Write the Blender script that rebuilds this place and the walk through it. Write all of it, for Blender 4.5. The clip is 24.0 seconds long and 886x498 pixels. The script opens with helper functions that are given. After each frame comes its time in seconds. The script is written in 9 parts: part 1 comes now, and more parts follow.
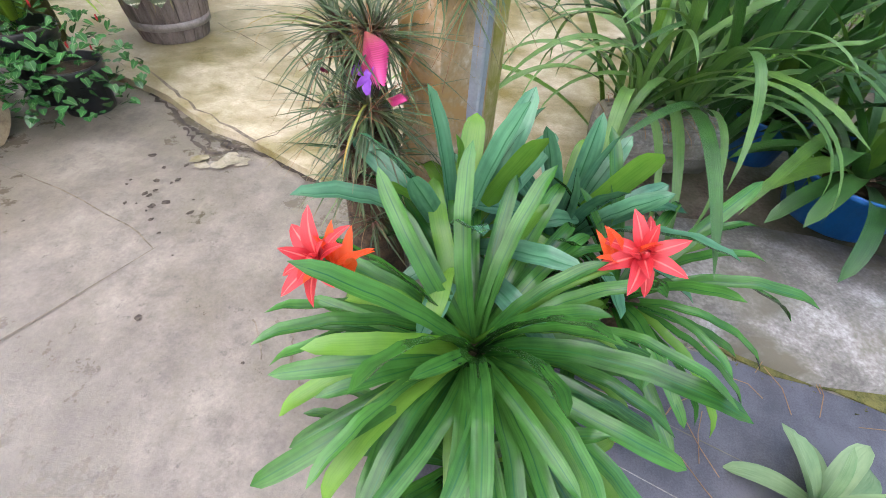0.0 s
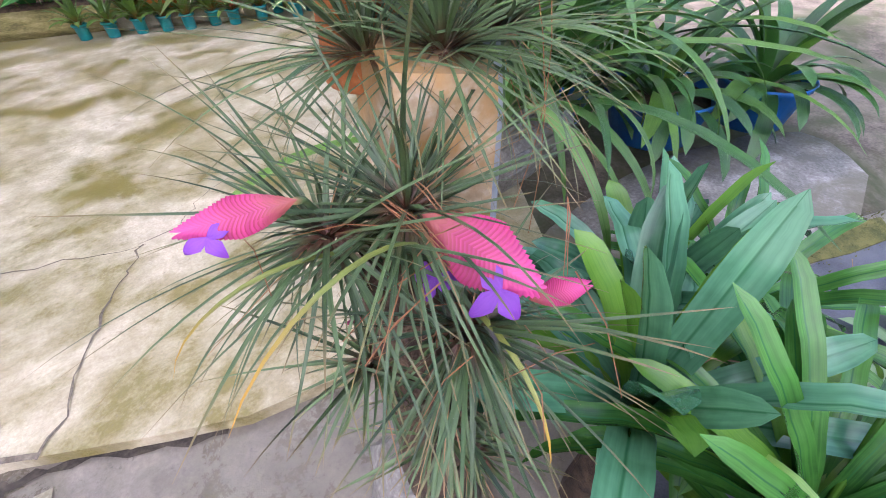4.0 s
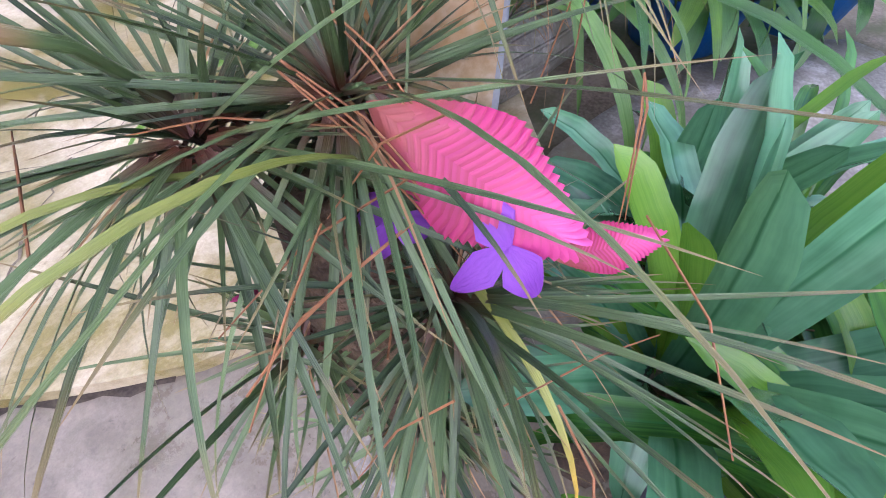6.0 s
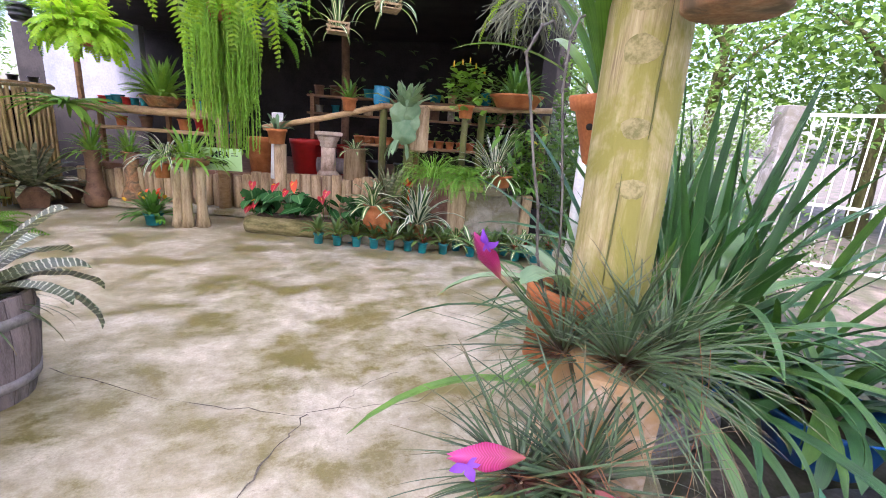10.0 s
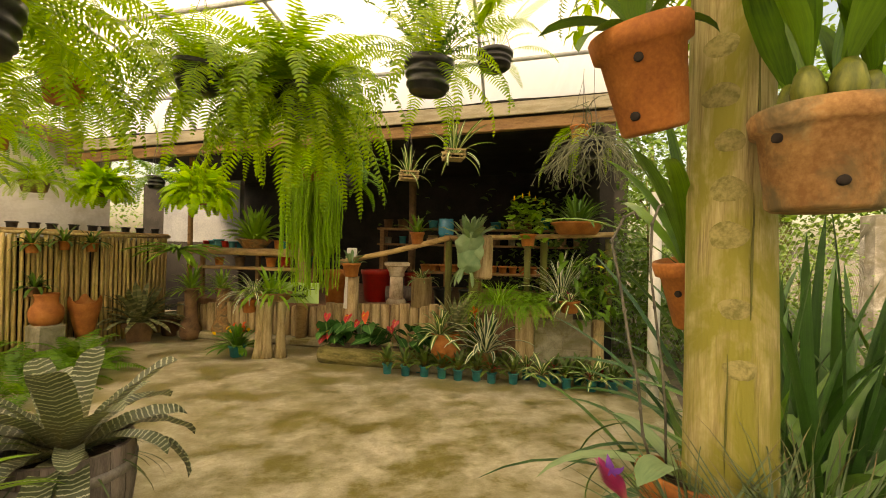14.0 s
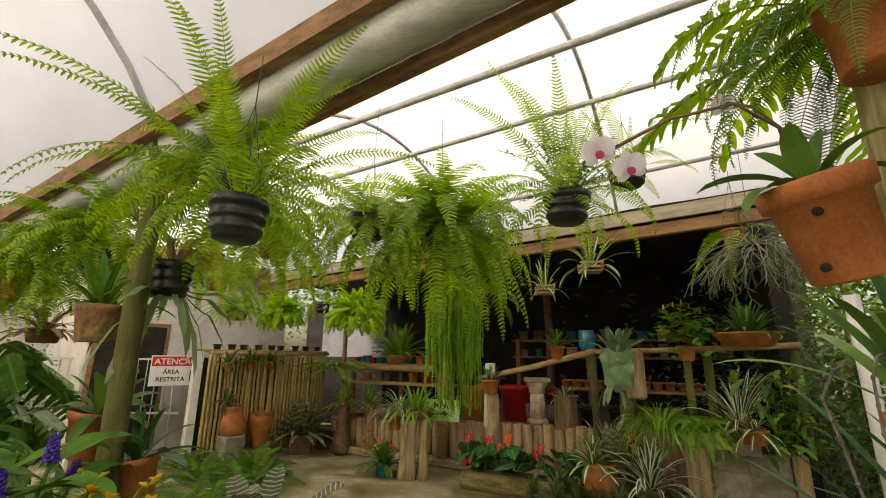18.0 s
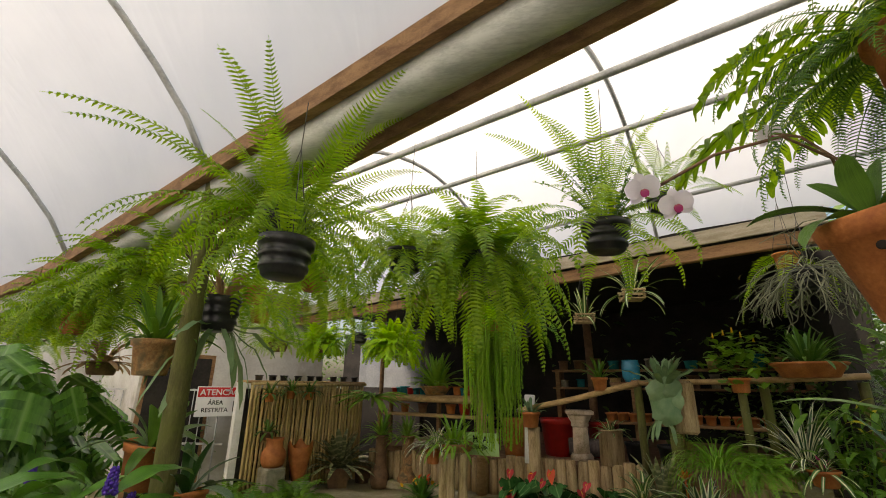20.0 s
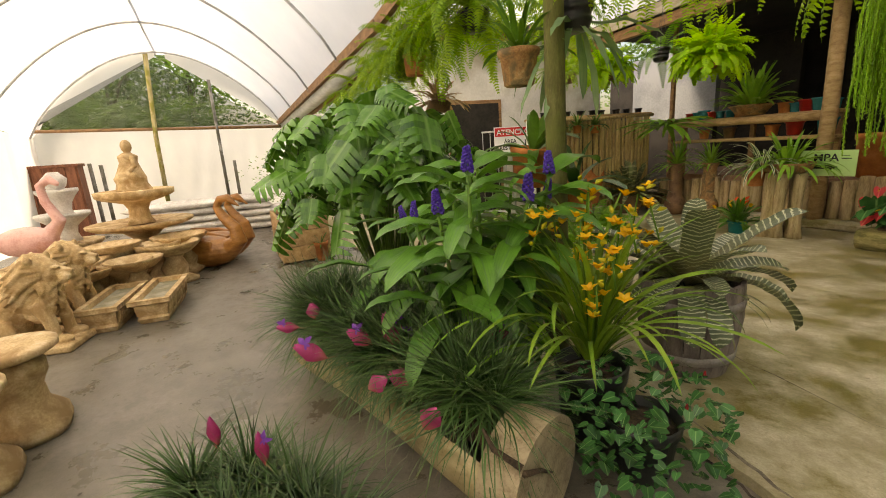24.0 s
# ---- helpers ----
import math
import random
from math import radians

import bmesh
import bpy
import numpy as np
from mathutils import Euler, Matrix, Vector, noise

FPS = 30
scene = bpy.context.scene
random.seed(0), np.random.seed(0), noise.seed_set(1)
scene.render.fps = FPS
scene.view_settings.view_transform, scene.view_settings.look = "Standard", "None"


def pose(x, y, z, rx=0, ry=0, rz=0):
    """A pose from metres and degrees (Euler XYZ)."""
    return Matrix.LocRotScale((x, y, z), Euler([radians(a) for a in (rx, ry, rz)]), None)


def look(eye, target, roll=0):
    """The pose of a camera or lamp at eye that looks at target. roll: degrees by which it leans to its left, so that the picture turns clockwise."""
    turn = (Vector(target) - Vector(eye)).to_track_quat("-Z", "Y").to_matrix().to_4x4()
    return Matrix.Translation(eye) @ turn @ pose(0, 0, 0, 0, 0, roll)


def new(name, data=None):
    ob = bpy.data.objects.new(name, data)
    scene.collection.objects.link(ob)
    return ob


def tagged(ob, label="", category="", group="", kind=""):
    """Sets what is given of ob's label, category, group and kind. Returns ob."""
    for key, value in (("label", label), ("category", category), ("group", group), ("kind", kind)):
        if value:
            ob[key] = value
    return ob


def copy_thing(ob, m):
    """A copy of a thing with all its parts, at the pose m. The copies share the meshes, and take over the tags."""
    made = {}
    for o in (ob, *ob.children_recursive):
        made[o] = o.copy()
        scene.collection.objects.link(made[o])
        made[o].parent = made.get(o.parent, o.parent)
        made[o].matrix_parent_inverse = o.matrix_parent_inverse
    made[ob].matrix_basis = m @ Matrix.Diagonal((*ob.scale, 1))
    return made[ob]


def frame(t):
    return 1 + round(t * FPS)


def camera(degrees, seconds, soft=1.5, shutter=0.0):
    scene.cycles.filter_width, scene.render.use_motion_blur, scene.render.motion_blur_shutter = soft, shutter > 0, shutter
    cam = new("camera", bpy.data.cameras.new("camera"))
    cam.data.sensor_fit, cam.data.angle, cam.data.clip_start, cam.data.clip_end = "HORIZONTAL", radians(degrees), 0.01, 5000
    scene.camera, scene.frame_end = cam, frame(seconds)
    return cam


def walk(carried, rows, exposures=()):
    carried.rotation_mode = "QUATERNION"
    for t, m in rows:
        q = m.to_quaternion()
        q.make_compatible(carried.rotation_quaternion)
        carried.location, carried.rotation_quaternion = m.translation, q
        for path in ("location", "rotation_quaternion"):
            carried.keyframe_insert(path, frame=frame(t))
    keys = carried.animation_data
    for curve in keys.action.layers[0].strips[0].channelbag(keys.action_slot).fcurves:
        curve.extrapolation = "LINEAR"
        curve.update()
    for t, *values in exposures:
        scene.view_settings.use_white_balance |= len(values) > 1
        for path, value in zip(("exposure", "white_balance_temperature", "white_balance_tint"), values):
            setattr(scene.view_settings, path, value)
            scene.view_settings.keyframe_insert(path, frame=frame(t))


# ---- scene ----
cam = camera(91.1, 24.0, 0.95)
PATH = [
    (0, (0.458, 0.052, 1.272), (0.371, 1.438, -0.167), 4.0),
    (0.5, (0.39, 0.09, 1.269), (0.37, 1.492, -0.157), 4.4),
    (1, (0.22, 0.18, 1.289), (0.37, 1.591, -0.12), -2.3),
    (1.5, (0.09, 0.306, 1.3), (0.329, 1.794, -0.015), -4.1),
    (2, (-0.021, 0.52, 1.296), (0.292, 2.141, 0.168), -7.5),
    (2.5, (-0.079, 0.58, 1.262), (0.52, 2.118, 0.133), -4.0),
    (4.5, (-0.037, 0.851, 1.156), (0.826, 1.92, -0.298), -1.3),
    (5, (0.011, 0.883, 1.095), (0.786, 1.9, -0.443), -2.2),
    (5.5, (0.038, 0.898, 1.063), (0.788, 1.877, -0.512), -1.5),
    (6, (0.056, 0.913, 1.037), (0.798, 1.849, -0.567), -0.3),
    (6.5, (0.066, 0.923, 1.019), (0.809, 1.822, -0.606), 1.8),
    (7, (0.068, 0.927, 1.025), (0.81, 1.797, -0.615), 3.4),
    (7.5, (0.055, 0.93, 1.04), (0.816, 1.804, -0.59), 5.3),
    (8, (0.032, 0.923, 1.052), (0.804, 1.813, -0.564), 7.6),
    (8.5, (-0.013, 0.897, 1.086), (0.783, 1.858, -0.477), 9.4),
    (9, (-0.102, 0.811, 1.173), (0.765, 2.061, -0.125), 8.6),
    (9.5, (-0.196, 0.715, 1.292), (0.576, 2.345, 0.428), 5.6),
    (10, (-0.278, 0.673, 1.401), (0.362, 2.498, 0.894), 4.2),
    (10.5, (-0.315, 0.678, 1.458), (0.259, 2.569, 1.147), 3.7),
    (11, (-0.338, 0.678, 1.483), (0.199, 2.59, 1.244), 3.6),
    (11.5, (-0.335, 0.681, 1.496), (0.172, 2.606, 1.305), 3.0),
    (13.5, (-0.364, 0.668, 1.542), (0.023, 2.631, 1.52), 1.4),
    (14, (-0.366, 0.665, 1.545), (0.004, 2.63, 1.549), 1.3),
    (14.5, (-0.37, 0.664, 1.546), (-0.009, 2.631, 1.56), 0.8),
    (15, (-0.377, 0.666, 1.547), (-0.03, 2.636, 1.564), 0.5),
    (15.5, (-0.386, 0.668, 1.544), (-0.071, 2.643, 1.562), 0.5),
    (16, (-0.391, 0.665, 1.545), (-0.118, 2.645, 1.59), 0.6),
    (16.5, (-0.407, 0.645, 1.56), (-0.251, 2.631, 1.738), 0.9),
    (17, (-0.429, 0.612, 1.597), (-0.425, 2.588, 1.905), 1.1),
    (17.5, (-0.451, 0.583, 1.631), (-0.579, 2.533, 2.055), 1.0),
    (18, (-0.463, 0.565, 1.644), (-0.682, 2.494, 2.122), 0.6),
    (18.5, (-0.479, 0.544, 1.653), (-0.765, 2.45, 2.189), 0.4),
    (20.5, (-0.489, 0.536, 1.664), (-0.897, 2.4, 2.264), 0.6),
    (21, (-0.509, 0.533, 1.633), (-1.012, 2.399, 2.146), 0.3),
    (21.5, (-0.559, 0.516, 1.592), (-1.256, 2.355, 1.956), 0.6),
    (22, (-0.626, 0.533, 1.546), (-1.537, 2.308, 1.676), -0.0),
    (22.5, (-0.749, 0.598, 1.492), (-1.815, 2.286, 1.378), -1.6),
    (23, (-0.947, 0.646, 1.427), (-2.164, 2.205, 1.127), -3.1),
    (23.5, (-1.084, 0.566, 1.381), (-2.321, 2.086, 0.982), -1.7),
    (24, (-1.245, 0.377, 1.38), (-2.533, 1.835, 0.915), -3.9),
]
EXPOSURES = [(0.0, 2.32, 6250, 21), (2.0, 2.38, 5950, 26), (5.0, 2.2, 5750, 32), (7.0, 2.48, 5750, 36), (8.0, 2.4, 5750, 33), (9.0, 2.22, 5900, 33), (10.0, 2.14, 5700, 36), (10.5, 1.98, 6300, 22), (11.0, 1.47, 6500, 33), (12.5, 1.32, 9500, 14), (14.0, 1.27, 12900, 14), (16.0, 1.27, 12500, 16), (17.0, 1.0, 10700, 16), (18.0, 0.72, 8500, 14), (21.0, 0.46, 7800, 13), (22.0, 0.68, 7800, 13), (23.0, 0.78, 8000, 12), (24.0, 1.02, 9000, 13)]
walk(cam, [(t, look(eye, target, roll)) for t, eye, target, roll in PATH], EXPOSURES)

# ---- light: bright overcast sky above white film ----
SUN_EL, SUN_AZ = radians(55), radians(232)
world = bpy.data.worlds.new("sky")
scene.world = world
world.use_nodes = True
wn = world.node_tree.nodes
sky = wn.new("ShaderNodeTexSky")
sky.sky_type = "NISHITA"
sky.sun_disc = False
sky.sun_elevation, sky.sun_rotation = SUN_EL, SUN_AZ
sky.air_density, sky.dust_density = 1.2, 4.0
wn["Background"].inputs["Strength"].default_value = 0.15
world.node_tree.links.new(sky.outputs[0], wn["Background"].inputs["Color"])
sun_data = bpy.data.lights.new("sun", "SUN")
sun_data.energy, sun_data.angle, sun_data.color = 2.4, radians(12), (1.0, 0.96, 0.9)
sun = new("sun", sun_data)
sun.matrix_world = look((0, 0, 30), (-math.sin(SUN_AZ) * math.cos(SUN_EL), -math.cos(SUN_AZ) * math.cos(SUN_EL), 30 - math.sin(SUN_EL)))

# ---- materials ----
RND = random.Random(7)


def mat(name, build):
    m = bpy.data.materials.new(name)
    m.use_nodes = True
    nt = m.node_tree
    build(nt, nt.nodes["Principled BSDF"], nt.nodes["Material Output"])
    return m


def node(nt, kind, **values):
    n = nt.nodes.new(kind)
    for k, v in values.items():
        n.inputs[k.replace("_", " ")].default_value = v
    return n


def ramp(nt, fac, stops):
    r = nt.nodes.new("ShaderNodeValToRGB")
    e = r.color_ramp.elements
    e[0].position, e[0].color = stops[0][0], (*stops[0][1], 1)
    e[1].position, e[1].color = stops[-1][0], (*stops[-1][1], 1)
    for p, col in stops[1:-1]:
        x = e.new(p)
        x.color = (*col, 1)
    nt.links.new(fac, r.inputs[0])
    return r.outputs[0]


def mixed(nt, fac, a, b, mode="MIX"):
    m = nt.nodes.new("ShaderNodeMix")
    m.data_type, m.blend_type = "RGBA", mode
    for sock, v in ((m.inputs[0], fac), (m.inputs[6], a), (m.inputs[7], b)):
        if isinstance(v, (int, float)):
            sock.default_value = v
        elif isinstance(v, tuple):
            sock.default_value = (*v, 1)
        else:
            nt.links.new(v, sock)
    return m.outputs[2]


def coords(nt, kind="Object", scale=(1, 1, 1)):
    t = nt.nodes.new("ShaderNodeTexCoord")
    mp = nt.nodes.new("ShaderNodeMapping")
    mp.inputs["Scale"].default_value = scale
    nt.links.new(t.outputs[kind], mp.inputs["Vector"])
    return mp.outputs[0]


def noise_tex(nt, vec, scale, detail=6.0, rough=0.6, distortion=0.0):
    n = node(nt, "ShaderNodeTexNoise", Scale=scale, Detail=detail, Roughness=rough, Distortion=distortion)
    nt.links.new(vec, n.inputs["Vector"])
    return n.outputs[0]


def bump(nt, bsdf, height, strength=0.4, distance=0.01):
    b = node(nt, "ShaderNodeBump", Strength=strength, Distance=distance)
    nt.links.new(height, b.inputs["Height"])
    nt.links.new(b.outputs[0], bsdf.inputs["Normal"])


def surface(name, stops, scale=6.0, fine=60.0, rough=0.8, stretch=(1, 1, 1), relief=0.4, distance=0.006, stain=None, metal=0.0, space="Object", stain_scale=1.3, stain_stretch=(1, 1, 1), stain_at=(0.45, 0.62)):
    """A rough solid surface: two scales of noise through a colour ramp, with relief and an optional stain."""
    def build(nt, bsdf, out):
        v = coords(nt, space, stretch)
        big, small = noise_tex(nt, v, scale), noise_tex(nt, v, fine, 4)
        mix = nt.nodes.new("ShaderNodeMath")
        mix.operation = "MULTIPLY_ADD"
        nt.links.new(small, mix.inputs[0])
        mix.inputs[1].default_value = 0.35
        half = nt.nodes.new("ShaderNodeMath")
        half.operation = "MULTIPLY"
        half.inputs[1].default_value = 0.65
        nt.links.new(big, half.inputs[0])
        nt.links.new(half.outputs[0], mix.inputs[2])
        col = ramp(nt, mix.outputs[0], [(0.5 + (p - 0.47) * 0.6, c) for p, c in stops])
        if stain:
            s = noise_tex(nt, coords(nt, space, stain_stretch), stain_scale, 5, 0.65, 0.6)
            f = ramp(nt, s, [(stain_at[0], (0, 0, 0)), (stain_at[1], (1, 1, 1))])
            col = mixed(nt, f, col, stain)
        info = nt.nodes.new("ShaderNodeObjectInfo")
        hsv = nt.nodes.new("ShaderNodeHueSaturation")
        rng = node(nt, "ShaderNodeMapRange", From_Min=0.0, From_Max=1.0, To_Min=0.85, To_Max=1.12)
        nt.links.new(info.outputs["Random"], rng.inputs[0])
        nt.links.new(rng.outputs[0], hsv.inputs["Value"])
        nt.links.new(col, hsv.inputs["Color"])
        nt.links.new(hsv.outputs[0], bsdf.inputs["Base Color"])
        bsdf.inputs["Roughness"].default_value = rough
        bsdf.inputs["Metallic"].default_value = metal
        bump(nt, bsdf, mix.outputs[0], relief, distance)
    return mat(name, build)


def leaf_mat(name, dark, light, rough=0.4, through_light=0.35, streak=60.0, bands=None, edge=None, glow=None, rib=None, tip=None, foot=None, relief=0.5):
    """A leaf: UV x runs across the blade and y from foot to tip. Streaks run along it, bands cross it, edge and rib colour its margin and midrib."""
    def build(nt, bsdf, out):
        uv = coords(nt, "UV")
        sep = nt.nodes.new("ShaderNodeSeparateXYZ")
        nt.links.new(uv, sep.inputs[0])
        fine = noise_tex(nt, coords(nt, "UV", (streak, 2.0, 1)), 1.0, 3)
        patch = noise_tex(nt, coords(nt, "Object"), 9.0, 4)
        add = nt.nodes.new("ShaderNodeMath")
        add.operation = "ADD"
        nt.links.new(fine, add.inputs[0])
        nt.links.new(patch, add.inputs[1])
        info = nt.nodes.new("ShaderNodeObjectInfo")
        geo = nt.nodes.new("ShaderNodeNewGeometry")
        var = nt.nodes.new("ShaderNodeMath")
        var.operation = "ADD"
        nt.links.new(info.outputs["Random"], var.inputs[0])
        nt.links.new(geo.outputs["Random Per Island"], var.inputs[1])
        tot = node(nt, "ShaderNodeMath")
        tot.operation = "MULTIPLY_ADD"
        nt.links.new(var.outputs[0], tot.inputs[0])
        tot.inputs[1].default_value = 0.45
        nt.links.new(add.outputs[0], tot.inputs[2])
        rng = node(nt, "ShaderNodeMapRange", From_Min=0.9, From_Max=2.05, To_Min=0.0, To_Max=1.0)
        nt.links.new(tot.outputs[0], rng.inputs[0])
        col = mixed(nt, rng.outputs[0], dark, light)
        dist = nt.nodes.new("ShaderNodeMath")
        dist.operation = "SUBTRACT"
        nt.links.new(sep.outputs[0], dist.inputs[0])
        dist.inputs[1].default_value = 0.5
        ab = nt.nodes.new("ShaderNodeMath")
        ab.operation = "ABSOLUTE"
        nt.links.new(dist.outputs[0], ab.inputs[0])
        if bands:
            wob = noise_tex(nt, uv, 14.0, 3)
            w = nt.nodes.new("ShaderNodeMath")
            w.operation = "MULTIPLY_ADD"
            nt.links.new(wob, w.inputs[0])
            w.inputs[1].default_value = 0.05
            nt.links.new(sep.outputs[1], w.inputs[2])
            k = nt.nodes.new("ShaderNodeMath")
            k.operation = "MULTIPLY"
            k.inputs[1].default_value = bands[1]
            nt.links.new(w.outputs[0], k.inputs[0])
            sn = nt.nodes.new("ShaderNodeMath")
            sn.operation = "SINE"
            nt.links.new(k.outputs[0], sn.inputs[0])
            col = mixed(nt, ramp(nt, sn.outputs[0], [(bands[2], (0, 0, 0)), (bands[2] + 0.25, (1, 1, 1))]), col, bands[0])
        if edge:
            col = mixed(nt, ramp(nt, ab.outputs[0], [(edge[1], (0, 0, 0)), (edge[1] + 0.05, (1, 1, 1))]), col, edge[0])
        if rib:
            col = mixed(nt, ramp(nt, ab.outputs[0], [(rib[1], (1, 1, 1)), (rib[1] + 0.04, (0, 0, 0))]), col, rib[0])
        if tip:
            col = mixed(nt, ramp(nt, sep.outputs[1], [(tip[1], (0, 0, 0)), (1.0, (1, 1, 1))]), col, tip[0])
        if foot:
            col = mixed(nt, ramp(nt, sep.outputs[1], [(0.0, (1, 1, 1)), (foot[1], (0, 0, 0))]), col, foot[0])
        nt.links.new(col, bsdf.inputs["Base Color"])
        bsdf.inputs["Roughness"].default_value = rough
        bsdf.inputs["Specular IOR Level"].default_value = 0.5
        tr = nt.nodes.new("ShaderNodeBsdfTranslucent")
        nt.links.new(mixed(nt, 1.0, col, glow or (1.0, 1.0, 0.45), "MULTIPLY"), tr.inputs["Color"])
        ms = nt.nodes.new("ShaderNodeMixShader")
        ms.inputs[0].default_value = through_light
        nt.links.new(bsdf.outputs[0], ms.inputs[1])
        nt.links.new(tr.outputs[0], ms.inputs[2])
        nt.links.new(ms.outputs[0], out.inputs["Surface"])
        bump(nt, bsdf, fine, relief, 0.003)
    return mat(name, build)


def plain(name, col, rough=0.5, metal=0.0, dirt=0.25):
    d = tuple(x * (1 - dirt) for x in col)
    return surface(name, [(0.3, d), (0.6, col)], 9.0, 90.0, rough, relief=0.12, distance=0.002, metal=metal)


G_GUZ = leaf_mat("guzmania_green", (0.003, 0.034, 0.009), (0.075, 0.25, 0.04), 0.26, 0.16, 10, rib=((0.02, 0.11, 0.03), 0.012), relief=0.08)
G_GUZ_B = leaf_mat("bromeliad_blue_green", (0.008, 0.065, 0.036), (0.13, 0.34, 0.19), 0.22, 0.14, 5, rib=((0.03, 0.13, 0.06), 0.012), relief=0.06)
G_GUZ_L = leaf_mat("guzmania_lime", (0.05, 0.17, 0.02), (0.17, 0.35, 0.045), 0.22, 0.25, 30, relief=0.2)
G_TILL = leaf_mat("tillandsia_green", (0.006, 0.024, 0.010), (0.14, 0.225, 0.085), 0.32, 0.08, 5, tip=((0.24, 0.16, 0.07), 0.72), foot=((0.10, 0.028, 0.018), 0.2))
G_TILL_L = leaf_mat("log_air_plant_green", (0.004, 0.026, 0.007), (0.105, 0.215, 0.055), 0.4, 0.08, 5, tip=((0.14, 0.13, 0.05), 0.85), foot=((0.08, 0.03, 0.015), 0.12))
G_TILL_Y = leaf_mat("tillandsia_yellow", (0.10, 0.15, 0.03), (0.26, 0.28, 0.06), 0.4, 0.15, 5, tip=((0.50, 0.24, 0.02), 0.55))
G_TILL_D = leaf_mat("tillandsia_dry", (0.22, 0.11, 0.05), (0.42, 0.27, 0.15), 0.7, 0.2, 6)
G_NEEDLE = leaf_mat("pine_needle", (0.15, 0.055, 0.02), (0.30, 0.13, 0.05), 0.6, 0.1, 6)
G_CYM = leaf_mat("cymbidium_green", (0.03, 0.105, 0.025), (0.17, 0.33, 0.09), 0.3, 0.25, 16, rib=((0.10, 0.22, 0.05), 0.02))
BRACT = leaf_mat("pink_bract", (0.25, 0.010, 0.085), (0.52, 0.045, 0.19), 0.42, 0.2, 4, glow=(1, 0.6, 0.85), tip=((0.62, 0.08, 0.29), 0.5), foot=((0.32, 0.085, 0.07), 0.28), edge=((0.32, 0.02, 0.085), 0.40))
VIOLET = leaf_mat("violet_petal", (0.17, 0.035, 0.36), (0.33, 0.10, 0.58), 0.5, 0.35, 8, glow=(0.9, 0.7, 1))
RED_BRACT = leaf_mat("red_bract", (0.38, 0.006, 0.014), (0.70, 0.055, 0.065), 0.3, 0.28, 12, glow=(1, 0.5, 0.4), rib=((0.78, 0.16, 0.14), 0.03))
ORANGE_BRACT = leaf_mat("orange_bract", (0.75, 0.05, 0.01), (0.85, 0.14, 0.02), 0.4, 0.3, 20, glow=(1, 0.6, 0.3))
G_STRAP = leaf_mat("strap_green", (0.010, 0.06, 0.010), (0.16, 0.33, 0.045), 0.33, 0.24, 40)
G_DARK = leaf_mat("dark_leaf", (0.006, 0.038, 0.012), (0.06, 0.18, 0.035), 0.3, 0.14, 40)
G_FERN = leaf_mat("fern_green", (0.09, 0.24, 0.010), (0.45, 0.65, 0.038), 0.36, 0.58, 5)
G_FERN_D = leaf_mat("fern_dark", (0.04, 0.15, 0.012), (0.2, 0.40, 0.03), 0.5, 0.52, 5)
G_LIME = leaf_mat("lime_fern", (0.24, 0.50, 0.01), (0.52, 0.76, 0.02), 0.5, 0.55, 5)
G_CLUB = leaf_mat("tassel_green", (0.13, 0.36, 0.02), (0.50, 0.76, 0.09), 0.5, 0.45, 5)
G_ZEBRA = leaf_mat("zebra_leaf", (0.04, 0.06, 0.03), (0.17, 0.205, 0.115), 0.28, 0.2, 30, bands=((0.58, 0.60, 0.45), 130.0, 0.66), foot=((0.22, 0.20, 0.09), 0.5))
G_STRIPE = leaf_mat("white_striped_leaf", (0.012, 0.05, 0.014), (0.04, 0.12, 0.03), 0.4, 0.2, 30, edge=((0.80, 0.80, 0.62), 0.24))
G_VARIEG = leaf_mat("cream_striped_leaf", (0.05, 0.15, 0.03), (0.12, 0.25, 0.05), 0.4, 0.25, 20, rib=((0.74, 0.74, 0.48), 0.14))
G_BIRD = leaf_mat("mottled_leaf", (0.06, 0.08, 0.035), (0.24, 0.27, 0.13), 0.5, 0.15, 30, bands=((0.34, 0.34, 0.20), 40.0, 0.4))
G_GINGER = leaf_mat("ginger_leaf", (0.014, 0.075, 0.010), (0.15, 0.38, 0.045), 0.3, 0.2, 24, rib=((0.10, 0.24, 0.06), 0.02))
G_MONST = leaf_mat("monstera_leaf", (0.014, 0.075, 0.010), (0.15, 0.37, 0.05), 0.24, 0.22, 16, rib=((0.16, 0.33, 0.08), 0.012))
G_STAG = leaf_mat("staghorn_leaf", (0.09, 0.20, 0.085), (0.30, 0.42, 0.22), 0.6, 0.2, 8)
G_GRASS = leaf_mat("fresh_grass", (0.07, 0.25, 0.012), (0.34, 0.60, 0.07), 0.45, 0.35, 10)
G_SHRUB = leaf_mat("shrub_leaf", (0.014, 0.075, 0.008), (0.19, 0.40, 0.04), 0.4, 0.32, 10)
G_FAR = leaf_mat("far_foliage", (0.05, 0.13, 0.025), (0.24, 0.40, 0.10), 0.45, 0.45, 6)
G_GREY = leaf_mat("grey_twig", (0.10, 0.12, 0.07), (0.24, 0.25, 0.15), 0.7, 0.1, 6)
YELLOW = leaf_mat("yellow_petal", (0.70, 0.36, 0.01), (0.85, 0.55, 0.02), 0.5, 0.35, 8, glow=(1, 0.8, 0.3))
WHITE_PETAL = leaf_mat("white_petal", (0.75, 0.70, 0.76), (0.85, 0.83, 0.85), 0.5, 0.35, 8, glow=(1, 1, 1))
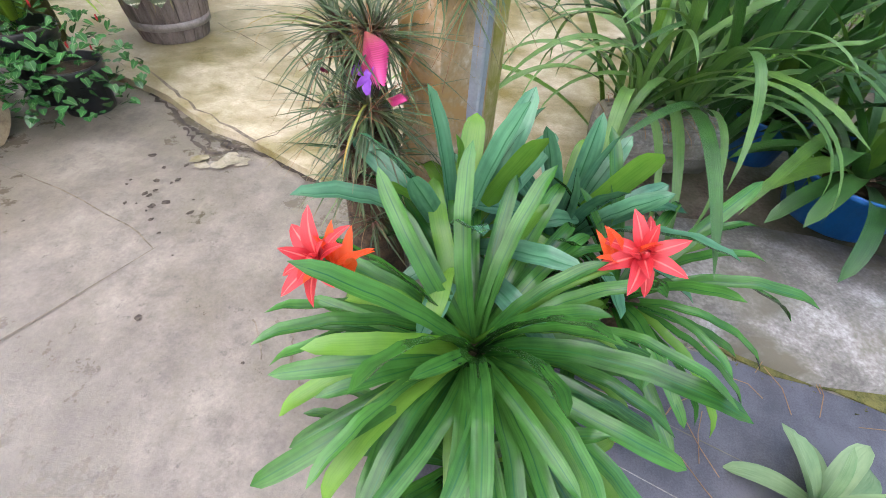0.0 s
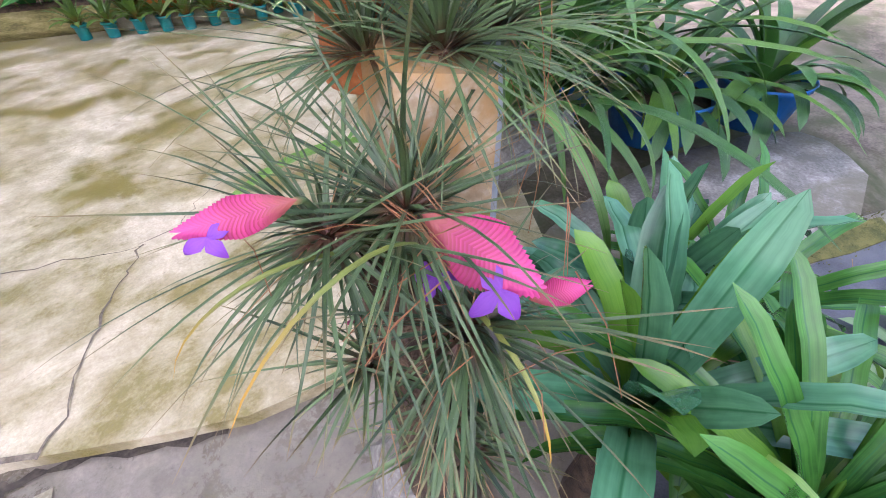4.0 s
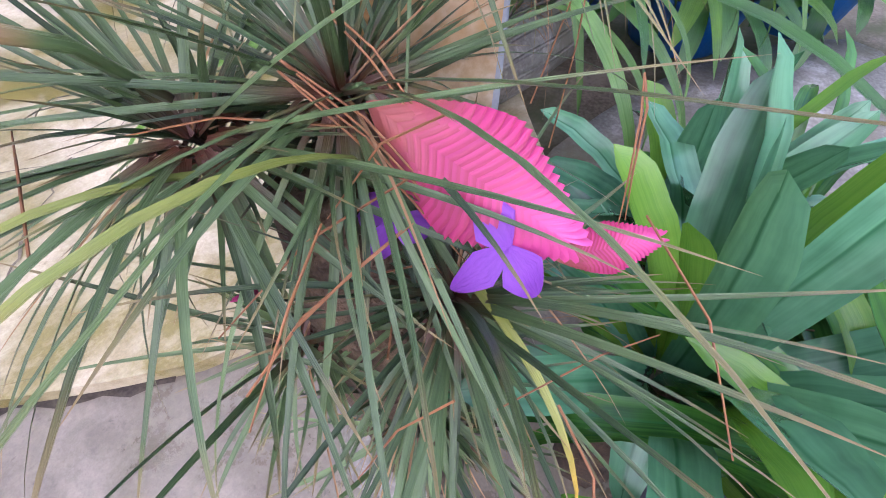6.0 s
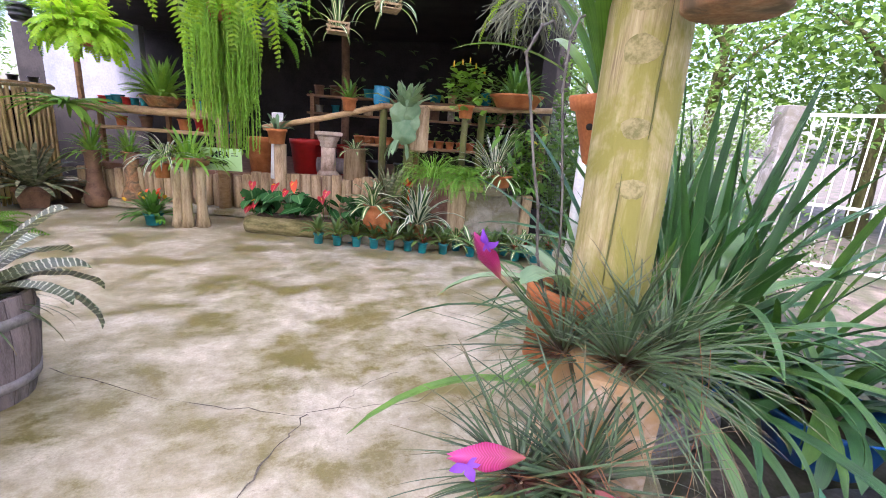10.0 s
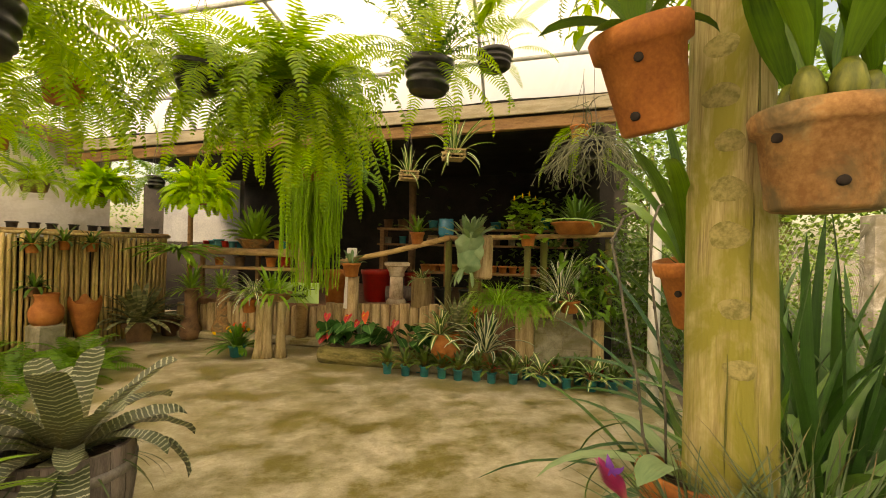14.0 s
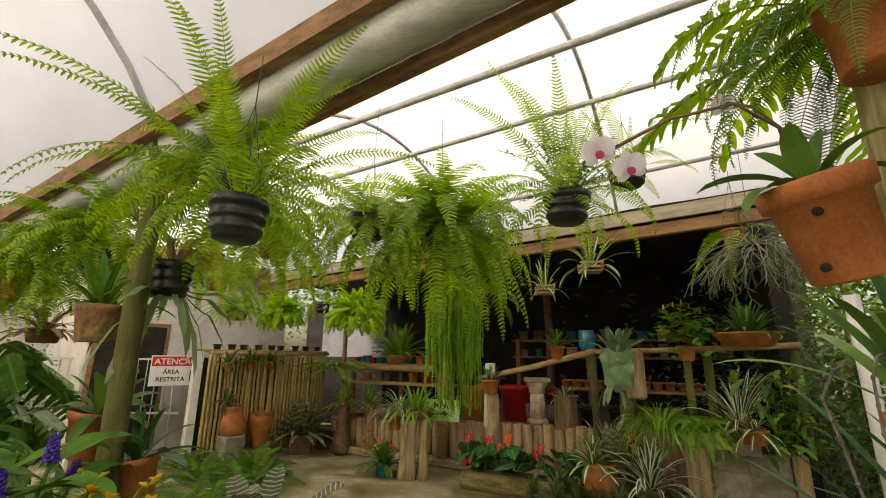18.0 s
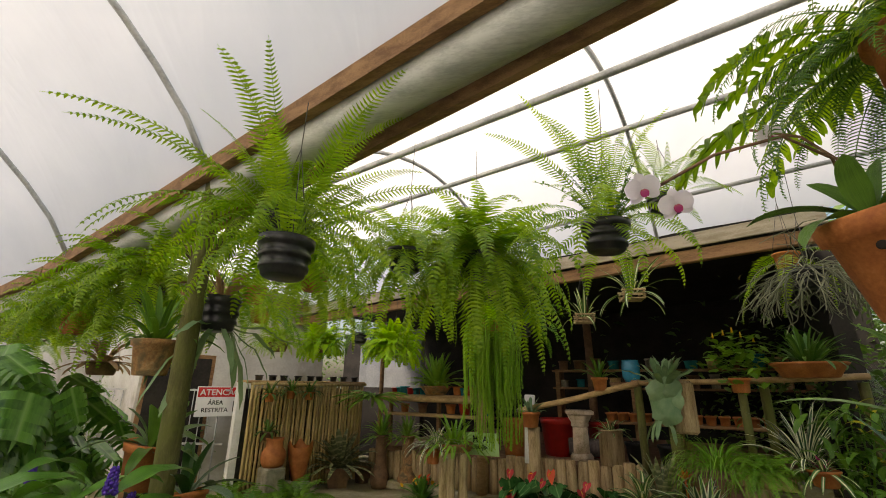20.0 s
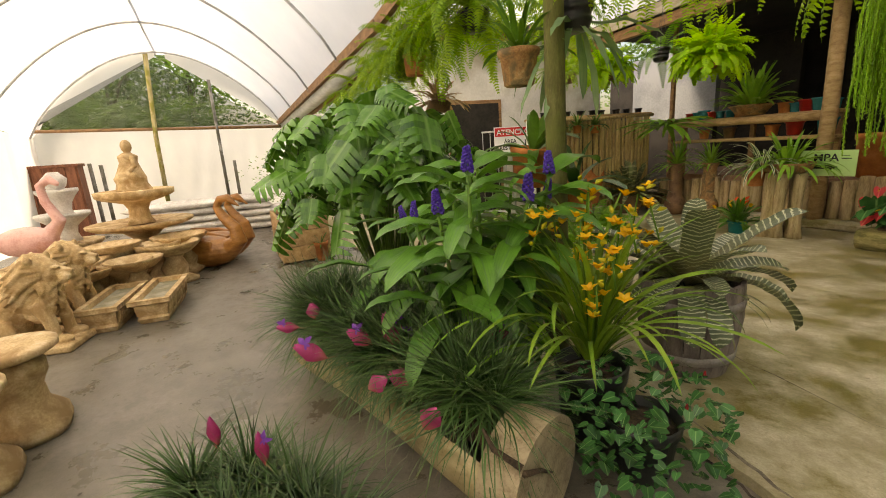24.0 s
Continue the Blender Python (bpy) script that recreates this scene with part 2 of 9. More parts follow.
INDIGO = leaf_mat("indigo_floret", (0.06, 0.02, 0.36), (0.15, 0.06, 0.58), 0.5, 0.25, 8, glow=(0.8, 0.7, 1))
CORAL = leaf_mat("coral_spathe", (0.72, 0.05, 0.03), (0.85, 0.16, 0.06), 0.3, 0.25, 8, glow=(1, 0.6, 0.4))

TERRA = surface("terracotta", [(0.3, (0.33, 0.10, 0.025)), (0.55, (0.50, 0.17, 0.045)), (0.75, (0.58, 0.24, 0.09))], 7, 120, 0.75, relief=0.25, distance=0.003)
TERRA_OLD = surface("weathered_terracotta", [(0.3, (0.28, 0.13, 0.05)), (0.5, (0.45, 0.24, 0.10)), (0.7, (0.55, 0.38, 0.2))], 9, 90, 0.85, stain=(0.17, 0.12, 0.06), stain_scale=9)
BROWN_CLAY = surface("brown_clay", [(0.3, (0.10, 0.05, 0.025)), (0.6, (0.22, 0.12, 0.06))], 8, 90, 0.7)
BLACK_PLASTIC = surface("black_plastic", [(0.3, (0.010, 0.011, 0.012)), (0.7, (0.028, 0.03, 0.032))], 12, 90, 0.3, relief=0.1)
TEAL_PLASTIC = plain("teal_plastic", (0.008, 0.24, 0.26), 0.4)
BLUE_PLASTIC = plain("blue_plastic", (0.01, 0.13, 0.42), 0.45)
RED_PAINT = plain("red_glaze", (0.42, 0.018, 0.015), 0.3)
TEAL_GLAZE = plain("teal_glaze", (0.03, 0.24, 0.27), 0.25)
SOIL = surface("soil", [(0.3, (0.03, 0.018, 0.01)), (0.7, (0.11, 0.07, 0.04))], 30, 150, 0.95, relief=0.9, distance=0.02)
POST_WOOD = surface("pole_wood", [(0.25, (0.23, 0.175, 0.075)), (0.42, (0.41, 0.33, 0.155)), (0.56, (0.51, 0.425, 0.215)), (0.75, (0.61, 0.525, 0.31))], 5, 26, 0.85, (12, 12, 0.7), 0.9, 0.006, stain=(0.26, 0.24, 0.045), stain_scale=7, stain_stretch=(1, 1, 0.6), stain_at=(0.43, 0.58))
DARK_POST = surface("mossy_bark", [(0.25, (0.04, 0.033, 0.013)), (0.5, (0.11, 0.092, 0.035)), (0.75, (0.23, 0.20, 0.09))], 7, 50, 0.9, (3, 3, 0.7), 0.8, 0.012, stain=(0.12, 0.135, 0.025), stain_scale=4, stain_stretch=(1, 1, 0.4), stain_at=(0.38, 0.62))
LOG_WOOD = surface("split_log", [(0.25, (0.20, 0.13, 0.06)), (0.5, (0.42, 0.30, 0.16)), (0.75, (0.58, 0.45, 0.27))], 5, 45, 0.85, (4, 4, 0.5), 0.6, 0.008)
LOG_PALE = surface("pale_log", [(0.25, (0.32, 0.24, 0.12)), (0.5, (0.52, 0.42, 0.24)), (0.75, (0.62, 0.53, 0.34))], 3.5, 50, 0.8, (0.5, 3.5, 3.5), 0.5, 0.006, stain=(0.26, 0.20, 0.09), stain_scale=3.5)
LOG_END = surface("grey_end_grain", [(0.3, (0.24, 0.18, 0.11)), (0.6, (0.42, 0.34, 0.22))], 14, 90, 0.9, relief=0.7)
BAMBOO = surface("bamboo", [(0.25, (0.32, 0.21, 0.07)), (0.5, (0.58, 0.42, 0.18)), (0.75, (0.74, 0.58, 0.31))], 6, 60, 0.5, (5, 5, 0.6), 0.4, 0.004)
BARREL_WOOD = surface("grey_stave", [(0.3, (0.12, 0.095, 0.085)), (0.6, (0.24, 0.195, 0.18))], 6, 70, 0.8, (5, 5, 0.6), 0.5)
HOOP = surface("barrel_hoop", [(0.3, (0.17, 0.15, 0.145)), (0.6, (0.30, 0.27, 0.26))], 8, 70, 0.6)
PLANK = surface("plank_wood", [(0.3, (0.30, 0.18, 0.075)), (0.5, (0.45, 0.29, 0.13)), (0.7, (0.55, 0.38, 0.2))], 5, 60, 0.7, (0.8, 4, 4), 0.4)
RED_WOOD = surface("red_stained_wood", [(0.3, (0.14, 0.045, 0.02)), (0.6, (0.28, 0.10, 0.05))], 5, 60, 0.7, (4, 4, 0.8), 0.4)
BEAM_WOOD = surface("beam_wood", [(0.3, (0.17, 0.085, 0.035)), (0.6, (0.34, 0.19, 0.085))], 4, 60, 0.75, (0.8, 4, 4), 0.4)
FASCIA = surface("weathered_fascia", [(0.3, (0.36, 0.30, 0.2)), (0.6, (0.55, 0.48, 0.36))], 4, 60, 0.8, (0.8, 4, 4), 0.3)
STEEL = surface("galvanised_pipe", [(0.3, (0.33, 0.34, 0.34)), (0.6, (0.52, 0.53, 0.52))], 8, 60, 0.45, metal=0.3, relief=0.1)
GUTTER = surface("gutter_steel", [(0.3, (0.36, 0.38, 0.34)), (0.6, (0.55, 0.57, 0.52))], 4, 40, 0.4, (0.5, 3, 3), 0.15, metal=0.2)
WIRE = plain("wire", (0.10, 0.095, 0.085), 0.5, 0.4)
WHITE_PAINT = surface("white_paint", [(0.3, (0.66, 0.65, 0.6)), (0.6, (0.82, 0.81, 0.78))], 3, 40, 0.7, relief=0.15)
PLASTER = surface("white_plaster", [(0.3, (0.62, 0.61, 0.58)), (0.6, (0.78, 0.77, 0.74))], 1.5, 25, 0.85, relief=0.2, stain=(0.50, 0.47, 0.40), stain_scale=0.9)
# near-black: the shade of unlit insides is put into this colour
DEEP_SHADE = surface("deep_shade", [(0.3, (0.012, 0.010, 0.008)), (0.6, (0.032, 0.027, 0.022))], 3, 30, 0.9)
STONE = surface("sandstone", [(0.25, (0.20, 0.14, 0.075)), (0.5, (0.38, 0.29, 0.18)), (0.7, (0.56, 0.49, 0.40))], 4, 60, 0.85, relief=0.6, distance=0.01, stain=(0.38, 0.22, 0.08), stain_scale=3.5, stain_at=(0.5, 0.62))
GREY_STONE = surface("grey_stone", [(0.3, (0.12, 0.115, 0.10)), (0.5, (0.22, 0.21, 0.19)), (0.72, (0.42, 0.41, 0.39))], 5, 70, 0.9, relief=0.7, distance=0.01, stain=(0.13, 0.12, 0.085), stain_scale=3)
CAST = surface("cast_concrete", [(0.28, (0.42, 0.27, 0.12)), (0.5, (0.60, 0.43, 0.235)), (0.72, (0.73, 0.58, 0.38))], 6, 70, 0.85, relief=0.55, distance=0.006, stain=(0.36, 0.225, 0.10), stain_scale=5)
BLOCK = surface("cement_block", [(0.3, (0.20, 0.185, 0.13)), (0.6, (0.36, 0.33, 0.25))], 7, 110, 0.95, relief=0.5, stain=(0.17, 0.15, 0.06), stain_scale=3)
SACK = surface("white_sack", [(0.3, (0.55, 0.50, 0.46)), (0.6, (0.75, 0.72, 0.68))], 5, 40, 0.7, relief=0.4, distance=0.01)
FLAMINGO = surface("pink_paint", [(0.3, (0.62, 0.30, 0.26)), (0.6, (0.76, 0.46, 0.42))], 8, 70, 0.6)
SWAN_PAINT = surface("brown_varnish", [(0.3, (0.22, 0.085, 0.018)), (0.6, (0.40, 0.18, 0.05))], 5, 60, 0.35, (1, 1, 3), 0.3)
ROOF_TILE = surface("clay_roof_tile", [(0.3, (0.16, 0.09, 0.06)), (0.6, (0.30, 0.19, 0.13))], 4, 40, 0.9)
SIGN_GREEN = plain("lime_sign", (0.40, 0.62, 0.24), 0.5, dirt=0.05)
SIGN_WHITE = plain("white_sign", (0.80, 0.80, 0.80), 0.45, dirt=0.05)
SIGN_RED = plain("red_sign", (0.62, 0.02, 0.02), 0.45, dirt=0.05)
INK = plain("black_ink", (0.01, 0.01, 0.01), 0.5, dirt=0.05)
SHEET = surface("black_ground_sheet", [(0.3, (0.045, 0.047, 0.058)), (0.6, (0.095, 0.097, 0.115))], 5, 200, 0.5, relief=0.3, distance=0.004)
MOSS = surface("moss", [(0.3, (0.05, 0.06, 0.01)), (0.6, (0.14, 0.13, 0.035))], 20, 150, 0.95, relief=0.9, distance=0.01)
EARTH = surface("dark_earth", [(0.3, (0.07, 0.055, 0.04)), (0.6, (0.19, 0.155, 0.12))], 4, 60, 0.95, relief=0.6, stain=(0.06, 0.07, 0.03))
BRICK_PAVE = surface("brick_earth", [(0.3, (0.20, 0.10, 0.055)), (0.6, (0.34, 0.19, 0.12))], 9, 70, 0.9)


def concrete(name, base, pale, stain, stain_lo, stain_hi, rough_lo, rough_hi, stretch, scale):
    stain_cut = (stain_lo + 0.2, stain_hi + 0.2)

    def build(nt, bsdf, out):
        v = coords(nt, "Object")
        big = noise_tex(nt, coords(nt, "Object", stretch), scale, 11, 0.72, 0.15)
        mid, fine = noise_tex(nt, v, 6.0, 9, 0.75), noise_tex(nt, v, 90.0, 5, 0.75)
        col = ramp(nt, mid, [(0.38, base), (0.62, pale)])
        edge = nt.nodes.new("ShaderNodeMath")
        edge.operation = "MULTIPLY_ADD"
        nt.links.new(mid, edge.inputs[0])
        edge.inputs[1].default_value = 0.4
        nt.links.new(big, edge.inputs[2])
        big = edge.outputs[0]
        stain_lo, stain_hi = stain_cut
        col = mixed(nt, ramp(nt, big, [(stain_lo, (0, 0, 0)), (stain_hi, (1, 1, 1))]), col, stain)
        spots = noise_tex(nt, v, 26.0, 5, 0.75)
        col = mixed(nt, ramp(nt, spots, [(0.60, (0, 0, 0)), (0.70, (0.7, 0.7, 0.7))]), col, tuple(x * 0.55 for x in base))
        col = mixed(nt, 0.3, col, ramp(nt, fine, [(0.35, (0.3, 0.3, 0.3)), (0.62, (1, 1, 1))]), "MULTIPLY")
        nt.links.new(col, bsdf.inputs["Base Color"])
        nt.links.new(ramp(nt, big, [(stain_lo, (rough_hi,) * 3), (stain_hi, (rough_lo,) * 3)]), bsdf.inputs["Roughness"])
        bump(nt, bsdf, fine, 0.4, 0.004)
    return mat(name, build)


COURT = concrete("courtyard_cement", (0.40, 0.347, 0.235), (0.63, 0.565, 0.43), (0.20, 0.166, 0.05), 0.40, 0.59, 0.3, 0.8, (0.9, 1.1, 1), 1.9)
AISLE = concrete("aisle_cement", (0.15, 0.132, 0.11), (0.29, 0.26, 0.215), (0.115, 0.10, 0.07), 0.44, 0.62, 0.2, 0.5, (1, 1, 1), 1.3)


def film_mat(nt, bsdf, out):
    """Milky greenhouse film: it scatters the daylight through."""
    v = coords(nt, "Object")
    n = noise_tex(nt, v, 1.2, 5, 0.6)
    wr = noise_tex(nt, coords(nt, "Object", (1.6, 0.5, 0.5)), 2.2, 3, 0.55, 0.6)
    col = ramp(nt, n, [(0.3, (0.78, 0.79, 0.79)), (0.7, (0.88, 0.88, 0.87))])
    tr = nt.nodes.new("ShaderNodeBsdfTranslucent")
    nt.links.new(col, tr.inputs["Color"])
    bsdf.inputs["Base Color"].default_value = (0.8, 0.8, 0.8, 1)
    bsdf.inputs["Roughness"].default_value = 0.35
    b = node(nt, "ShaderNodeBump", Strength=0.3, Distance=0.04)
    nt.links.new(wr, b.inputs["Height"])
    nt.links.new(b.outputs[0], tr.inputs["Normal"])
    nt.links.new(b.outputs[0], bsdf.inputs["Normal"])
    ms = nt.nodes.new("ShaderNodeMixShader")
    ms.inputs[0].default_value = 0.8
    nt.links.new(bsdf.outputs[0], ms.inputs[1])
    nt.links.new(tr.outputs[0], ms.inputs[2])
    nt.links.new(ms.outputs[0], out.inputs["Surface"])


FILM = mat("greenhouse_film", film_mat)


def net_mat(nt, bsdf, out):
    """Dark shade net: half open."""
    bsdf.inputs["Base Color"].default_value = (0.06, 0.065, 0.06, 1)
    bsdf.inputs["Roughness"].default_value = 0.8
    tp = nt.nodes.new("ShaderNodeBsdfTransparent")
    ms = nt.nodes.new("ShaderNodeMixShader")
    ms.inputs[0].default_value = 0.45
    nt.links.new(bsdf.outputs[0], ms.inputs[1])
    nt.links.new(tp.outputs[0], ms.inputs[2])
    nt.links.new(ms.outputs[0], out.inputs["Surface"])


NET = mat("shade_net", net_mat)

# ---- mesh building ----
CA, SA = math.cos(radians(22)), math.sin(radians(22))


def at(u, v, z=0.0):
    """From the nursery's own axes (u along the tunnels, v across them) to the world."""
    return Vector((u * CA + v * SA, -u * SA + v * CA, z))


ALONG = -22.0


class Mesh:
    """Collects points and faces, with a UV for each point."""

    def __init__(self):
        self.v, self.f, self.uv = [], [], []

    def add(self, pts, faces, uvs=None):
        o = len(self.v)
        self.v += [tuple(p) for p in pts]
        self.uv += list(uvs) if uvs else [(0.5, 0.5)] * len(pts)
        self.f += [tuple(i + o for i in f) for f in faces]

    def merge(self, other, m):
        self.add([m @ Vector(p) for p in other.v], other.f, other.uv)

    def ribbon(self, pts, widths, side, fold=0.0):
        """A blade along pts: three points across, the middle one sunk by fold."""
        n = len(pts)
        out, uvs = [], []
        for i in range(n):
            p = Vector(pts[i])
            d = (Vector(pts[min(i + 1, n - 1)]) - Vector(pts[max(i - 1, 0)])).normalized()
            s = Vector(side)
            s = (s - d * s.dot(d)).normalized()
            up = s.cross(d)
            w = widths[i]
            out += [p - s * w + up * w * fold, p, p + s * w + up * w * fold]
            t = i / (n - 1)
            uvs += [(0.0, t), (0.5, t), (1.0, t)]
        fs = []
        for i in range(n - 1):
            a = i * 3
            fs += [(a, a + 1, a + 4, a + 3), (a + 1, a + 2, a + 5, a + 4)]
        self.add(out, fs, uvs)

    def tube(self, pts, radii, n=8, caps=True, squash=1.0):
        k = len(pts)
        if not hasattr(radii, "__len__"):
            radii = [radii] * k
        out, uvs, ref = [], [], None
        for i in range(k):
            d = (Vector(pts[min(i + 1, k - 1)]) - Vector(pts[max(i - 1, 0)])).normalized()
            if ref is None:
                ref = d.orthogonal().normalized()
            ref = (ref - d * ref.dot(d)).normalized()
            b = d.cross(ref)
            for j in range(n):
                a = 2 * math.pi * j / n
                out.append(Vector(pts[i]) + (ref * math.cos(a) + b * math.sin(a) * squash) * radii[i])
                uvs.append((j / n, i / (k - 1)))
        fs = [(i * n + j, i * n + (j + 1) % n, (i + 1) * n + (j + 1) % n, (i + 1) * n + j) for i in range(k - 1) for j in range(n)]
        if caps:
            fs += [tuple(reversed(range(n))), tuple(range((k - 1) * n, k * n))]
        self.add(out, fs, uvs)

    def lathe(self, profile, n=20, wobble=0.0, flutes=0, depth=0.0):
        """Turns (radius, height) pairs round z."""
        out, uvs = [], []
        for i, (r, z) in enumerate(profile):
            for j in range(n):
                a = 2 * math.pi * j / n
                rr = r * (1 + wobble * math.sin(3 * a + i)) * (1 - depth * (0.5 + 0.5 * math.cos(flutes * a)) if flutes else 1)
                out.append((rr * math.cos(a), rr * math.sin(a), z))
                uvs.append((j / n, i / max(1, len(profile) - 1)))
        fs = [(i * n + j, i * n + (j + 1) % n, (i + 1) * n + (j + 1) % n, (i + 1) * n + j) for i in range(len(profile) - 1) for j in range(n)]
        fs += [tuple(reversed(range(n))), tuple(range((len(profile) - 1) * n, len(profile) * n))]
        self.add(out, fs, uvs)

    def box(self, lo, hi, bevel=0.0):
        (a, b, c), (d, e, f), k = lo, hi, bevel
        if k <= 0:
            p = [(x, y, z) for z in (c, f) for y in (b, e) for x in (a, d)]
            self.add(p, [(0, 2, 3, 1), (4, 5, 7, 6), (0, 1, 5, 4), (1, 3, 7, 5), (3, 2, 6, 7), (2, 0, 4, 6)])
            return
        rings = [(c, k), (c + k, 0), (f - k, 0), (f, k)]
        out = []
        for z, q in rings:
            for x, y, dx, dy in ((a, b, 1, 1), (d, b, -1, 1), (d, e, -1, -1), (a, e, 1, -1)):
                out += [(x + dx * (q + k), y + dy * q, z), (x + dx * q, y + dy * (q + k), z)] if (dx * dy < 0) else [(x + dx * q, y + dy * (q + k), z), (x + dx * (q + k), y + dy * q, z)]
        n = 8
        fs = [(i * n + j, i * n + (j + 1) % n, (i + 1) * n + (j + 1) % n, (i + 1) * n + j) for i in range(3) for j in range(n)]
        fs += [tuple(reversed(range(n))), tuple(range(3 * n, 4 * n))]
        self.add(out, fs)

    def data(self, name, material, smooth=True):
        me = bpy.data.meshes.new(name)
        me.from_pydata(self.v, [], self.f)
        lay = me.uv_layers.new(name="UVMap")
        idx = np.empty(len(me.loops), dtype=np.int32)
        me.loops.foreach_get("vertex_index", idx)
        lay.data.foreach_set("uv", np.array(self.uv, dtype=np.float32)[idx].ravel())
        if smooth:
            me.polygons.foreach_set("use_smooth", [True] * len(me.polygons))
        me.materials.append(material)
        me.update()
        return me


def part(name, mesh, material=None, parent=None, label="", m=None, smooth=True):
    """Links a Mesh, or mesh data made before, as one object, under a thing or a part."""
    ob = new(name, mesh.data(name, material, smooth) if isinstance(mesh, Mesh) else mesh)
    if parent is not None:
        ob.parent = parent
    if m is not None:
        ob.matrix_basis = m
    return tagged(ob, label)


def thing(name, label, category, m=None, group="", kind=""):
    """An Empty at the base of a thing, to hold its parts."""
    return tagged(place(new(name), m), label, category, group, kind)


def place(ob, m):
    if m is not None:
        ob.matrix_basis = m
    return ob


def solid(name, mesh, material, label, category, m=None, kind="", group="", smooth=False):
    return tagged(place(new(name, mesh.data(name, material, smooth)), m), label, category, group, kind)


def turn(az, el=0.0, roll=0.0, loc=(0, 0, 0), s=1.0):
    return Matrix.LocRotScale(loc, Euler((radians(el), radians(roll), radians(az))), (s, s, s))


def arc(length, elev, curl, n, side_bend=0.0, power=1.3):
    """A blade's spine from the origin along +y: it starts at elev degrees and bends down by curl degrees in all."""
    p, pts = Vector((0, 0, 0)), [Vector((0, 0, 0))]
    for i in range(n):
        t = (i + 0.5) / n
        a = radians(elev - curl * t ** power)
        b = radians(side_bend * t)
        p = p + Vector((math.sin(b) * math.cos(a), math.cos(b) * math.cos(a), math.sin(a))) * (length / n)
        pts.append(p)
    return pts


def blade(length, width, elev, curl, n=9, foot=0.6, tip=0.75, fold=0.25, side_bend=0.0, wave=0.0, sharp=0.0):
    """Half-widths swell from foot to full and taper past tip, to a round end or, with sharp, to a point."""
    m = Mesh()
    pts = arc(length, elev, curl, n, side_bend)
    ws = []
    for i in range(n + 1):
        t = i / n
        w = foot + (1 - foot) * min(1, t / 0.35)
        if t > tip and sharp:
            w *= max(0.02, (1 - (t - tip) / (1 - tip)) ** sharp)
        elif t > tip:
            w *= max(0.02, math.sqrt(max(0, 1 - ((t - tip) / (1 - tip)) ** 1.7)))
        ws.append(width / 2 * w)
    if wave:
        pts = [p + Vector((0, 0, wave * math.sin(i * 1.9))) for i, p in enumerate(pts)]
    m.ribbon(pts, ws, (1, 0, 0), fold)
    return m


def frond(length, half, elev, curl, pairs=26, width=0.3, droop=0.25, side_bend=0.0, bare=0.1):
    """A fern frond: a thin rachis with lance-shaped leaflets in two rows."""
    m = Mesh()
    pts = arc(length, elev, curl, 14, side_bend)
    m.tube(pts, [0.004 * (1 - 0.8 * i / 14) * max(0.5, length) for i in range(15)], 4, False)
    for k in range(pairs):
        t = bare + (0.99 - bare) * k / pairs
        x = t * 14
        i = min(13, int(x))
        p = pts[i].lerp(pts[i + 1], x - i)
        d = (pts[i + 1] - pts[i]).normalized()
        up = Vector((1, 0, 0)).cross(d)
        size = half * (math.sin(min(1, (t - bare + 0.1) * 2.2 + 0.15) * math.pi / 2)) * (1 - max(0, t - 0.45) / 0.56) ** 0.8 + half * 0.06
        gap = (0.99 - bare) * length / pairs
        for sgn in (-1, 1):
            out = (Vector((sgn, 0, 0)) + d * 0.35 - up * RND.uniform(0.2, 1.0) * droop).normalized()
            q = p + out * size
            w = d * gap * width * 1.5
            q = q - up * size * 0.12 * droop + d * size * 0.08
            mid = p + out * size * 0.5 + up * 0.004
            m.add([p - w * 0.4, p + w * 0.7, mid + w, q, mid - w * 0.8, mid], [(0, 1, 2, 5), (0, 5, 4), (5, 2, 3), (5, 3, 4)],
                  [(0.3, t), (0.7, t), (0.8, t), (0.5, t), (0.2, t), (0.5, t)])
    return m


def ring_of(parent, name, meshes, count, rnd, loc=(0, 0, 0), spread=0.02, scale=(0.8, 1.15), az0=0.0, span=360.0, roll=12.0, el=(-6, 6)):
    """Sets count leaves round a point; the meshes run from the upright inner ones to the flat outer ones."""
    for k in range(count):
        t = k / max(1, count - 1)
        me = meshes[min(len(meshes) - 1, int(t * len(meshes)))]
        az = az0 + (k * 137.5 + rnd.uniform(-14, 14)) % span
        o = Vector(loc) + Vector((-math.sin(radians(az)), math.cos(radians(az)), 0)) * spread * (0.3 + 0.7 * t)
        part(name, me, parent=parent, m=turn(az, rnd.uniform(*el), rnd.uniform(-roll, roll), o, rnd.uniform(*scale)))


def wires(parent, radius, top, height, n=3, at_z=0.0, name="wire"):
    m = Mesh()
    for k in range(n):
        a = 2 * math.pi * k / n + 0.4
        m.tube([(radius * math.cos(a), radius * math.sin(a), at_z), (0, 0, at_z + height)], 0.0022, 5)
    if top > at_z + height:
        m.tube([(0, 0, at_z + height), (0, 0, top)], 0.0025, 5)
    return part(name, m, WIRE, parent)


def pot_mesh(r_top, r_foot, h, rim=0.2, lip=0.012, n=24, wall=0.012):
    m = Mesh()
    rz = h * (1 - rim)
    rr = r_foot + (r_top - lip - r_foot) * (1 - rim)
    m.lathe([(r_foot * 0.9, 0), (r_foot, 0.006), (rr, rz), (rr + lip, rz + 0.004), (r_top, h - 0.006), (r_top - 0.004, h), (r_top - wall, h), (r_top - wall - 0.01, h * 0.8)], n)
    return m


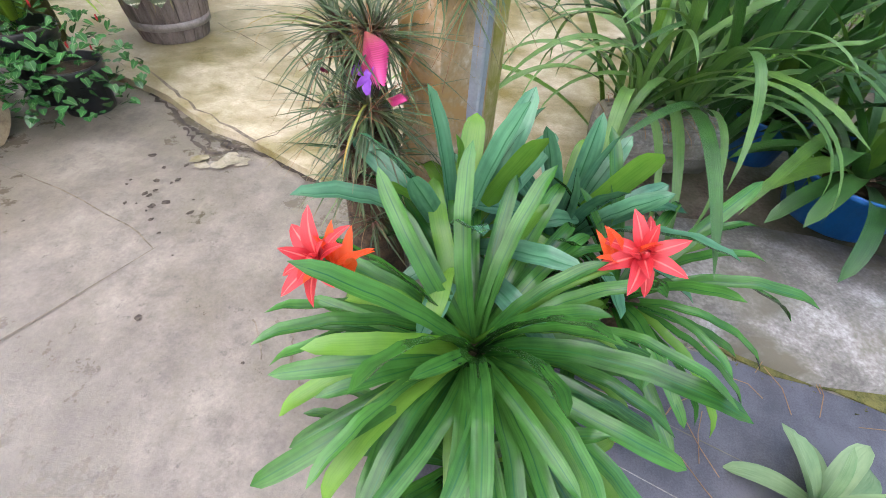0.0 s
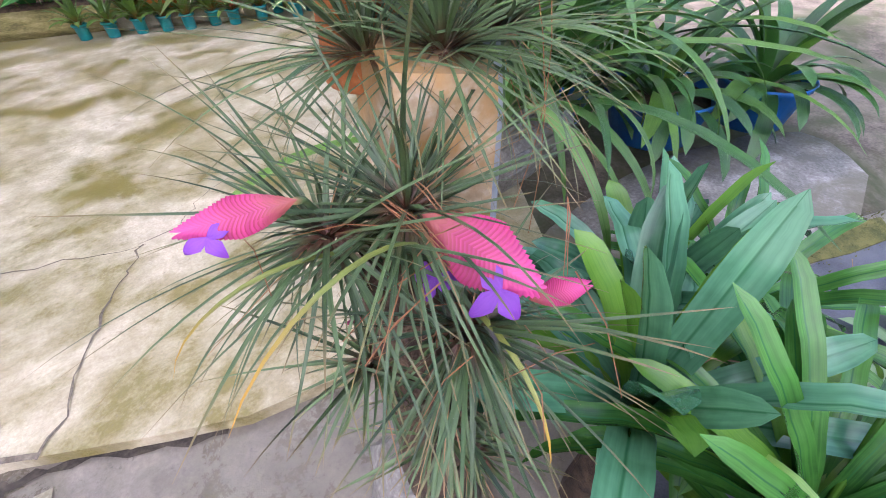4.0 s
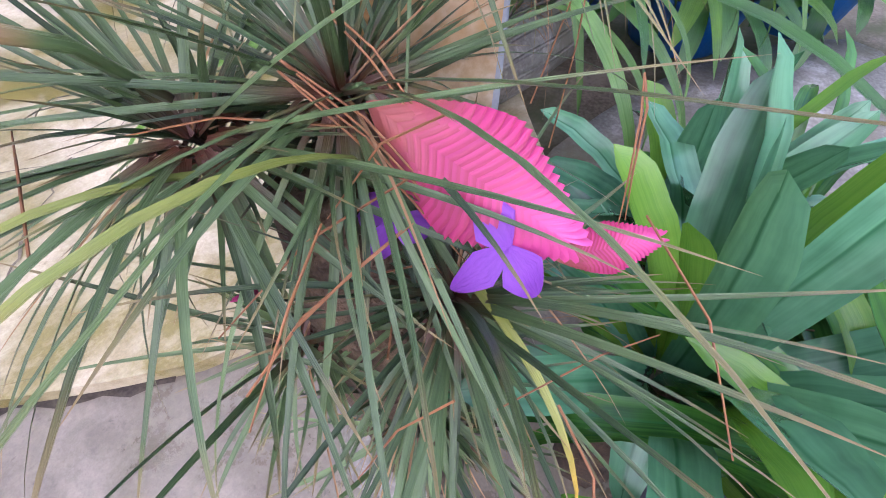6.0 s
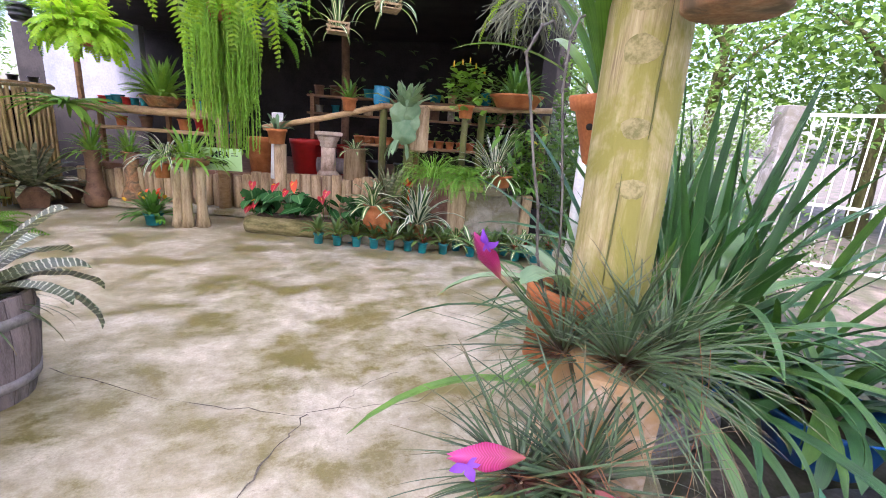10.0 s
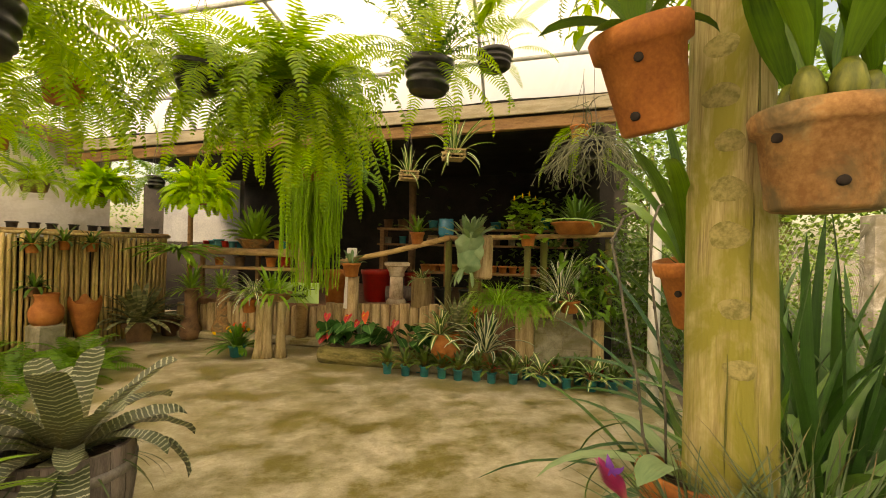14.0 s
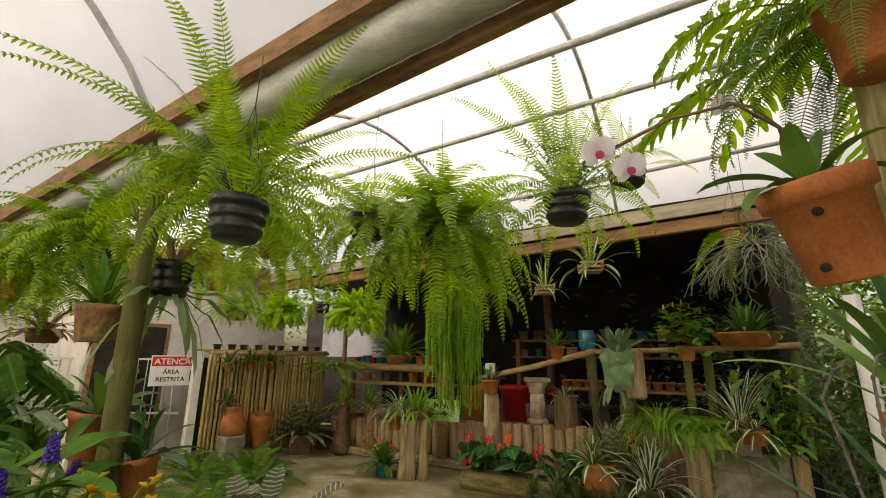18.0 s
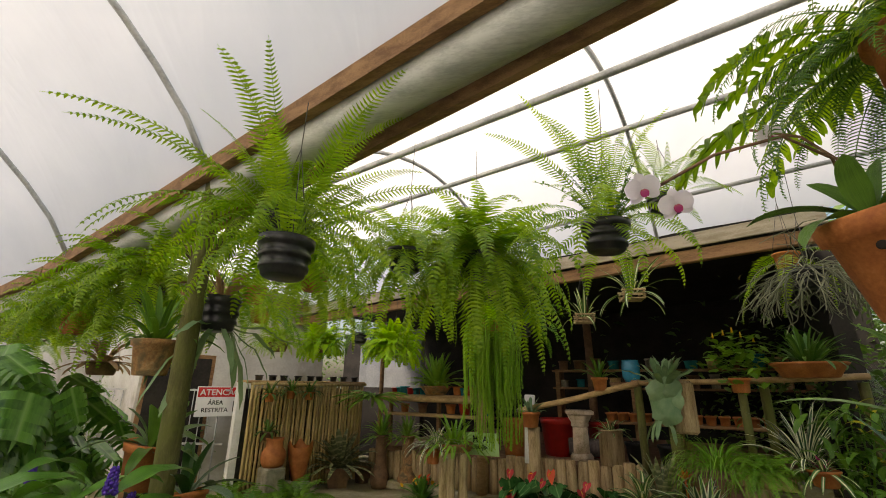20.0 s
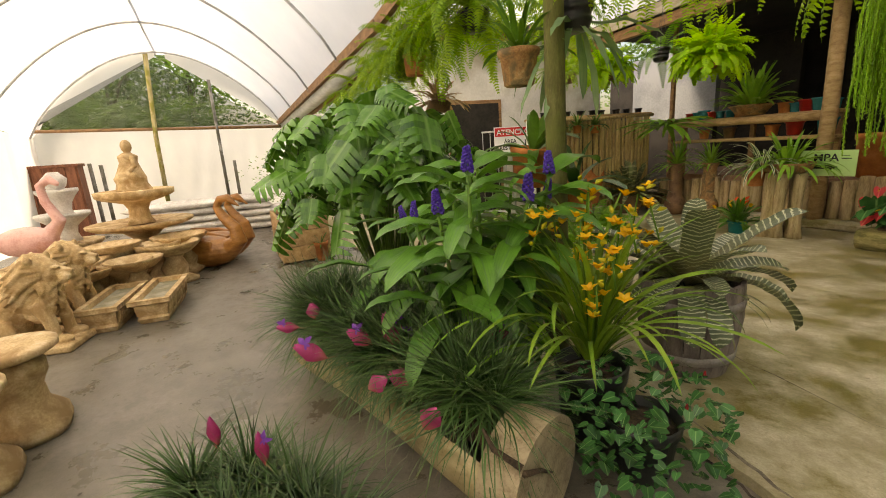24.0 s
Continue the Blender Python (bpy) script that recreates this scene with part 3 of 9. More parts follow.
def pot(parent, r_top, r_foot, h, material, rim=0.2, loc=(0, 0, 0), soil=True, label="", m=None):
    mm = m if m is not None else Matrix.Translation(loc)
    p = part("pot", pot_mesh(r_top, r_foot, h, rim), material, parent, label, mm)
    if soil:
        d = Mesh()
        d.lathe([(r_top * 0.86, h * 0.84), (r_top * 0.5, h * 0.9), (0.002, h * 0.91)], 14)
        part("soil", d, SOIL, parent, m=mm)
    return p

# ---- ground and floors ----
def slab(pts, z, t):
    """A flat slab over a polygon, its top at z."""
    m = Mesh()
    n = len(pts)
    m.add([(p[0], p[1], z) for p in pts] + [(p[0], p[1], z - t) for p in pts], [tuple(range(n)), tuple(reversed(range(n, 2 * n)))] + [(i, i + n, (i + 1) % n + n, (i + 1) % n) for i in range(n)])
    return m


ground = Mesh()
ground.add([(-900, -900, -0.12), (900, -900, -0.12), (900, 900, -0.12), (-900, 900, -0.12)], [(0, 1, 2, 3)])
solid("ground", ground, EARTH, "dark bare earth with mossy patches round the nursery", "ground", kind="structure")

rs = random.Random(3)
# the courtyard's broken front edge follows the line of posts
edge = []
for k in range(71):
    u = -15.0 + k * 0.219
    edge.append(at(u, 1.50 + 0.035 * math.sin(u * 2.1) + rs.uniform(-0.022, 0.022) + (0.05 if u < -1.9 else 0.0)))
court_pts = [(p.x, p.y) for p in edge] + [tuple(at(0.6, 3.2)[:2]), tuple(at(1.3, 7.3)[:2]), tuple(at(-15, 7.6)[:2])]
cm = slab(court_pts, 0.0, 0.12)
solid("floor_court", cm, COURT, "pale cement courtyard floor with damp greenish stains and cracks", "floor", kind="structure")
aisle = slab([tuple(at(-16, -5.2)[:2]), tuple(at(4, -5.2)[:2]), tuple(at(4, 1.62)[:2]), tuple(at(-16, 1.62)[:2])], -0.05, 0.06)
floor_aisle = solid("floor_aisle", aisle, AISLE, "grey worn cement aisle floor with stains and joints", "floor", kind="structure")


def crack(name, pts, width, rnd, z, material=None, sub=5, jag=0.018):
    """A jagged dark crack lying on a slab."""
    m = Mesh()
    fine = []
    for a, b in zip(pts, pts[1:]):
        for i in range(sub):
            t = i / sub
            fine.append((a[0] + (b[0] - a[0]) * t + rnd.uniform(-jag, jag), a[1] + (b[1] - a[1]) * t + rnd.uniform(-jag, jag)))
    fine.append(pts[-1])
    out = []
    n = len(fine)
    for i, (x, y) in enumerate(fine):
        x2, y2 = fine[min(i + 1, n - 1)]
        x1, y1 = fine[max(i - 1, 0)]
        dx, dy = x2 - x1, y2 - y1
        k = math.hypot(dx, dy) or 1
        w = width * rnd.uniform(0.25, 1.1) * 0.5
        out += [(x - dy / k * w, y + dx / k * w, z), (x + dy / k * w, y - dx / k * w, z)]
    m.add(out, [(2 * i, 2 * i + 2, 2 * i + 3, 2 * i + 1) for i in range(n - 1)])
    return solid(name, m, material or CRACK, "thin dark jagged crack in the cement floor", "crack", kind="structure")


CHIP = surface("damp_dirt", [(0.3, (0.025, 0.02, 0.015)), (0.6, (0.08, 0.065, 0.05))], 20, 90, 0.9)
CRACK = surface("crack_dirt", [(0.3, (0.09, 0.075, 0.055)), (0.6, (0.2, 0.17, 0.13))], 20, 90, 0.95)

# ---- tunnel houses: arches, gutter, film ----
V0, V1, RIDGE_V, RIDGE_Z, GUT_Z = -3.5, 1.62, -0.85, 4.40, 2.68


def roof_at(u, v, z):
    """The roofs fall gently along the tunnels; z is the height at u = -3."""
    return at(u, v, z + 0.046 * (u + 3.0))




def lift(u):
    """The valley climbs more steeply towards the entrance."""
    return 0.085 * max(0.0, u + 5.9)


def lifted(u, v, z):
    """A roof point, raised with the valley by its nearness to it."""
    p = roof_at(u, v, z)
    w = max(0.0, (v - RIDGE_V) / (V1 - RIDGE_V)) if v < 1.7 else max(0.0, (6.0 - v) / 4.2)
    p.z += lift(u) * w
    return p


def vault(v_lo, v_hi, z_lo, z_hi, rise, n=24):
    """(v, z) points of one arch."""
    return [(v_lo + (v_hi - v_lo) * i / n, z_lo + (z_hi - z_lo) * i / n + rise * math.sin(math.pi * i / n) ** 0.78) for i in range(n + 1)]


def film_roof(name, profile, u0, u1, label, sag=0.03):
    m = Mesh()
    us = [u0 + (u1 - u0) * i / 60 for i in range(61)]
    for u in us:
        for v, z in profile:
            m.v.append(tuple(lifted(u, v, z + 0.045 - sag * abs(math.sin(math.pi * (u - u0) / 1.9)) ** 0.7)))
            m.uv.append((0.5, 0.5))
    k = len(profile)
    m.f += [(i * k + j, i * k + j + 1, (i + 1) * k + j + 1, (i + 1) * k + j) for i in range(60) for j in range(k - 1)]
    return solid(name, m, FILM, label, "roof", kind="structure", smooth=True)


ARCH_A = vault(V0, V1, GUT_Z - 0.1, GUT_Z + 0.05, RIDGE_Z - GUT_Z)
ARCH_B = vault(1.80, 6.0, GUT_Z + 0.02, 3.30, 0.95)
film_roof("ceiling_film", ARCH_A, -14.2, 3.2, "milky white plastic film roof over the aisle tunnel")
film_roof("ceiling_film_court", ARCH_B, -14.2, 1.6, "milky white plastic film roof over the courtyard tunnel")
for k in range(9):
    u = -13.8 + 2.1 * k
    for name, prof, r, tag in (("arch_pipe", ARCH_A, 0.021, "aisle"), ("arch_pipe", ARCH_B, 0.021, "courtyard")):
        if tag == "courtyard" and u > 1.7:
            continue
        m = Mesh()
        m.tube([lifted(u, v, z) for v, z in prof], r, 8)
        solid(name, m, STEEL, "curved grey galvanised steel arch pipe under the film roof", "arch", group="tunnel arches", smooth=True, kind="structure")
for name, v, z, r in (("purlin_ridge", RIDGE_V - 0.08, RIDGE_Z + 0.03, 0.019), ("purlin_court_low", 2.75, 3.44, 0.027), ("purlin_court_mid", 3.75, 3.62, 0.024), ("purlin_court_far", 5.0, 3.42, 0.022)):
    m = Mesh()
    m.tube([roof_at(-14.2, v, z), roof_at(-6, v, z - 0.015), roof_at(1.5 if v > 0 else 3.2, v, z)], r, 8)
    solid(name, m, STEEL, "long straight grey steel purlin pipe under the film", "purlin", smooth=True, kind="structure")
# the valley: a wooden beam, a steel gutter below it and a second rail
valley = thing("valley_beam", "brown timber beam with a grey steel gutter between two tunnels", "beam", kind="structure")


def along(profile, us, closed=True):
    """Runs a (v, z) section along the valley."""
    m = Mesh()
    k = len(profile)
    for u in us:
        for v, z in profile:
            p = roof_at(u, v, z)
            m.v.append((p.x, p.y, p.z + lift(u))); m.uv.append((0.5, 0.5))
    n = k if closed else k - 1
    m.f += [(i * k + j, i * k + (j + 1) % k, (i + 1) * k + (j + 1) % k, (i + 1) * k + j) for i in range(len(us) - 1) for j in range(n)]
    if closed:
        m.f += [tuple(reversed(range(k))), tuple(range((len(us) - 1) * k, len(us) * k))]
    return m


for us in ((-14.2, -10, -5.93), (-5.89, -2.62), (-2.6, 0.4, 3.2)):
    part("beam", along([(1.57, 2.70), (1.63, 2.70), (1.63, 2.82), (1.57, 2.82)], us), BEAM_WOOD, valley, smooth=False)
    part("rail", along([(1.885, 2.56), (1.935, 2.56), (1.935, 2.64), (1.885, 2.64)], us), BEAM_WOOD, valley, smooth=False)
gut = [(1.64, 2.71), (1.65, 2.64), (1.69, 2.585), (1.76, 2.56), (1.83, 2.585), (1.87, 2.64), (1.88, 2.71)]
part("gutter", along(gut + [(v, z + 0.012) for v, z in reversed(gut)], (-14.2, -10, -5.9, -2.5, 0.4, 3.2)), GUTTER, valley, "grey steel gutter trough")
# the tunnel's far gable: pole, tie beam, shade net and film walls
UG = -13.9
pole = Mesh(); pole.tube([at(UG, RIDGE_V - 0.42, -0.05), at(UG + 0.01, RIDGE_V - 0.38, 2.0), at(UG, RIDGE_V - 0.25, RIDGE_Z - 0.5)], 0.05, 9)
solid("gable_pole", pole, POST_WOOD, "slim peeled wooden pole in the middle of the gable", "pole", kind="structure", smooth=True)
tie = Mesh(); tie.tube([at(UG, V0 - 0.4, 2.24), at(UG, V1, 2.14)], 0.035, 8)
solid("gable_tie_beam", tie, BEAM_WOOD, "thin brown timber tie beam across the gable", "beam", kind="structure", smooth=True)
for v, z0, z1 in ((-3.65, -0.05, 2.25), (-2.62, -0.05, 1.5), (-2.42, -0.05, 1.45), (0.1, -0.05, 3.3), (0.36, -0.05, 1.35)):
    p2 = Mesh(); p2.tube([at(UG, v, z0), at(UG, v, z1)], 0.04, 8)
    solid("gable_post", p2, GREY_STONE, "slim grey post in the gable wall", "post", kind="structure", smooth=True)
net = Mesh()
net.add([at(UG - 0.06, V0 - 0.4, 2.24), at(UG - 0.06, V1, 2.16), at(UG - 0.06, RIDGE_V - 0.25, 3.76)], [(0, 1, 2)])
solid("gable_net", net, NET, "dark shade net in the gable with palms showing through", "net", kind="structure")
gf = Mesh()
def fold(i, j):
    """Slack film: slow billows, slanting creases and a taut upper edge."""
    x, z = i * 0.1, j * 0.24
    slack = 1 - 0.8 * (j / 10) ** 2
    return slack * (0.03 * math.sin(1.1 * x + 0.4 * math.sin(2.3 * z)) + 0.012 * math.sin(4.3 * x + 1.9 * z + math.sin(1.7 * x)) + 0.006 * math.sin(9.7 * x - 3.1 * z + 2 * math.sin(0.9 * x)))


gf.add([at(UG - 0.14 + fold(i, j), V0 - 0.3 + (V1 - V0 + 0.6) * i / 90, -0.1 + 2.33 * j / 10) for j in range(11) for i in range(91)],
       [(j * 91 + i, j * 91 + i + 1, j * 91 + i + 92, j * 91 + i + 91) for j in range(10) for i in range(90)])
solid("wall_gable_film", gf, FILM, "milky plastic film wall of the gable with creases", "wall", kind="structure", smooth=True)
for s in (-1, 1):
    g2 = Mesh()
    rv = [(v, z) for v, z in ARCH_A if (v - RIDGE_V) * s >= -0.01]
    strip = [roof_at(UG - 0.07, v, z + 0.03) for v, z in rv]
    low = [at(UG - 0.07, v, 2.26 + (3.86 - 2.26) * max(0, 1 - abs(v - RIDGE_V) / (abs((V1 if s > 0 else V0) - RIDGE_V)))) for v, z in rv]
    k = len(strip)
    g2.add(strip + low, [(i, i + 1, i + 1 + k, i + k) for i in range(k - 1)])
    solid("wall_gable_corner", g2, FILM, "milky film closing the gable corner under the arch", "wall", kind="structure", smooth=True)
# the aisle's outer side wall of film, on the camera's far side
sf = Mesh()
for i in range(60):
    u, w = -14.2 + 17.4 * i / 60, -14.2 + 17.4 * (i + 1) / 60
    a, b = 0.03 * math.sin(i * 2.3), 0.03 * math.sin((i + 1) * 2.3)
    sf.add([at(u, V0 - 0.1 + a, -0.1), at(w, V0 - 0.1 + b, -0.1), roof_at(w, V0, GUT_Z - 0.08), roof_at(u, V0, GUT_Z - 0.08)], [(0, 1, 2, 3)])
solid("wall_aisle_film", sf, FILM, "milky plastic film side wall of the aisle tunnel", "wall", kind="structure", smooth=True)

# ---- shed behind the courtyard ----
eave = thing("shed_eave", "pale weathered fascia board over a brown timber wall plate", "eave", kind="structure")
sl = 2.6
em = Matrix.Translation(at(-3.6, 5.98, 3.13)) @ turn(ALONG) @ Matrix.Rotation(radians(-sl), 4, "Y")
m = Mesh(); m.box((-4.2, -0.02, 0.0), (4.0, 0.02, 0.16), 0.004); part("fascia", m, FASCIA, eave, m=em, smooth=False)
m = Mesh(); m.box((-4.2, 0.04, -0.17), (4.0, 0.14, -0.02), 0.01); part("plate", m, BEAM_WOOD, eave, m=em, smooth=False)
# roof underside and walls carry the shed's darkness in their colour
m = Mesh(); m.box((-4.2, 0.0, 0.165), (4.0, 5.6, 0.20)); part("roof_sheet", m, DEEP_SHADE, eave, m=em, smooth=False)
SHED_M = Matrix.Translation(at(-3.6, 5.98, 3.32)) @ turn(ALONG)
wl = Mesh(); wl.box((-4.2, 5.2, -3.6), (5.2, 5.4, 0.5)); solid("wall_shed_back", wl, DEEP_SHADE, "back wall of the shed, deep shade in its near-black colour", "wall", SHED_M, kind="structure")
wl = Mesh(); wl.box((4.0, 1.2, -3.6), (4.2, 5.4, 0.5)); solid("wall_shed_end", wl, DEEP_SHADE, "end wall of the shed, deep shade in its near-black colour", "wall", SHED_M, kind="structure")
# raised deck behind the half-log wall
deck = Mesh(); deck.box((-6.45, 0.0, 0.0), (0.3, 4.4, 0.62)); solid("floor_shed", deck, BRICK_PAVE, "raised brown earth and cement deck of the shed", "floor", Matrix.Translation(at(0, 7.02, 0)) @ turn(ALONG), kind="structure")
curb = Mesh(); curb.box((-6.3, -0.30, 0.0), (-1.3, 0.06, 0.12), 0.03); solid("curb", curb, COURT, "low cement curb under the half-log wall", "curb", Matrix.Translation(at(0, 6.95, 0)) @ turn(ALONG), kind="structure")
# white neighbouring house with a tiled roof, beyond the bamboo fence
house = thing("house", "white plastered house with an old clay tile roof", "house")
hm = Matrix.Translation((-3.92, 10.27, 0)) @ turn(56.5)
m = Mesh(); m.box((-4.5, 0, 0), (-1.35, 3.0, 3.1)); part("wall", m, PLASTER, house, m=hm, smooth=False)
tile = Mesh(); tile.tube([(0, 0, 0), (0.01, 0.3, 0.085), (0, 0.6, 0.165)], [0.1, 0.1, 0.085], 8, True, 0.6)
tile = tile.data("roof_tile", ROOF_TILE)
for k in range(17):
    for r in range(6):
        part("roof_tile", tile, parent=house, m=hm @ Matrix.Translation((-4.8 + k * 0.22 + 0.01 * math.sin(k * 5 + r), -0.55 + 0.55 * r, 3.12 + 0.152 * r)))
m = Mesh(); m.box((-4.8, -0.5, 3.0), (-1.15, -0.42, 3.1)); part("fascia", m, BEAM_WOOD, house, m=hm, smooth=False)
for x, w, h, z in ((-4.4, 0.9, 2.05, 0.0),):
    m = Mesh(); m.box((x - 0.06, -0.035, z), (x + w + 0.06, -0.003, z + h + 0.06), 0.004); part("door_frame" if z == 0 else "window_frame", m, BEAM_WOOD, house, m=hm, smooth=False)
    # flat near-black panel on the wall paints the shade inside the opening
    m = Mesh(); m.box((x, -0.05, z + 0.02), (x + w, -0.037, z + h), 0.003); part("door" if z == 0 else "window_pane", m, DEEP_SHADE, house, "near-black panel standing for the shade in an open doorway" if z == 0 else "dark window pane", hm, False)
m = Mesh(); m.box((-0.12, 1.95, -0.1), (0.12, 9.4, 2.5), 0.01); solid("wall_boundary", m, PLASTER, "shaded plaster boundary wall behind the gate", "wall", Matrix.Translation(at(-14.9, 0)) @ turn(ALONG), kind="structure")
# inner white wall of the open shed bay, its shade mixed into a greyer plaster
m = Mesh(); m.box((-9.0, 2.2, 1.6), (-7.0, 2.35, 3.0)); solid("wall_shed_white", m, surface("shaded_plaster", [(0.3, (0.25, 0.27, 0.29)), (0.6, (0.37, 0.39, 0.41))], 1.5, 25, 0.85, relief=0.2), "white plaster wall at the back of the shed bay, greyed for its shade", "wall", Matrix.Translation(at(0, 6.95, 0)) @ turn(ALONG), kind="structure")
# two near-black walls: the bay's shade behind and below, as colour
m = Mesh(); m.box((-10.6, 3.2, -0.1), (-6.0, 3.35, 3.1)); solid("wall_shed_bay", m, DEEP_SHADE, "near-black wall standing for the shade behind the fence and shelf", "wall", Matrix.Translation(at(0, 6.95, 0)) @ turn(ALONG), kind="structure")
m = Mesh(); m.box((-9.0, 2.2, 0.0), (-7.0, 2.35, 1.595)); solid("wall_shed_dado", m, DEEP_SHADE, "near-black lower wall standing for the shade under the shelf", "wall", Matrix.Translation(at(0, 6.95, 0)) @ turn(ALONG), kind="structure")
m = Mesh(); m.box((-6.56, 0.2, 0), (-6.5, 0.27, 3.1), 0.006); solid("shed_post", m, BEAM_WOOD, "brown squared timber shed post", "post", Matrix.Translation(at(0, 6.95, 0)) @ turn(ALONG), kind="structure")
m = Mesh(); m.tube([(0, 0, 0.6), (0.02, 0, 1.8), (0, 0.01, 3.3)], 0.075, 10); solid("shed_post", m, BROWN_CLAY, "dark round shed post", "post", Matrix.Translation(at(-2.9, 8.8)), kind="structure", smooth=True)
m = Mesh(); m.tube([(0, 0, 0.0), (0.02, 0, 1.6), (0, 0.01, 3.35)], 0.085, 10); solid("shed_post", m, PLANK, "warm brown round shed post", "post", Matrix.Translation(at(-4.1, 6.75)), kind="structure", smooth=True)

# ---- plants: kinds ----
def blades(length, width, material, elevs, curls, n=9, name="leaf", **kw):
    """One shared mesh for each elevation, upright ones first."""
    return [blade(length * RND.uniform(0.9, 1.08), width, e, c, n, side_bend=RND.uniform(-18, 18), **kw).data(name, material) for e, c in zip(elevs, curls)]


def tuft(length, width, count, rnd, elev=(62, -30), curl=(25, 85), foot=0.9, n=8, centre=0.03, clear=(), bend=34):
    """Many narrow blades from one heart, joined into one mesh."""
    m = Mesh()
    for k in range(count):
        t = k / count
        e = elev[0] + (elev[1] - elev[0]) * t + rnd.uniform(-14, 14)
        b = blade(length * rnd.uniform(0.6, 1.15), width * rnd.uniform(0.7, 1.2), e, rnd.uniform(*curl), n, foot, 0.12, 0.4, rnd.uniform(-bend, bend), sharp=0.7)
        az = rnd.uniform(0, 360)
        if any(lo < az < hi and e > low for lo, hi, low in clear):
            continue
        m.merge(b, turn(az, 0, rnd.uniform(-25, 25), (-math.sin(radians(az)) * centre * t, math.cos(radians(az)) * centre * t, 0)))
    return m


def bract_mesh(length=0.17, width=0.06):
    """A flat paddle of overlapping keeled scales in two ranks, domed across, each scale tipped by a small point."""
    m = Mesh()
    rows = 23
    for k in range(rows):
        t = k / rows
        y = length * (0.86 * t - 0.04)
        w = width / 2 * math.sin(min(1, (t + 0.2) * 1.55) * math.pi / 2) * (1 - max(0, t - 0.4) / 0.64) ** 0.8
        run = length * (0.11 + 0.03 * (1 - t))
        for s in (-1, 1):
            pts, uvs = [], []
            for i in range(5):
                x = i / 4
                for j in range(4):
                    q = j / 3
                    yy = y + length * 0.15 * x + run * q * (1 - 0.62 * x ** 3)
                    z = 0.011 * (1 - x * x) * (1 - 0.5 * t) + 0.0048 * (q - 0.6) * (0.35 + x * (1 - 0.4 * x)) - 0.0022 * t + 0.0012 * math.sin(math.pi * x) * math.sin(math.pi * q) + (0.0005 if s > 0 else 0)
                    pts.append((s * w * x * (1 + 0.05 * q * (x > 0.9)), yy, z))
                    uvs.append((0.5 + 0.5 * q, min(1, t + 0.05 * q)))
            fs = [(i * 4 + j, i * 4 + 4 + j, i * 4 + 5 + j, i * 4 + 1 + j) for i in range(4) for j in range(3)]
            m.add(pts, fs if s > 0 else [tuple(reversed(f)) for f in fs], uvs)
    return m


def petal_mesh(length, width, elev=20, curl=50):
    return blade(length, width, elev, curl, 6, 0.4, 0.42, 0.2, sharp=0.62)


BRACT_DATA = bract_mesh(0.17, 0.07).data("bract", BRACT)
VIOLET_DATA = blade(0.046, 0.026, 25, 70, 8, 0.2, 0.38, 0.3, sharp=0.8).data("petal", VIOLET)


def bract_spike(parent, foot, tip, flower=True, size=1.0, face=(0, -0.5, 1), stalk=None, side=1):
    """A pink paddle from foot to tip, its flat side towards face, with a violet flower at its edge."""
    foot, tip = Vector(foot), Vector(tip)
    d = tip - foot
    k = d.length / 0.17
    ey = d.normalized()
    ex = ey.cross(Vector(face)).normalized()
    ez = ex.cross(ey)
    m = Matrix.Translation(foot) @ Matrix((ex, ey, ez)).transposed().to_4x4() @ Matrix.Diagonal((k * size, k, k, 1))
    b = part("bract", BRACT_DATA, parent=parent, label="flat pink feathered bract", m=m)
    if stalk:
        s = Mesh(); s.tube([stalk, Vector(stalk).lerp(foot, 0.6) + Vector((0, 0, 0.01)), foot], 0.004, 5); part("stalk", s, G_TILL, parent)
    if flower:
        for a in (-70, 20, 110):
            part("petal", VIOLET_DATA, parent=b, m=Matrix.Translation((0.02 * side, 0.122, 0.004)) @ turn(side * (a - 130), -10, 0))
            if flower == 2:
                part("petal", VIOLET_DATA, parent=b, m=Matrix.Translation((0.046, 0.045, -0.012)) @ turn(a - 100, -35, 0, s=0.9))
    return b


def tillandsia(name, loc, rnd, count=80, length=0.36, label="", m=None, width=0.0068, dry=12, elev=(62, -30), clear=(), curl=(25, 85), bend=34, leaf=None):
    th = thing(name, label or "clump of thin grey-green air plant leaves", "plant", Matrix.Translation(loc) if m is None else m)
    part("foliage", tuft(length, width, count, rnd, elev, curl, clear=clear, bend=bend), leaf or G_TILL, th)
    if dry:
        part("dry_foliage", tuft(length * 0.95, width * 0.32, dry, rnd, (40, -45), (15, 60)), G_TILL_D, th, "dry reddish-brown blades")
    return th


# ---- the near post, its stone and its pots ----
KNOT = surface("mossy_knot", [(0.3, (0.17, 0.155, 0.05)), (0.6, (0.33, 0.28, 0.12))], 50, 160, 0.95, relief=0.5, distance=0.002)
post = thing("post", "pale peeled eucalyptus post with mossy knots", "post", pose(0.42, 1.475, 0))
m = Mesh()
prof = [(0, 0.1), (0.4, 0.096), (0.9, 0.091), (1.3, 0.087), (1.8, 0.082), (2.3, 0.078), (2.9, 0.073), (3.3, 0.07)]
m.tube([(0.006 * math.sin(z * 2.2), 0.004 * math.cos(z * 3), z) for z, r in prof], [r for z, r in prof], 22)
part("trunk", m, POST_WOOD, post)
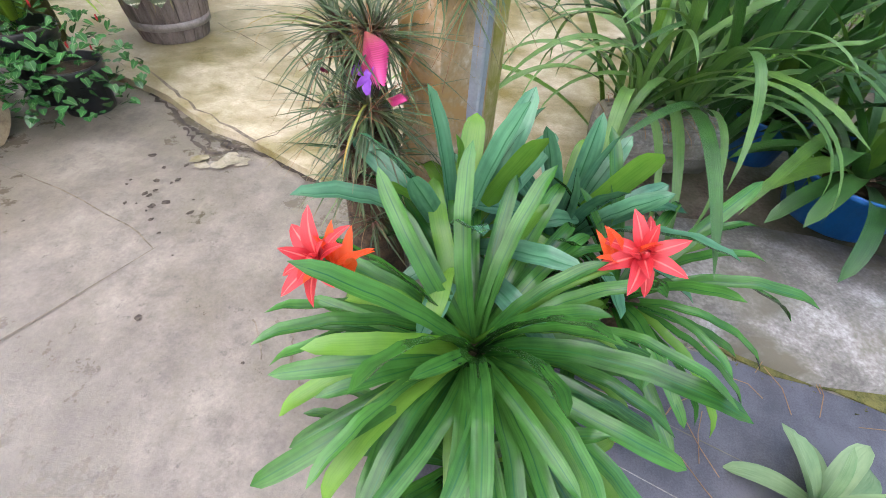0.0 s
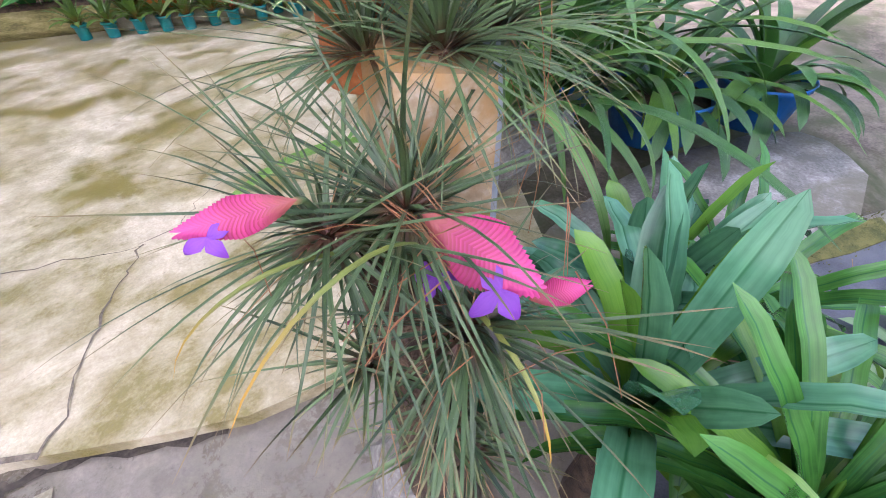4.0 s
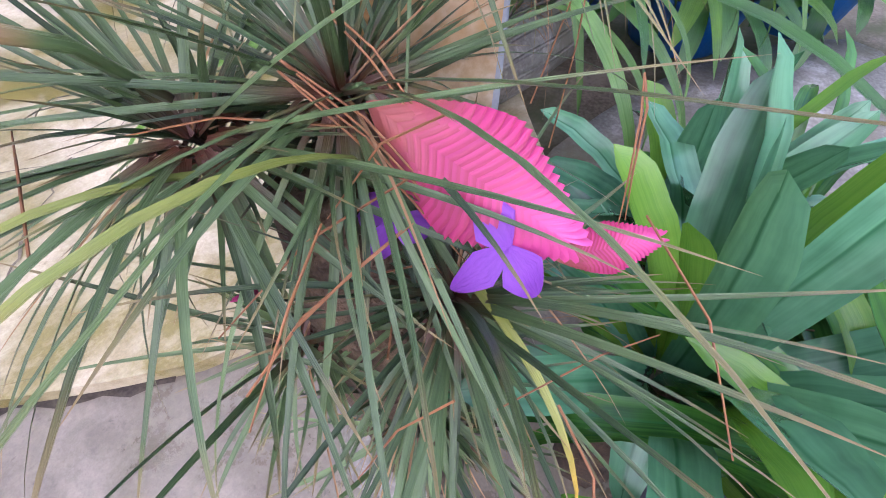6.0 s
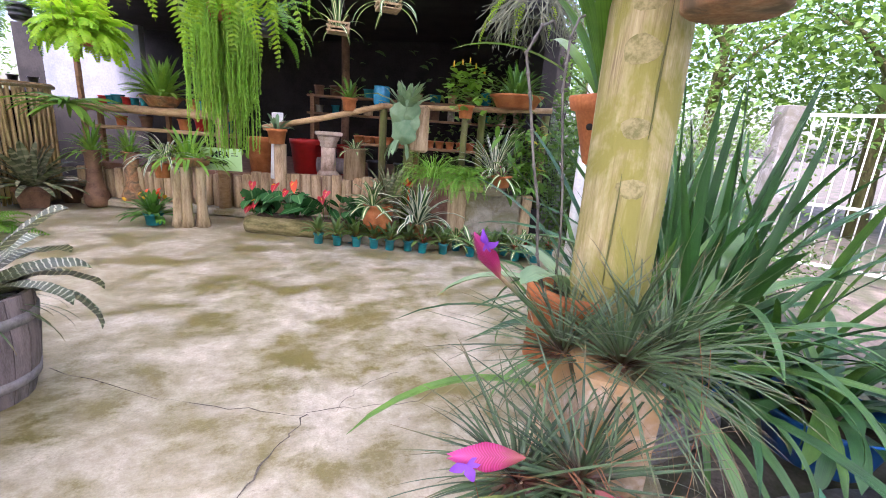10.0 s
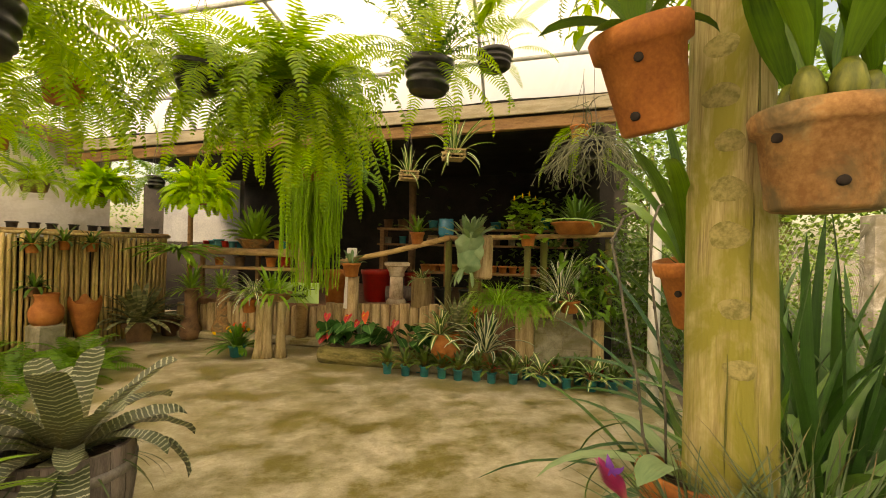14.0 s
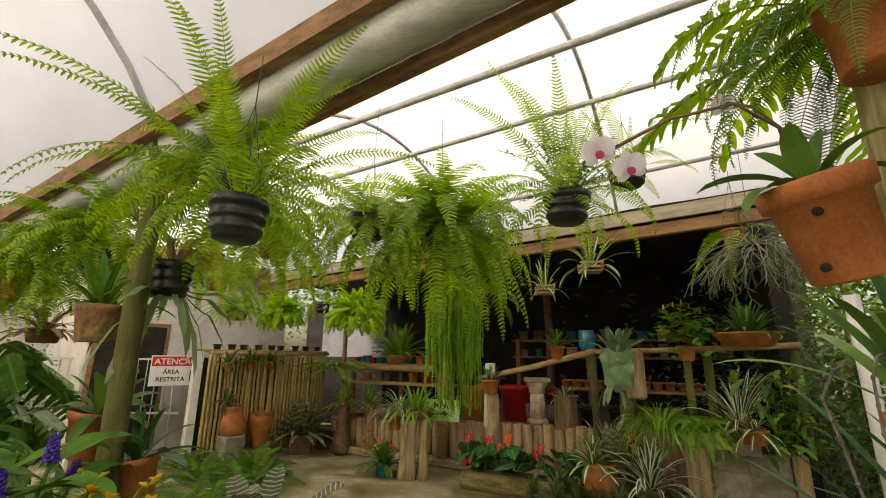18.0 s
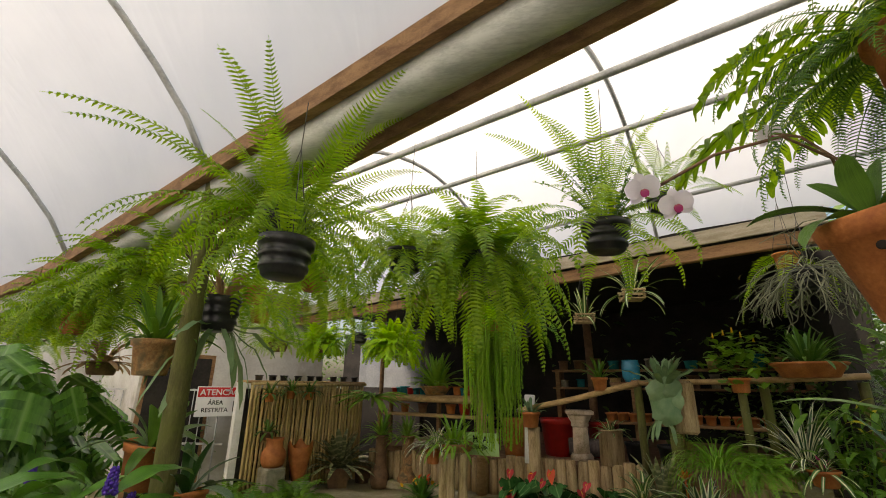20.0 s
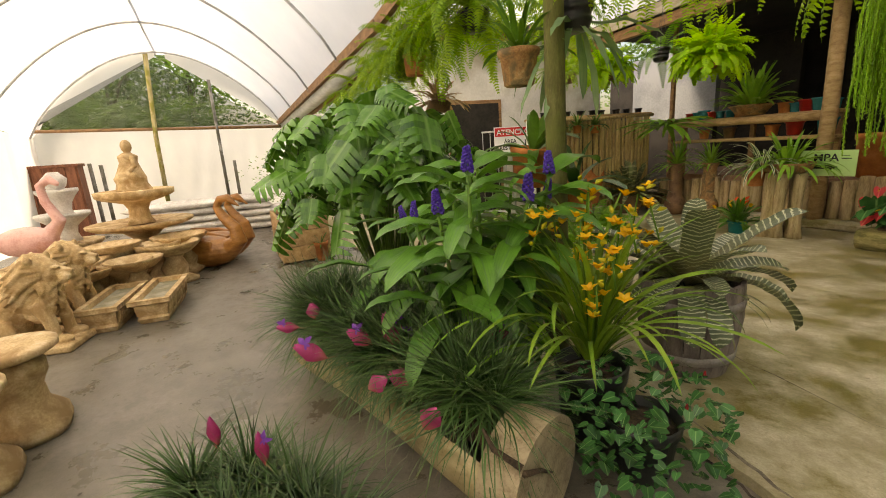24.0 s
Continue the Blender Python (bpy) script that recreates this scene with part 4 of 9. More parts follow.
for z, a, w in ((1.976, 214, 1.1), (1.873, 213, 1.25), (1.778, 226, 0.9), (1.68, 224, 1.1), (1.587, 224, 1.2), (1.44, 232, 1.0), (1.32, 238, 1.0), (1.05, 250, 0.9)):
    kr = random.Random(int(z * 100))
    rp_ = 0.0815 + 0.0085 * (1.9 - z) + 0.0012
    kx, tall = Mesh(), kr.uniform(0.55, 0.85)
    for ring_, (f, h) in enumerate(((1.0, -0.0012), (0.85, 0.0), (0.6, 0.0006), (0.35, 0.0), (0.0, 0.0006))):
        for q in range(16):
            b = 2 * math.pi * q / 16
            ro = 0.031 * f * w * (1 + 0.06 * math.sin(3 * b + z * 9) + 0.03 * math.sin(5 * b))
            an = radians(a) + ro * math.cos(b) / rp_
            kx.v.append(((rp_ + h) * math.cos(an) + 0.006 * math.sin(z * 2.2), (rp_ + h) * math.sin(an) + 0.004 * math.cos(z * 3), z + ro * math.sin(b) * tall)); kx.uv.append((0.5, 0.5))
    kx.f += [(i * 16 + q, i * 16 + (q + 1) % 16, i * 16 + 16 + (q + 1) % 16, i * 16 + 16 + q) for i in range(4) for q in range(16)]
    part("knot", kx, KNOT, post)
for z, a in ((1.42, 250), (1.1, 225), (0.98, 262), (1.75, 255)):
    cr = random.Random(int(z * 90)); cx = Mesh(); c0 = [Vector((0.0895 * math.cos(radians(a + cr.uniform(-1.5, 1.5))), 0.0895 * math.sin(radians(a + cr.uniform(-1.5, 1.5))), z + 0.05 * i)) for i in range(6)]
    cx.tube(c0, [0.0005, 0.0018, 0.0026, 0.002, 0.0015, 0.0004], 5); part("crack", cx, DARK_POST, post, "dark drying crack")

stone = Mesh()
foot = [(0.30, 1.53), (0.27, 1.40), (0.225, 1.255), (0.35, 1.19), (0.47, 1.37), (0.40, 1.38), (0.33, 1.53)]
rs2 = random.Random(11)
for k, (z, sc) in enumerate(((0, 1.0), (0.3, 1.03), (0.62, 1.0), (0.94, 1.02), (0.985, 0.97))):
    for x, y in foot:
        stone.v.append((0.28 + (x - 0.28) * sc + rs2.uniform(-0.008, 0.008), 1.38 + (y - 1.38) * sc + rs2.uniform(-0.008, 0.008), z + rs2.uniform(-0.012, 0.012)))
        stone.uv.append((0.5, 0.5))
n7 = len(foot)
stone.f += [(k * n7 + j, k * n7 + (j + 1) % n7, (k + 1) * n7 + (j + 1) % n7, (k + 1) * n7 + j) for k in range(4) for j in range(n7)] + [tuple(range(4 * n7, 5 * n7))]
solid("stone_pedestal", stone, STONE, "rough tan sandstone block planter against the wooden post", "stone")
m = Mesh(); m.lathe([(0.10, 0), (0.13, 0.05), (0.12, 0.16), (0.08, 0.22), (0.01, 0.24)], 9, 0.12)
solid("stone", m, GREY_STONE, "pale broken stone at the foot of the pedestal", "stone", pose(0.12, 1.16, -0.05))
m = Mesh(); m.box((-0.03, -0.02, -0.05), (0.036, 0.03, 0.97), 0.006)
solid("concrete_stake", m, plain("blue_grey_cement", (0.34, 0.38, 0.43), 0.8), "squared blue-grey cement stake beside the sandstone", "stake", pose(0.43, 1.315, 0, 0, 0, -20))
m = Mesh(); m.tube([(0.16, 1.12, -0.05), (0.15, 1.11, 0.35), (0.15, 1.13, 0.6), (0.14, 1.17, 0.80)], [0.10, 0.08, 0.085, 0.05], 10)
solid("fern_stump", m, SOIL, "dark fibrous stump under the air plants", "stump", smooth=True)

rt = random.Random(21)
LOW = ((0.178, 1.055, 0.715), 118, 0.27, ((225, 330, 20),)), ((0.168, 1.165, 0.862), 120, 0.31, ((168, 250, -25),)), ((0.07, 1.20, 0.85), 74, 0.28, ((60, 215, 25),)), ((0.13, 1.04, 0.60), 26, 0.2, ()), ((0.06, 1.13, 0.66), 26, 0.22, ()), ((0.12, 1.05, 0.48), 24, 0.19, ()), ((0.17, 1.03, 0.36), 20, 0.18, ()), ((0.22, 1.08, 0.58), 20, 0.18, ())
for k, (loc, cnt, ln, clear) in enumerate(LOW):
    t_ob = tillandsia("air_plant", loc, rt, cnt, ln, "grey-green air plant with narrow arching leaves on the stone", width=0.0078, elev=(60, -52), dry=5, clear=clear, curl=(4, 48), bend=20)
    part("inner_foliage", tuft(ln * 0.62, 0.0075, 80 if k < 3 else 50, rt, (70, -70), (4, 40), bend=20), G_TILL, t_ob, m=Matrix.Translation((0.012, 0.02, -0.03)))
    o = Vector(loc)
    if k == 0:
        bract_spike(t_ob, Vector((0.173, 1.127, 0.866)) - o, Vector((0.236, 0.984, 0.803)) - o, 2, 1.28, (-0.6, -0.3, 0.72), (-0.01, 0.105, 0.15))
        bract_spike(t_ob, Vector((0.245, 1.01, 0.765)) - o, Vector((0.300, 0.962, 0.797)) - o, False, 1.2, (-0.5, -0.35, 0.75))
    if k == 2:
        bract_spike(t_ob, Vector((0.026, 1.128, 0.962)) - o, Vector((-0.078, 1.168, 0.952)) - o, True, 0.85, (-0.05, -0.75, 0.6), (0.0, 0.0, 0.03), -1)
        bract_spike(t_ob, Vector((0.06, 1.13, 0.76)) - o, Vector((0.035, 1.115, 0.785)) - o, False, 0.9, (-0.3, -0.9, 0.3))
for k, (loc, cnt, ln) in enumerate((((0.33, 1.29, 0.99), 150, 0.29), ((0.25, 1.37, 0.98), 100, 0.29), ((0.45, 1.30, 0.99), 150, 0.28))):
    t_ob = tillandsia("air_plant", loc, rt, cnt, ln, "grey-green air plant growing round the wooden post", elev=(82, -22), width=0.0070, curl=(8, 60), bend=24)
    if k == 1:
        o = Vector(loc)
        bract_spike(t_ob, Vector((-0.008, 1.196, 1.216)) - o, Vector((-0.065, 1.175, 1.285)) - o, True, 0.75, (-0.6, -0.7, 0.1), (0, 0, 0))
for a, b in (((0.40, 1.20, 1.10), (0.36, 1.12, 0.74)), ((0.44, 1.20, 1.06), (0.33, 1.13, 0.80))):
    m = Mesh(); a, b = Vector(a), Vector(b)
    m.tube([a.lerp(b, t) + Vector((0.012, -0.014, 0.01)) * math.sin(math.pi * t) for t in (0, 0.25, 0.5, 0.75, 1)], 0.0008, 5)
    solid("pine_needle", m, G_NEEDLE, "long fallen reddish pine needle", "needle", group="pine needles")

for a, b in (((0.128, 1.155, 0.905), (0.195, 1.035, 0.775)), ((0.125, 1.15, 0.90), (0.188, 1.03, 0.76)), ((0.16, 1.18, 0.93), (0.205, 1.05, 0.80)), ((0.02, 1.04, 0.80), (0.135, 1.05, 0.845)), ((0.31, 1.03, 0.885), (0.275, 0.99, 0.80))):
    m = Mesh(); a, b = Vector(a), Vector(b)
    for d in (0.0, 0.004):
        m.tube([a, a.lerp(b, 0.35) + Vector((d, 0, 0.012 + d)), a.lerp(b, 0.7) + Vector((d, 0, 0.008)), b + Vector((2 * d, 0, 0))], [0.0008, 0.0009, 0.0008, 0.0004], 5)
    solid("pine_needle", m, G_NEEDLE, "pair of orange-brown pine needles lying across the air plants", "needle", group="pine needles")
for k, (loc, az, el, ln) in enumerate((((0.14, 1.10, 0.86), 115, 12, 0.30), ((0.06, 1.16, 0.85), 95, -5, 0.24), ((0.19, 1.06, 0.74), 175, -20, 0.25))):
    yl = solid("yellowing_blade", blade(ln, 0.0085, 30, 95, 9, 1.0, 0.3, 0.4, 12, sharp=0.7), G_TILL_Y, "long air plant blade turning yellow at its tip", "leaf", turn(az, el, 0, loc), smooth=True)
rnn = random.Random(52)
for k in range(14):
    x, y, z = 0.14 + rnn.gauss(0, 0.07), 1.08 + rnn.gauss(0, 0.07), rnn.uniform(0.72, 0.9)
    a, ln, dz = rnn.uniform(0, 6.28), rnn.uniform(0.06, 0.15), rnn.uniform(-0.12, 0.02)
    m = Mesh(); m.tube([(x, y, z), (x + ln * 0.55 * math.cos(a) + 0.006, y + ln * 0.55 * math.sin(a), z + dz * 0.4 + 0.01), (x + ln * math.cos(a), y + ln * math.sin(a), z + dz)], [0.0008, 0.0008, 0.0005], 4)
    solid("pine_needle", m, G_NEEDLE, "reddish fallen pine needle caught in the air plants", "needle", group="pine needles")
BULB = surface("orchid_bulb", [(0.3, (0.05, 0.07, 0.01)), (0.55, (0.15, 0.17, 0.025)), (0.75, (0.25, 0.25, 0.05))], 30, 90, 0.5, (1, 1, 0.3), 0.2)
HOLE = plain("pot_hole_shade", (0.02, 0.012, 0.008), 0.9)


def post_pot(name, loc, r, rf, h, material, label, tilt=(0, 0), holes=()):
    th = thing(name, label, "potted plant", pose(*loc, tilt[0], tilt[1], 0))
    p = pot(th, r, rf, h, material, 0.23)
    for a, z in holes:
        hm = Mesh(); hm.lathe([(0.0085, -0.004), (0.0085, 0.004), (0.004, 0.005)], 12)
        rr = rf + (r - 0.012 - rf) * z / h + 0.001
        part("drain_hole", hm, HOLE, p, m=pose(rr * math.cos(radians(a)), rr * math.sin(radians(a)), z) @ Matrix.Rotation(radians(a), 4, "Z") @ Matrix.Rotation(radians(90), 4, "Y"))
    return th


BROAD = blades(0.24, 0.075, G_STRAP, (70, 45, 20), (30, 60, 80), 8, foot=0.4, tip=0.5)
p1 = post_pot("orchid_pot", (0.205, 1.44, 1.79), 0.096, 0.062, 0.2, TERRA, "orange terracotta pot with a moth orchid wired to the post", (4, -15), ((227, 0.135), (207, 0.035)))
ring_of(p1, "leaf", BROAD, 8, random.Random(2), (0, 0, 0.19), 0.02, (0.5, 0.8))
to_pot = p1.matrix_basis.inverted()
for pts in (((0.155, 1.455, 1.97), (0.12, 1.43, 2.10), (0.02, 1.39, 2.135), (-0.12, 1.36, 2.09), (-0.25, 1.34, 2.015)), ((0.16, 1.46, 1.97), (0.17, 1.47, 2.10), (0.12, 1.50, 2.19), (0.04, 1.53, 2.235))):
    orch = Mesh(); orch.tube([to_pot @ Vector(p) for p in pts], 0.0032, 6)
    part("flower_stem", orch, BROWN_CLAY, p1, "dark bent flower stem")
PET = blade(0.042, 0.048, 15, 30, 7, 0.45, 0.5, 0.12).data("petal", WHITE_PETAL)
SEPAL = blade(0.042, 0.028, 15, 30, 7, 0.4, 0.45, 0.15).data("petal", WHITE_PETAL)
LIP = blade(0.022, 0.02, 40, 70, 6, 0.4, 0.5, 0.3).data("lip", BRACT)


def moth_flower(parent, loc, face, s=1.0):
    base = Matrix.Translation(loc) @ Vector(face).to_track_quat("Z", "Y").to_matrix().to_4x4()
    for a in (0, 128, 232):
        part("petal", SEPAL, parent=parent, label="white orchid petal", m=base @ turn(a, 0, 0, (0, 0, -0.002), s))
    for a in (72, 288):
        part("petal", PET, parent=parent, label="white orchid petal", m=base @ turn(a, 0, 0, (0, 0, 0.002), s))
    part("lip", LIP, parent=parent, label="magenta orchid lip", m=base @ turn(180, 0, 0, (0, 0, 0.006), s))


for f, s in (((-0.262, 1.335, 2.018), 0.78), ((-0.208, 1.338, 1.985), 0.76), ((0.07, 1.52, 2.21), 0.66)):
    moth_flower(p1, to_pot @ Vector(f), (-0.2, -1, -0.35), s)
p2 = post_pot("orchid_pot", (0.402, 1.272, 1.625), 0.109, 0.08, 0.17, TERRA_OLD, "weathered terracotta pot with a cattleya orchid wired to the post", (0, 0), ((180, 0.118), (235, 0.04), (292, 0.12)))
CATT = blades(0.25, 0.056, G_SHRUB, (88, 78, 62), (10, 22, 34), 9, foot=0.35, tip=0.6, fold=0.4)
for k, (az, r, s) in enumerate(((200, 0.06, 1.0), (250, 0.045, 1.1), (300, 0.05, 0.9), (20, 0.05, 0.9), (110, 0.04, 1.0))):
    b = Mesh(); b.lathe([(0.008, 0), (0.022, 0.016), (0.026, 0.04), (0.018, 0.066), (0.009, 0.078)], 14, 0.0, 7, 0.07)
    base = pose(r * math.cos(radians(az)), r * math.sin(radians(az)), 0.152) @ turn(az + 90, 8, s=s)
    part("bulb", b, BULB, p2, "ribbed yellow-green orchid bulb", base)
    for q in range(2):
        part("leaf", CATT[(k + q) % 3 if k != 2 else 2], parent=p2, m=base @ turn(q * 150 + 30 * k, 0, 0, (0, 0, 0.072), 0.9 + 0.1 * (k % 3)))
p3 = post_pot("orchid_pot", (0.515, 1.665, 1.36), 0.095, 0.062, 0.18, TERRA, "orange terracotta pot with upright orchid leaves behind the post", (0, -10), ((200, 0.1),))
ring_of(p3, "leaf", blades(0.42, 0.034, G_SHRUB, (84, 70, 55), (20, 40, 60), 9, foot=0.5, tip=0.5), 14, random.Random(5), (0, 0, 0.16), 0.03)
p4 = post_pot("orchid_pot", (0.30, 1.50, 0.88), 0.095, 0.06, 0.19, TERRA, "orange terracotta pot with wilted orchid canes at the post's foot", (0, 10), ())
CANE = surface("dry_cane", [(0.3, (0.05, 0.045, 0.035)), (0.6, (0.15, 0.14, 0.11))], 20, 90, 0.55, (1, 1, 0.3), 0.3)
to_p4 = p4.matrix_basis.inverted()
for pts, rad in ((((0.228, 1.622), (0.218, 1.637), (0.194, 1.625), (0.165, 1.571), (0.184, 1.496), (0.213, 1.351), (0.236, 1.265), (0.25, 1.15), (0.28, 1.06)), 0.0032), (((0.29, 1.657), (0.278, 1.651), (0.262, 1.612), (0.26, 1.511), (0.285, 1.349), (0.294, 1.3), (0.305, 1.2), (0.31, 1.06)), 0.0028)):
    cane, vs = Mesh(), [to_p4 @ Vector((x, 1.52, z)) for x, z in pts]
    cane.tube(vs, rad, 7)
    for i in range(2, len(vs) - 1):
        for t in (0.0, 0.5):
            q = vs[i].lerp(vs[i + 1], t)
            cane.tube([q - Vector((0, 0, 0.005)), q, q + Vector((0, 0, 0.005))], [rad * 0.9, rad * 1.5, rad * 0.9], 7)
    part("cane", cane, CANE, p4, "bare jointed grey orchid cane")
ring_of(p4, "leaf", blades(0.28, 0.055, G_STAG, (30, 10, -10), (50, 60, 60), 8, foot=0.4, tip=0.6), 6, random.Random(6), (0, 0, 0.18), 0.02)
# small pot and hanging fern above, higher on the post
p5 = post_pot("fern_pot", (0.275, 1.365, 2.175), 0.085, 0.06, 0.17, TERRA, "terracotta pot with a feathery hanging fern high on the post", (0, 0), ((250, 0.11),))
ASP = [frond(0.40, 0.036, e, c, 46, 0.17, 0.6).data("frond", G_SHRUB) for e, c in ((35, 130), (10, 110), (-10, 90))]
ring_of(p5, "frond", ASP, 52, random.Random(8), (0, 0, 0.16), 0.05)
p6 = post_pot("fern_pot", (0.62, 1.62, 2.30), 0.11, 0.08, 0.17, TERRA, "terracotta pot of a large coarse fern high on the post", (0, 0), ())


def coarse_frond(length, half, elev, curl, pairs):
    """A coarse frond: each leaflet a long wavy drooping strap."""
    m = Mesh()
    pts = arc(length, elev, curl, 14)
    m.tube(pts, [0.0045 * (1 - 0.7 * i / 14) for i in range(15)], 5, False)
    for k in range(pairs):
        t = 0.18 + 0.8 * k / pairs
        i = min(13, int(t * 14))
        size = half * (0.55 + 0.45 * math.sin(math.pi * min(1, t * 1.15))) * (1 - 0.35 * t)
        for sgn in (-1, 1):
            lf = blade(size, 0.031, 12, 62, 7, 0.5, 0.35, 0.25, RND.uniform(-12, 12), 0.003, 0.6)
            m.merge(lf, Matrix.Translation(pts[i].lerp(pts[i + 1], t * 14 - i)) @ turn(-sgn * (68 - 26 * t), RND.uniform(-14, 8) + 0.5 * (elev - curl * t)))
    return m


COARSE = [coarse_frond(0.75, 0.19, e, c, 13).data("frond", G_FERN) for e, c in ((55, 110), (35, 105), (15, 80))]
ring_of(p6, "frond", COARSE, 16, random.Random(9), (0, 0, 0.15), 0.04, (0.8, 1.1))

# ---- the big red-flowered bromeliad ----
GUZ = blades(0.50, 0.039, G_GUZ, (72, 58, 44, 32, 20, 8), (40, 80, 60, 84, 66, 50), 16, foot=0.8, tip=0.8, fold=0.45, wave=0.003)
GUZ_L = blades(0.46, 0.042, G_GUZ_L, (60, 40, 24, 8), (60, 95, 80, 62), 16, foot=0.8, tip=0.8, fold=0.45, wave=0.003)
GUZ_UP = blades(0.46, 0.07, G_GUZ_B, (86, 77, 68, 56, 44, 30), (14, 28, 40, 55, 70, 62), 18, foot=0.75, tip=0.72, fold=0.4, wave=0.003)
GUZ_UPL = blades(0.40, 0.068, G_GUZ_L, (84, 72, 56), (18, 40, 95), 16, foot=0.8, tip=0.8, fold=0.4, wave=0.003)
rg = random.Random(33)
FL = [petal_mesh(l, w, e, c).data("bract", RED_BRACT) for l, w, e, c in ((0.035, 0.016, 80, 10), (0.065, 0.026, 62, 30), (0.088, 0.034, 38, 45), (0.085, 0.034, 12, 45))]
OR = [petal_mesh(0.085, 0.024, e, 30).data("bract", ORANGE_BRACT) for e in (75, 55)]


def guzmania(name, loc, count, label, scale=(0.8, 1.12), flowers=(), lime=0.16, leaf=None, lime_leaf=None):
    th = thing(name, label, "bromeliad", Matrix.Translation(loc))
    nl = int(count * lime)
    ring_of(th, "leaf", leaf or GUZ, count - nl, rg, (0, 0, 0), 0.035, scale, rg.uniform(0, 360), roll=26.0)
    if nl:
        ring_of(th, "leaf", lime_leaf or GUZ_L, nl, rg, (0, 0, 0.0), 0.03, scale, rg.uniform(0, 360), roll=26.0)
    for tip in flowers:
        tip = Vector(tip) - Vector(loc)
        s = Mesh(); mid = tip * 0.55 + Vector((0, 0, 0.05)); s.tube([(0, 0, 0.04), mid, tip], [0.006, 0.006, 0.006], 7)
        part("flower_stem", s, G_GUZ_L, th, "green flower stem")
        q = (tip - mid).lerp(Vector((-0.08, -0.22, 0.26)), 0.75).to_track_quat("Z", "Y").to_matrix().to_4x4()
        fl = part("flower", Mesh_heart(), RED_BRACT, th, "red star-shaped bromeliad flower", Matrix.Translation(tip) @ q)
        ring_of(fl, "bract", FL, 15, rg, (0, 0, 0.01), 0.006, (0.85, 1.1), roll=20)
        for k in range(8):
            t = 0.62 + 0.045 * k
            part("bract", OR[k % 2], parent=th, label="orange stem bract", m=Matrix.Translation(mid.lerp(tip, t)) @ turn(rg.uniform(0, 360), rg.uniform(-20, 5)))
    return th


def Mesh_heart():
    m = Mesh(); m.lathe([(0.006, 0), (0.013, 0.012), (0.010, 0.028), (0.003, 0.035)], 8); return m


guzmania("bromeliad", (0.51, 0.60, 0.37), 108, "large glossy green bromeliad clump with two red flowers on the floor", (0.75, 1.12), ((0.212, 0.545, 0.695), (0.80, 0.66, 0.685)))
guzmania("bromeliad", (0.92, 0.90, 0.26), 46, "glossy green bromeliad spreading over the ground sheet", (0.75, 1.05), lime=0.15)
guzmania("bromeliad", (0.44, 0.885, 0.42), 24, "glossy green bromeliad in front of the air plants", (0.75, 1.0), leaf=GUZ_UP, lime_leaf=GUZ_UPL, lime=0.3)
guzmania("bromeliad", (0.74, 1.05, 0.32), 27, "upright blue-green bromeliad beside the stone pedestal", (0.75, 1.1), leaf=GUZ_UP, lime_leaf=GUZ_UPL, lime=0.12)
guzmania("bromeliad", (0.52, 0.42, 0.14), 26, "low glossy green bromeliad leaves over the ground sheet", (0.8, 1.0))
for x, y, z in ((0.51, 0.60, 0.37), (0.95, 0.88, 0.26), (0.44, 0.885, 0.42), (0.74, 1.05, 0.32), (0.52, 0.42, 0.16)):
    m = Mesh(); m.tube([(x, y, -0.05), (x + 0.01, y, z * 0.5), (x, y, z + 0.03)], [0.07, 0.05, 0.035], 8)
    solid("plant_stem", m, SOIL, "dark rooted stem of a bromeliad", "stem", smooth=True)
rn = random.Random(5)
for k in range(34):
    a, ln = rn.uniform(0, 360), rn.uniform(0.1, 0.2)
    m = Mesh(); m.tube([(-ln / 2, 0, 0), (0, 0.012, 0.01), (ln / 2, 0, 0.0)], 0.0014, 4)
    x, y = rn.uniform(0.4, 0.75), rn.uniform(0.5, 0.85)
    if k > 1:
        x, y = rn.uniform(0.9, 1.9), rn.uniform(0.35, 1.2)
    solid("pine_needle", m, G_TILL_D, "long fallen reddish pine needle", "needle", pose(x, y, 0.50 if k <= 1 else -0.037, rn.uniform(-15, 15) if k <= 1 else 0, 0, a), group="pine needles")

# ---- right-hand bed ----
m = slab([(0.30, -0.6), (2.6, -0.6), (2.6, 0.62), (1.95, 0.80), (1.5, 0.93), (1.1, 1.0), (0.6, 0.92), (0.25, 0.6)], -0.044, 0.004)
solid("ground_sheet", m, SHEET, "black woven ground sheet laid on the cement", "sheet")
for k in range(3):
    m = Mesh(); y = 0.75 - 0.22 * k
    m.box((0, -0.0015, 0), (1.6, 0.0015, 0.001)); solid("thread", m, GREY_STONE, "pale straight marking thread on the ground sheet", "thread", pose(0.75, y + 0.1, -0.0435, 0, 0, -23))
m = Mesh()
rk = random.Random(17)
ring = []
for a in range(0, 360, 20):
    ring.append((1.85 + 0.95 * math.cos(radians(a)) * rk.uniform(0.92, 1.06), 1.27 + 0.40 * math.sin(radians(a)) * rk.uniform(0.9, 1.08) - 0.12 * math.cos(radians(a))))
k = len(ring)
m.add([(x, y, -0.06) for x, y in ring] + [(1.85 + (x - 1.85) * 0.96, 1.27 + (y - 1.27) * 0.96, 0.0) for x, y in ring] + [(1.85, 1.27, 0.012)], [(i, (i + 1) % k, (i + 1) % k + k, i + k) for i in range(k)] + [(i + k, (i + 1) % k + k, 2 * k) for i in range(k)])
solid("rock_slab", m, GREY_STONE, "flat grey lichen-spotted rock slab set in the ground", "rock", smooth=True)
m = Mesh()
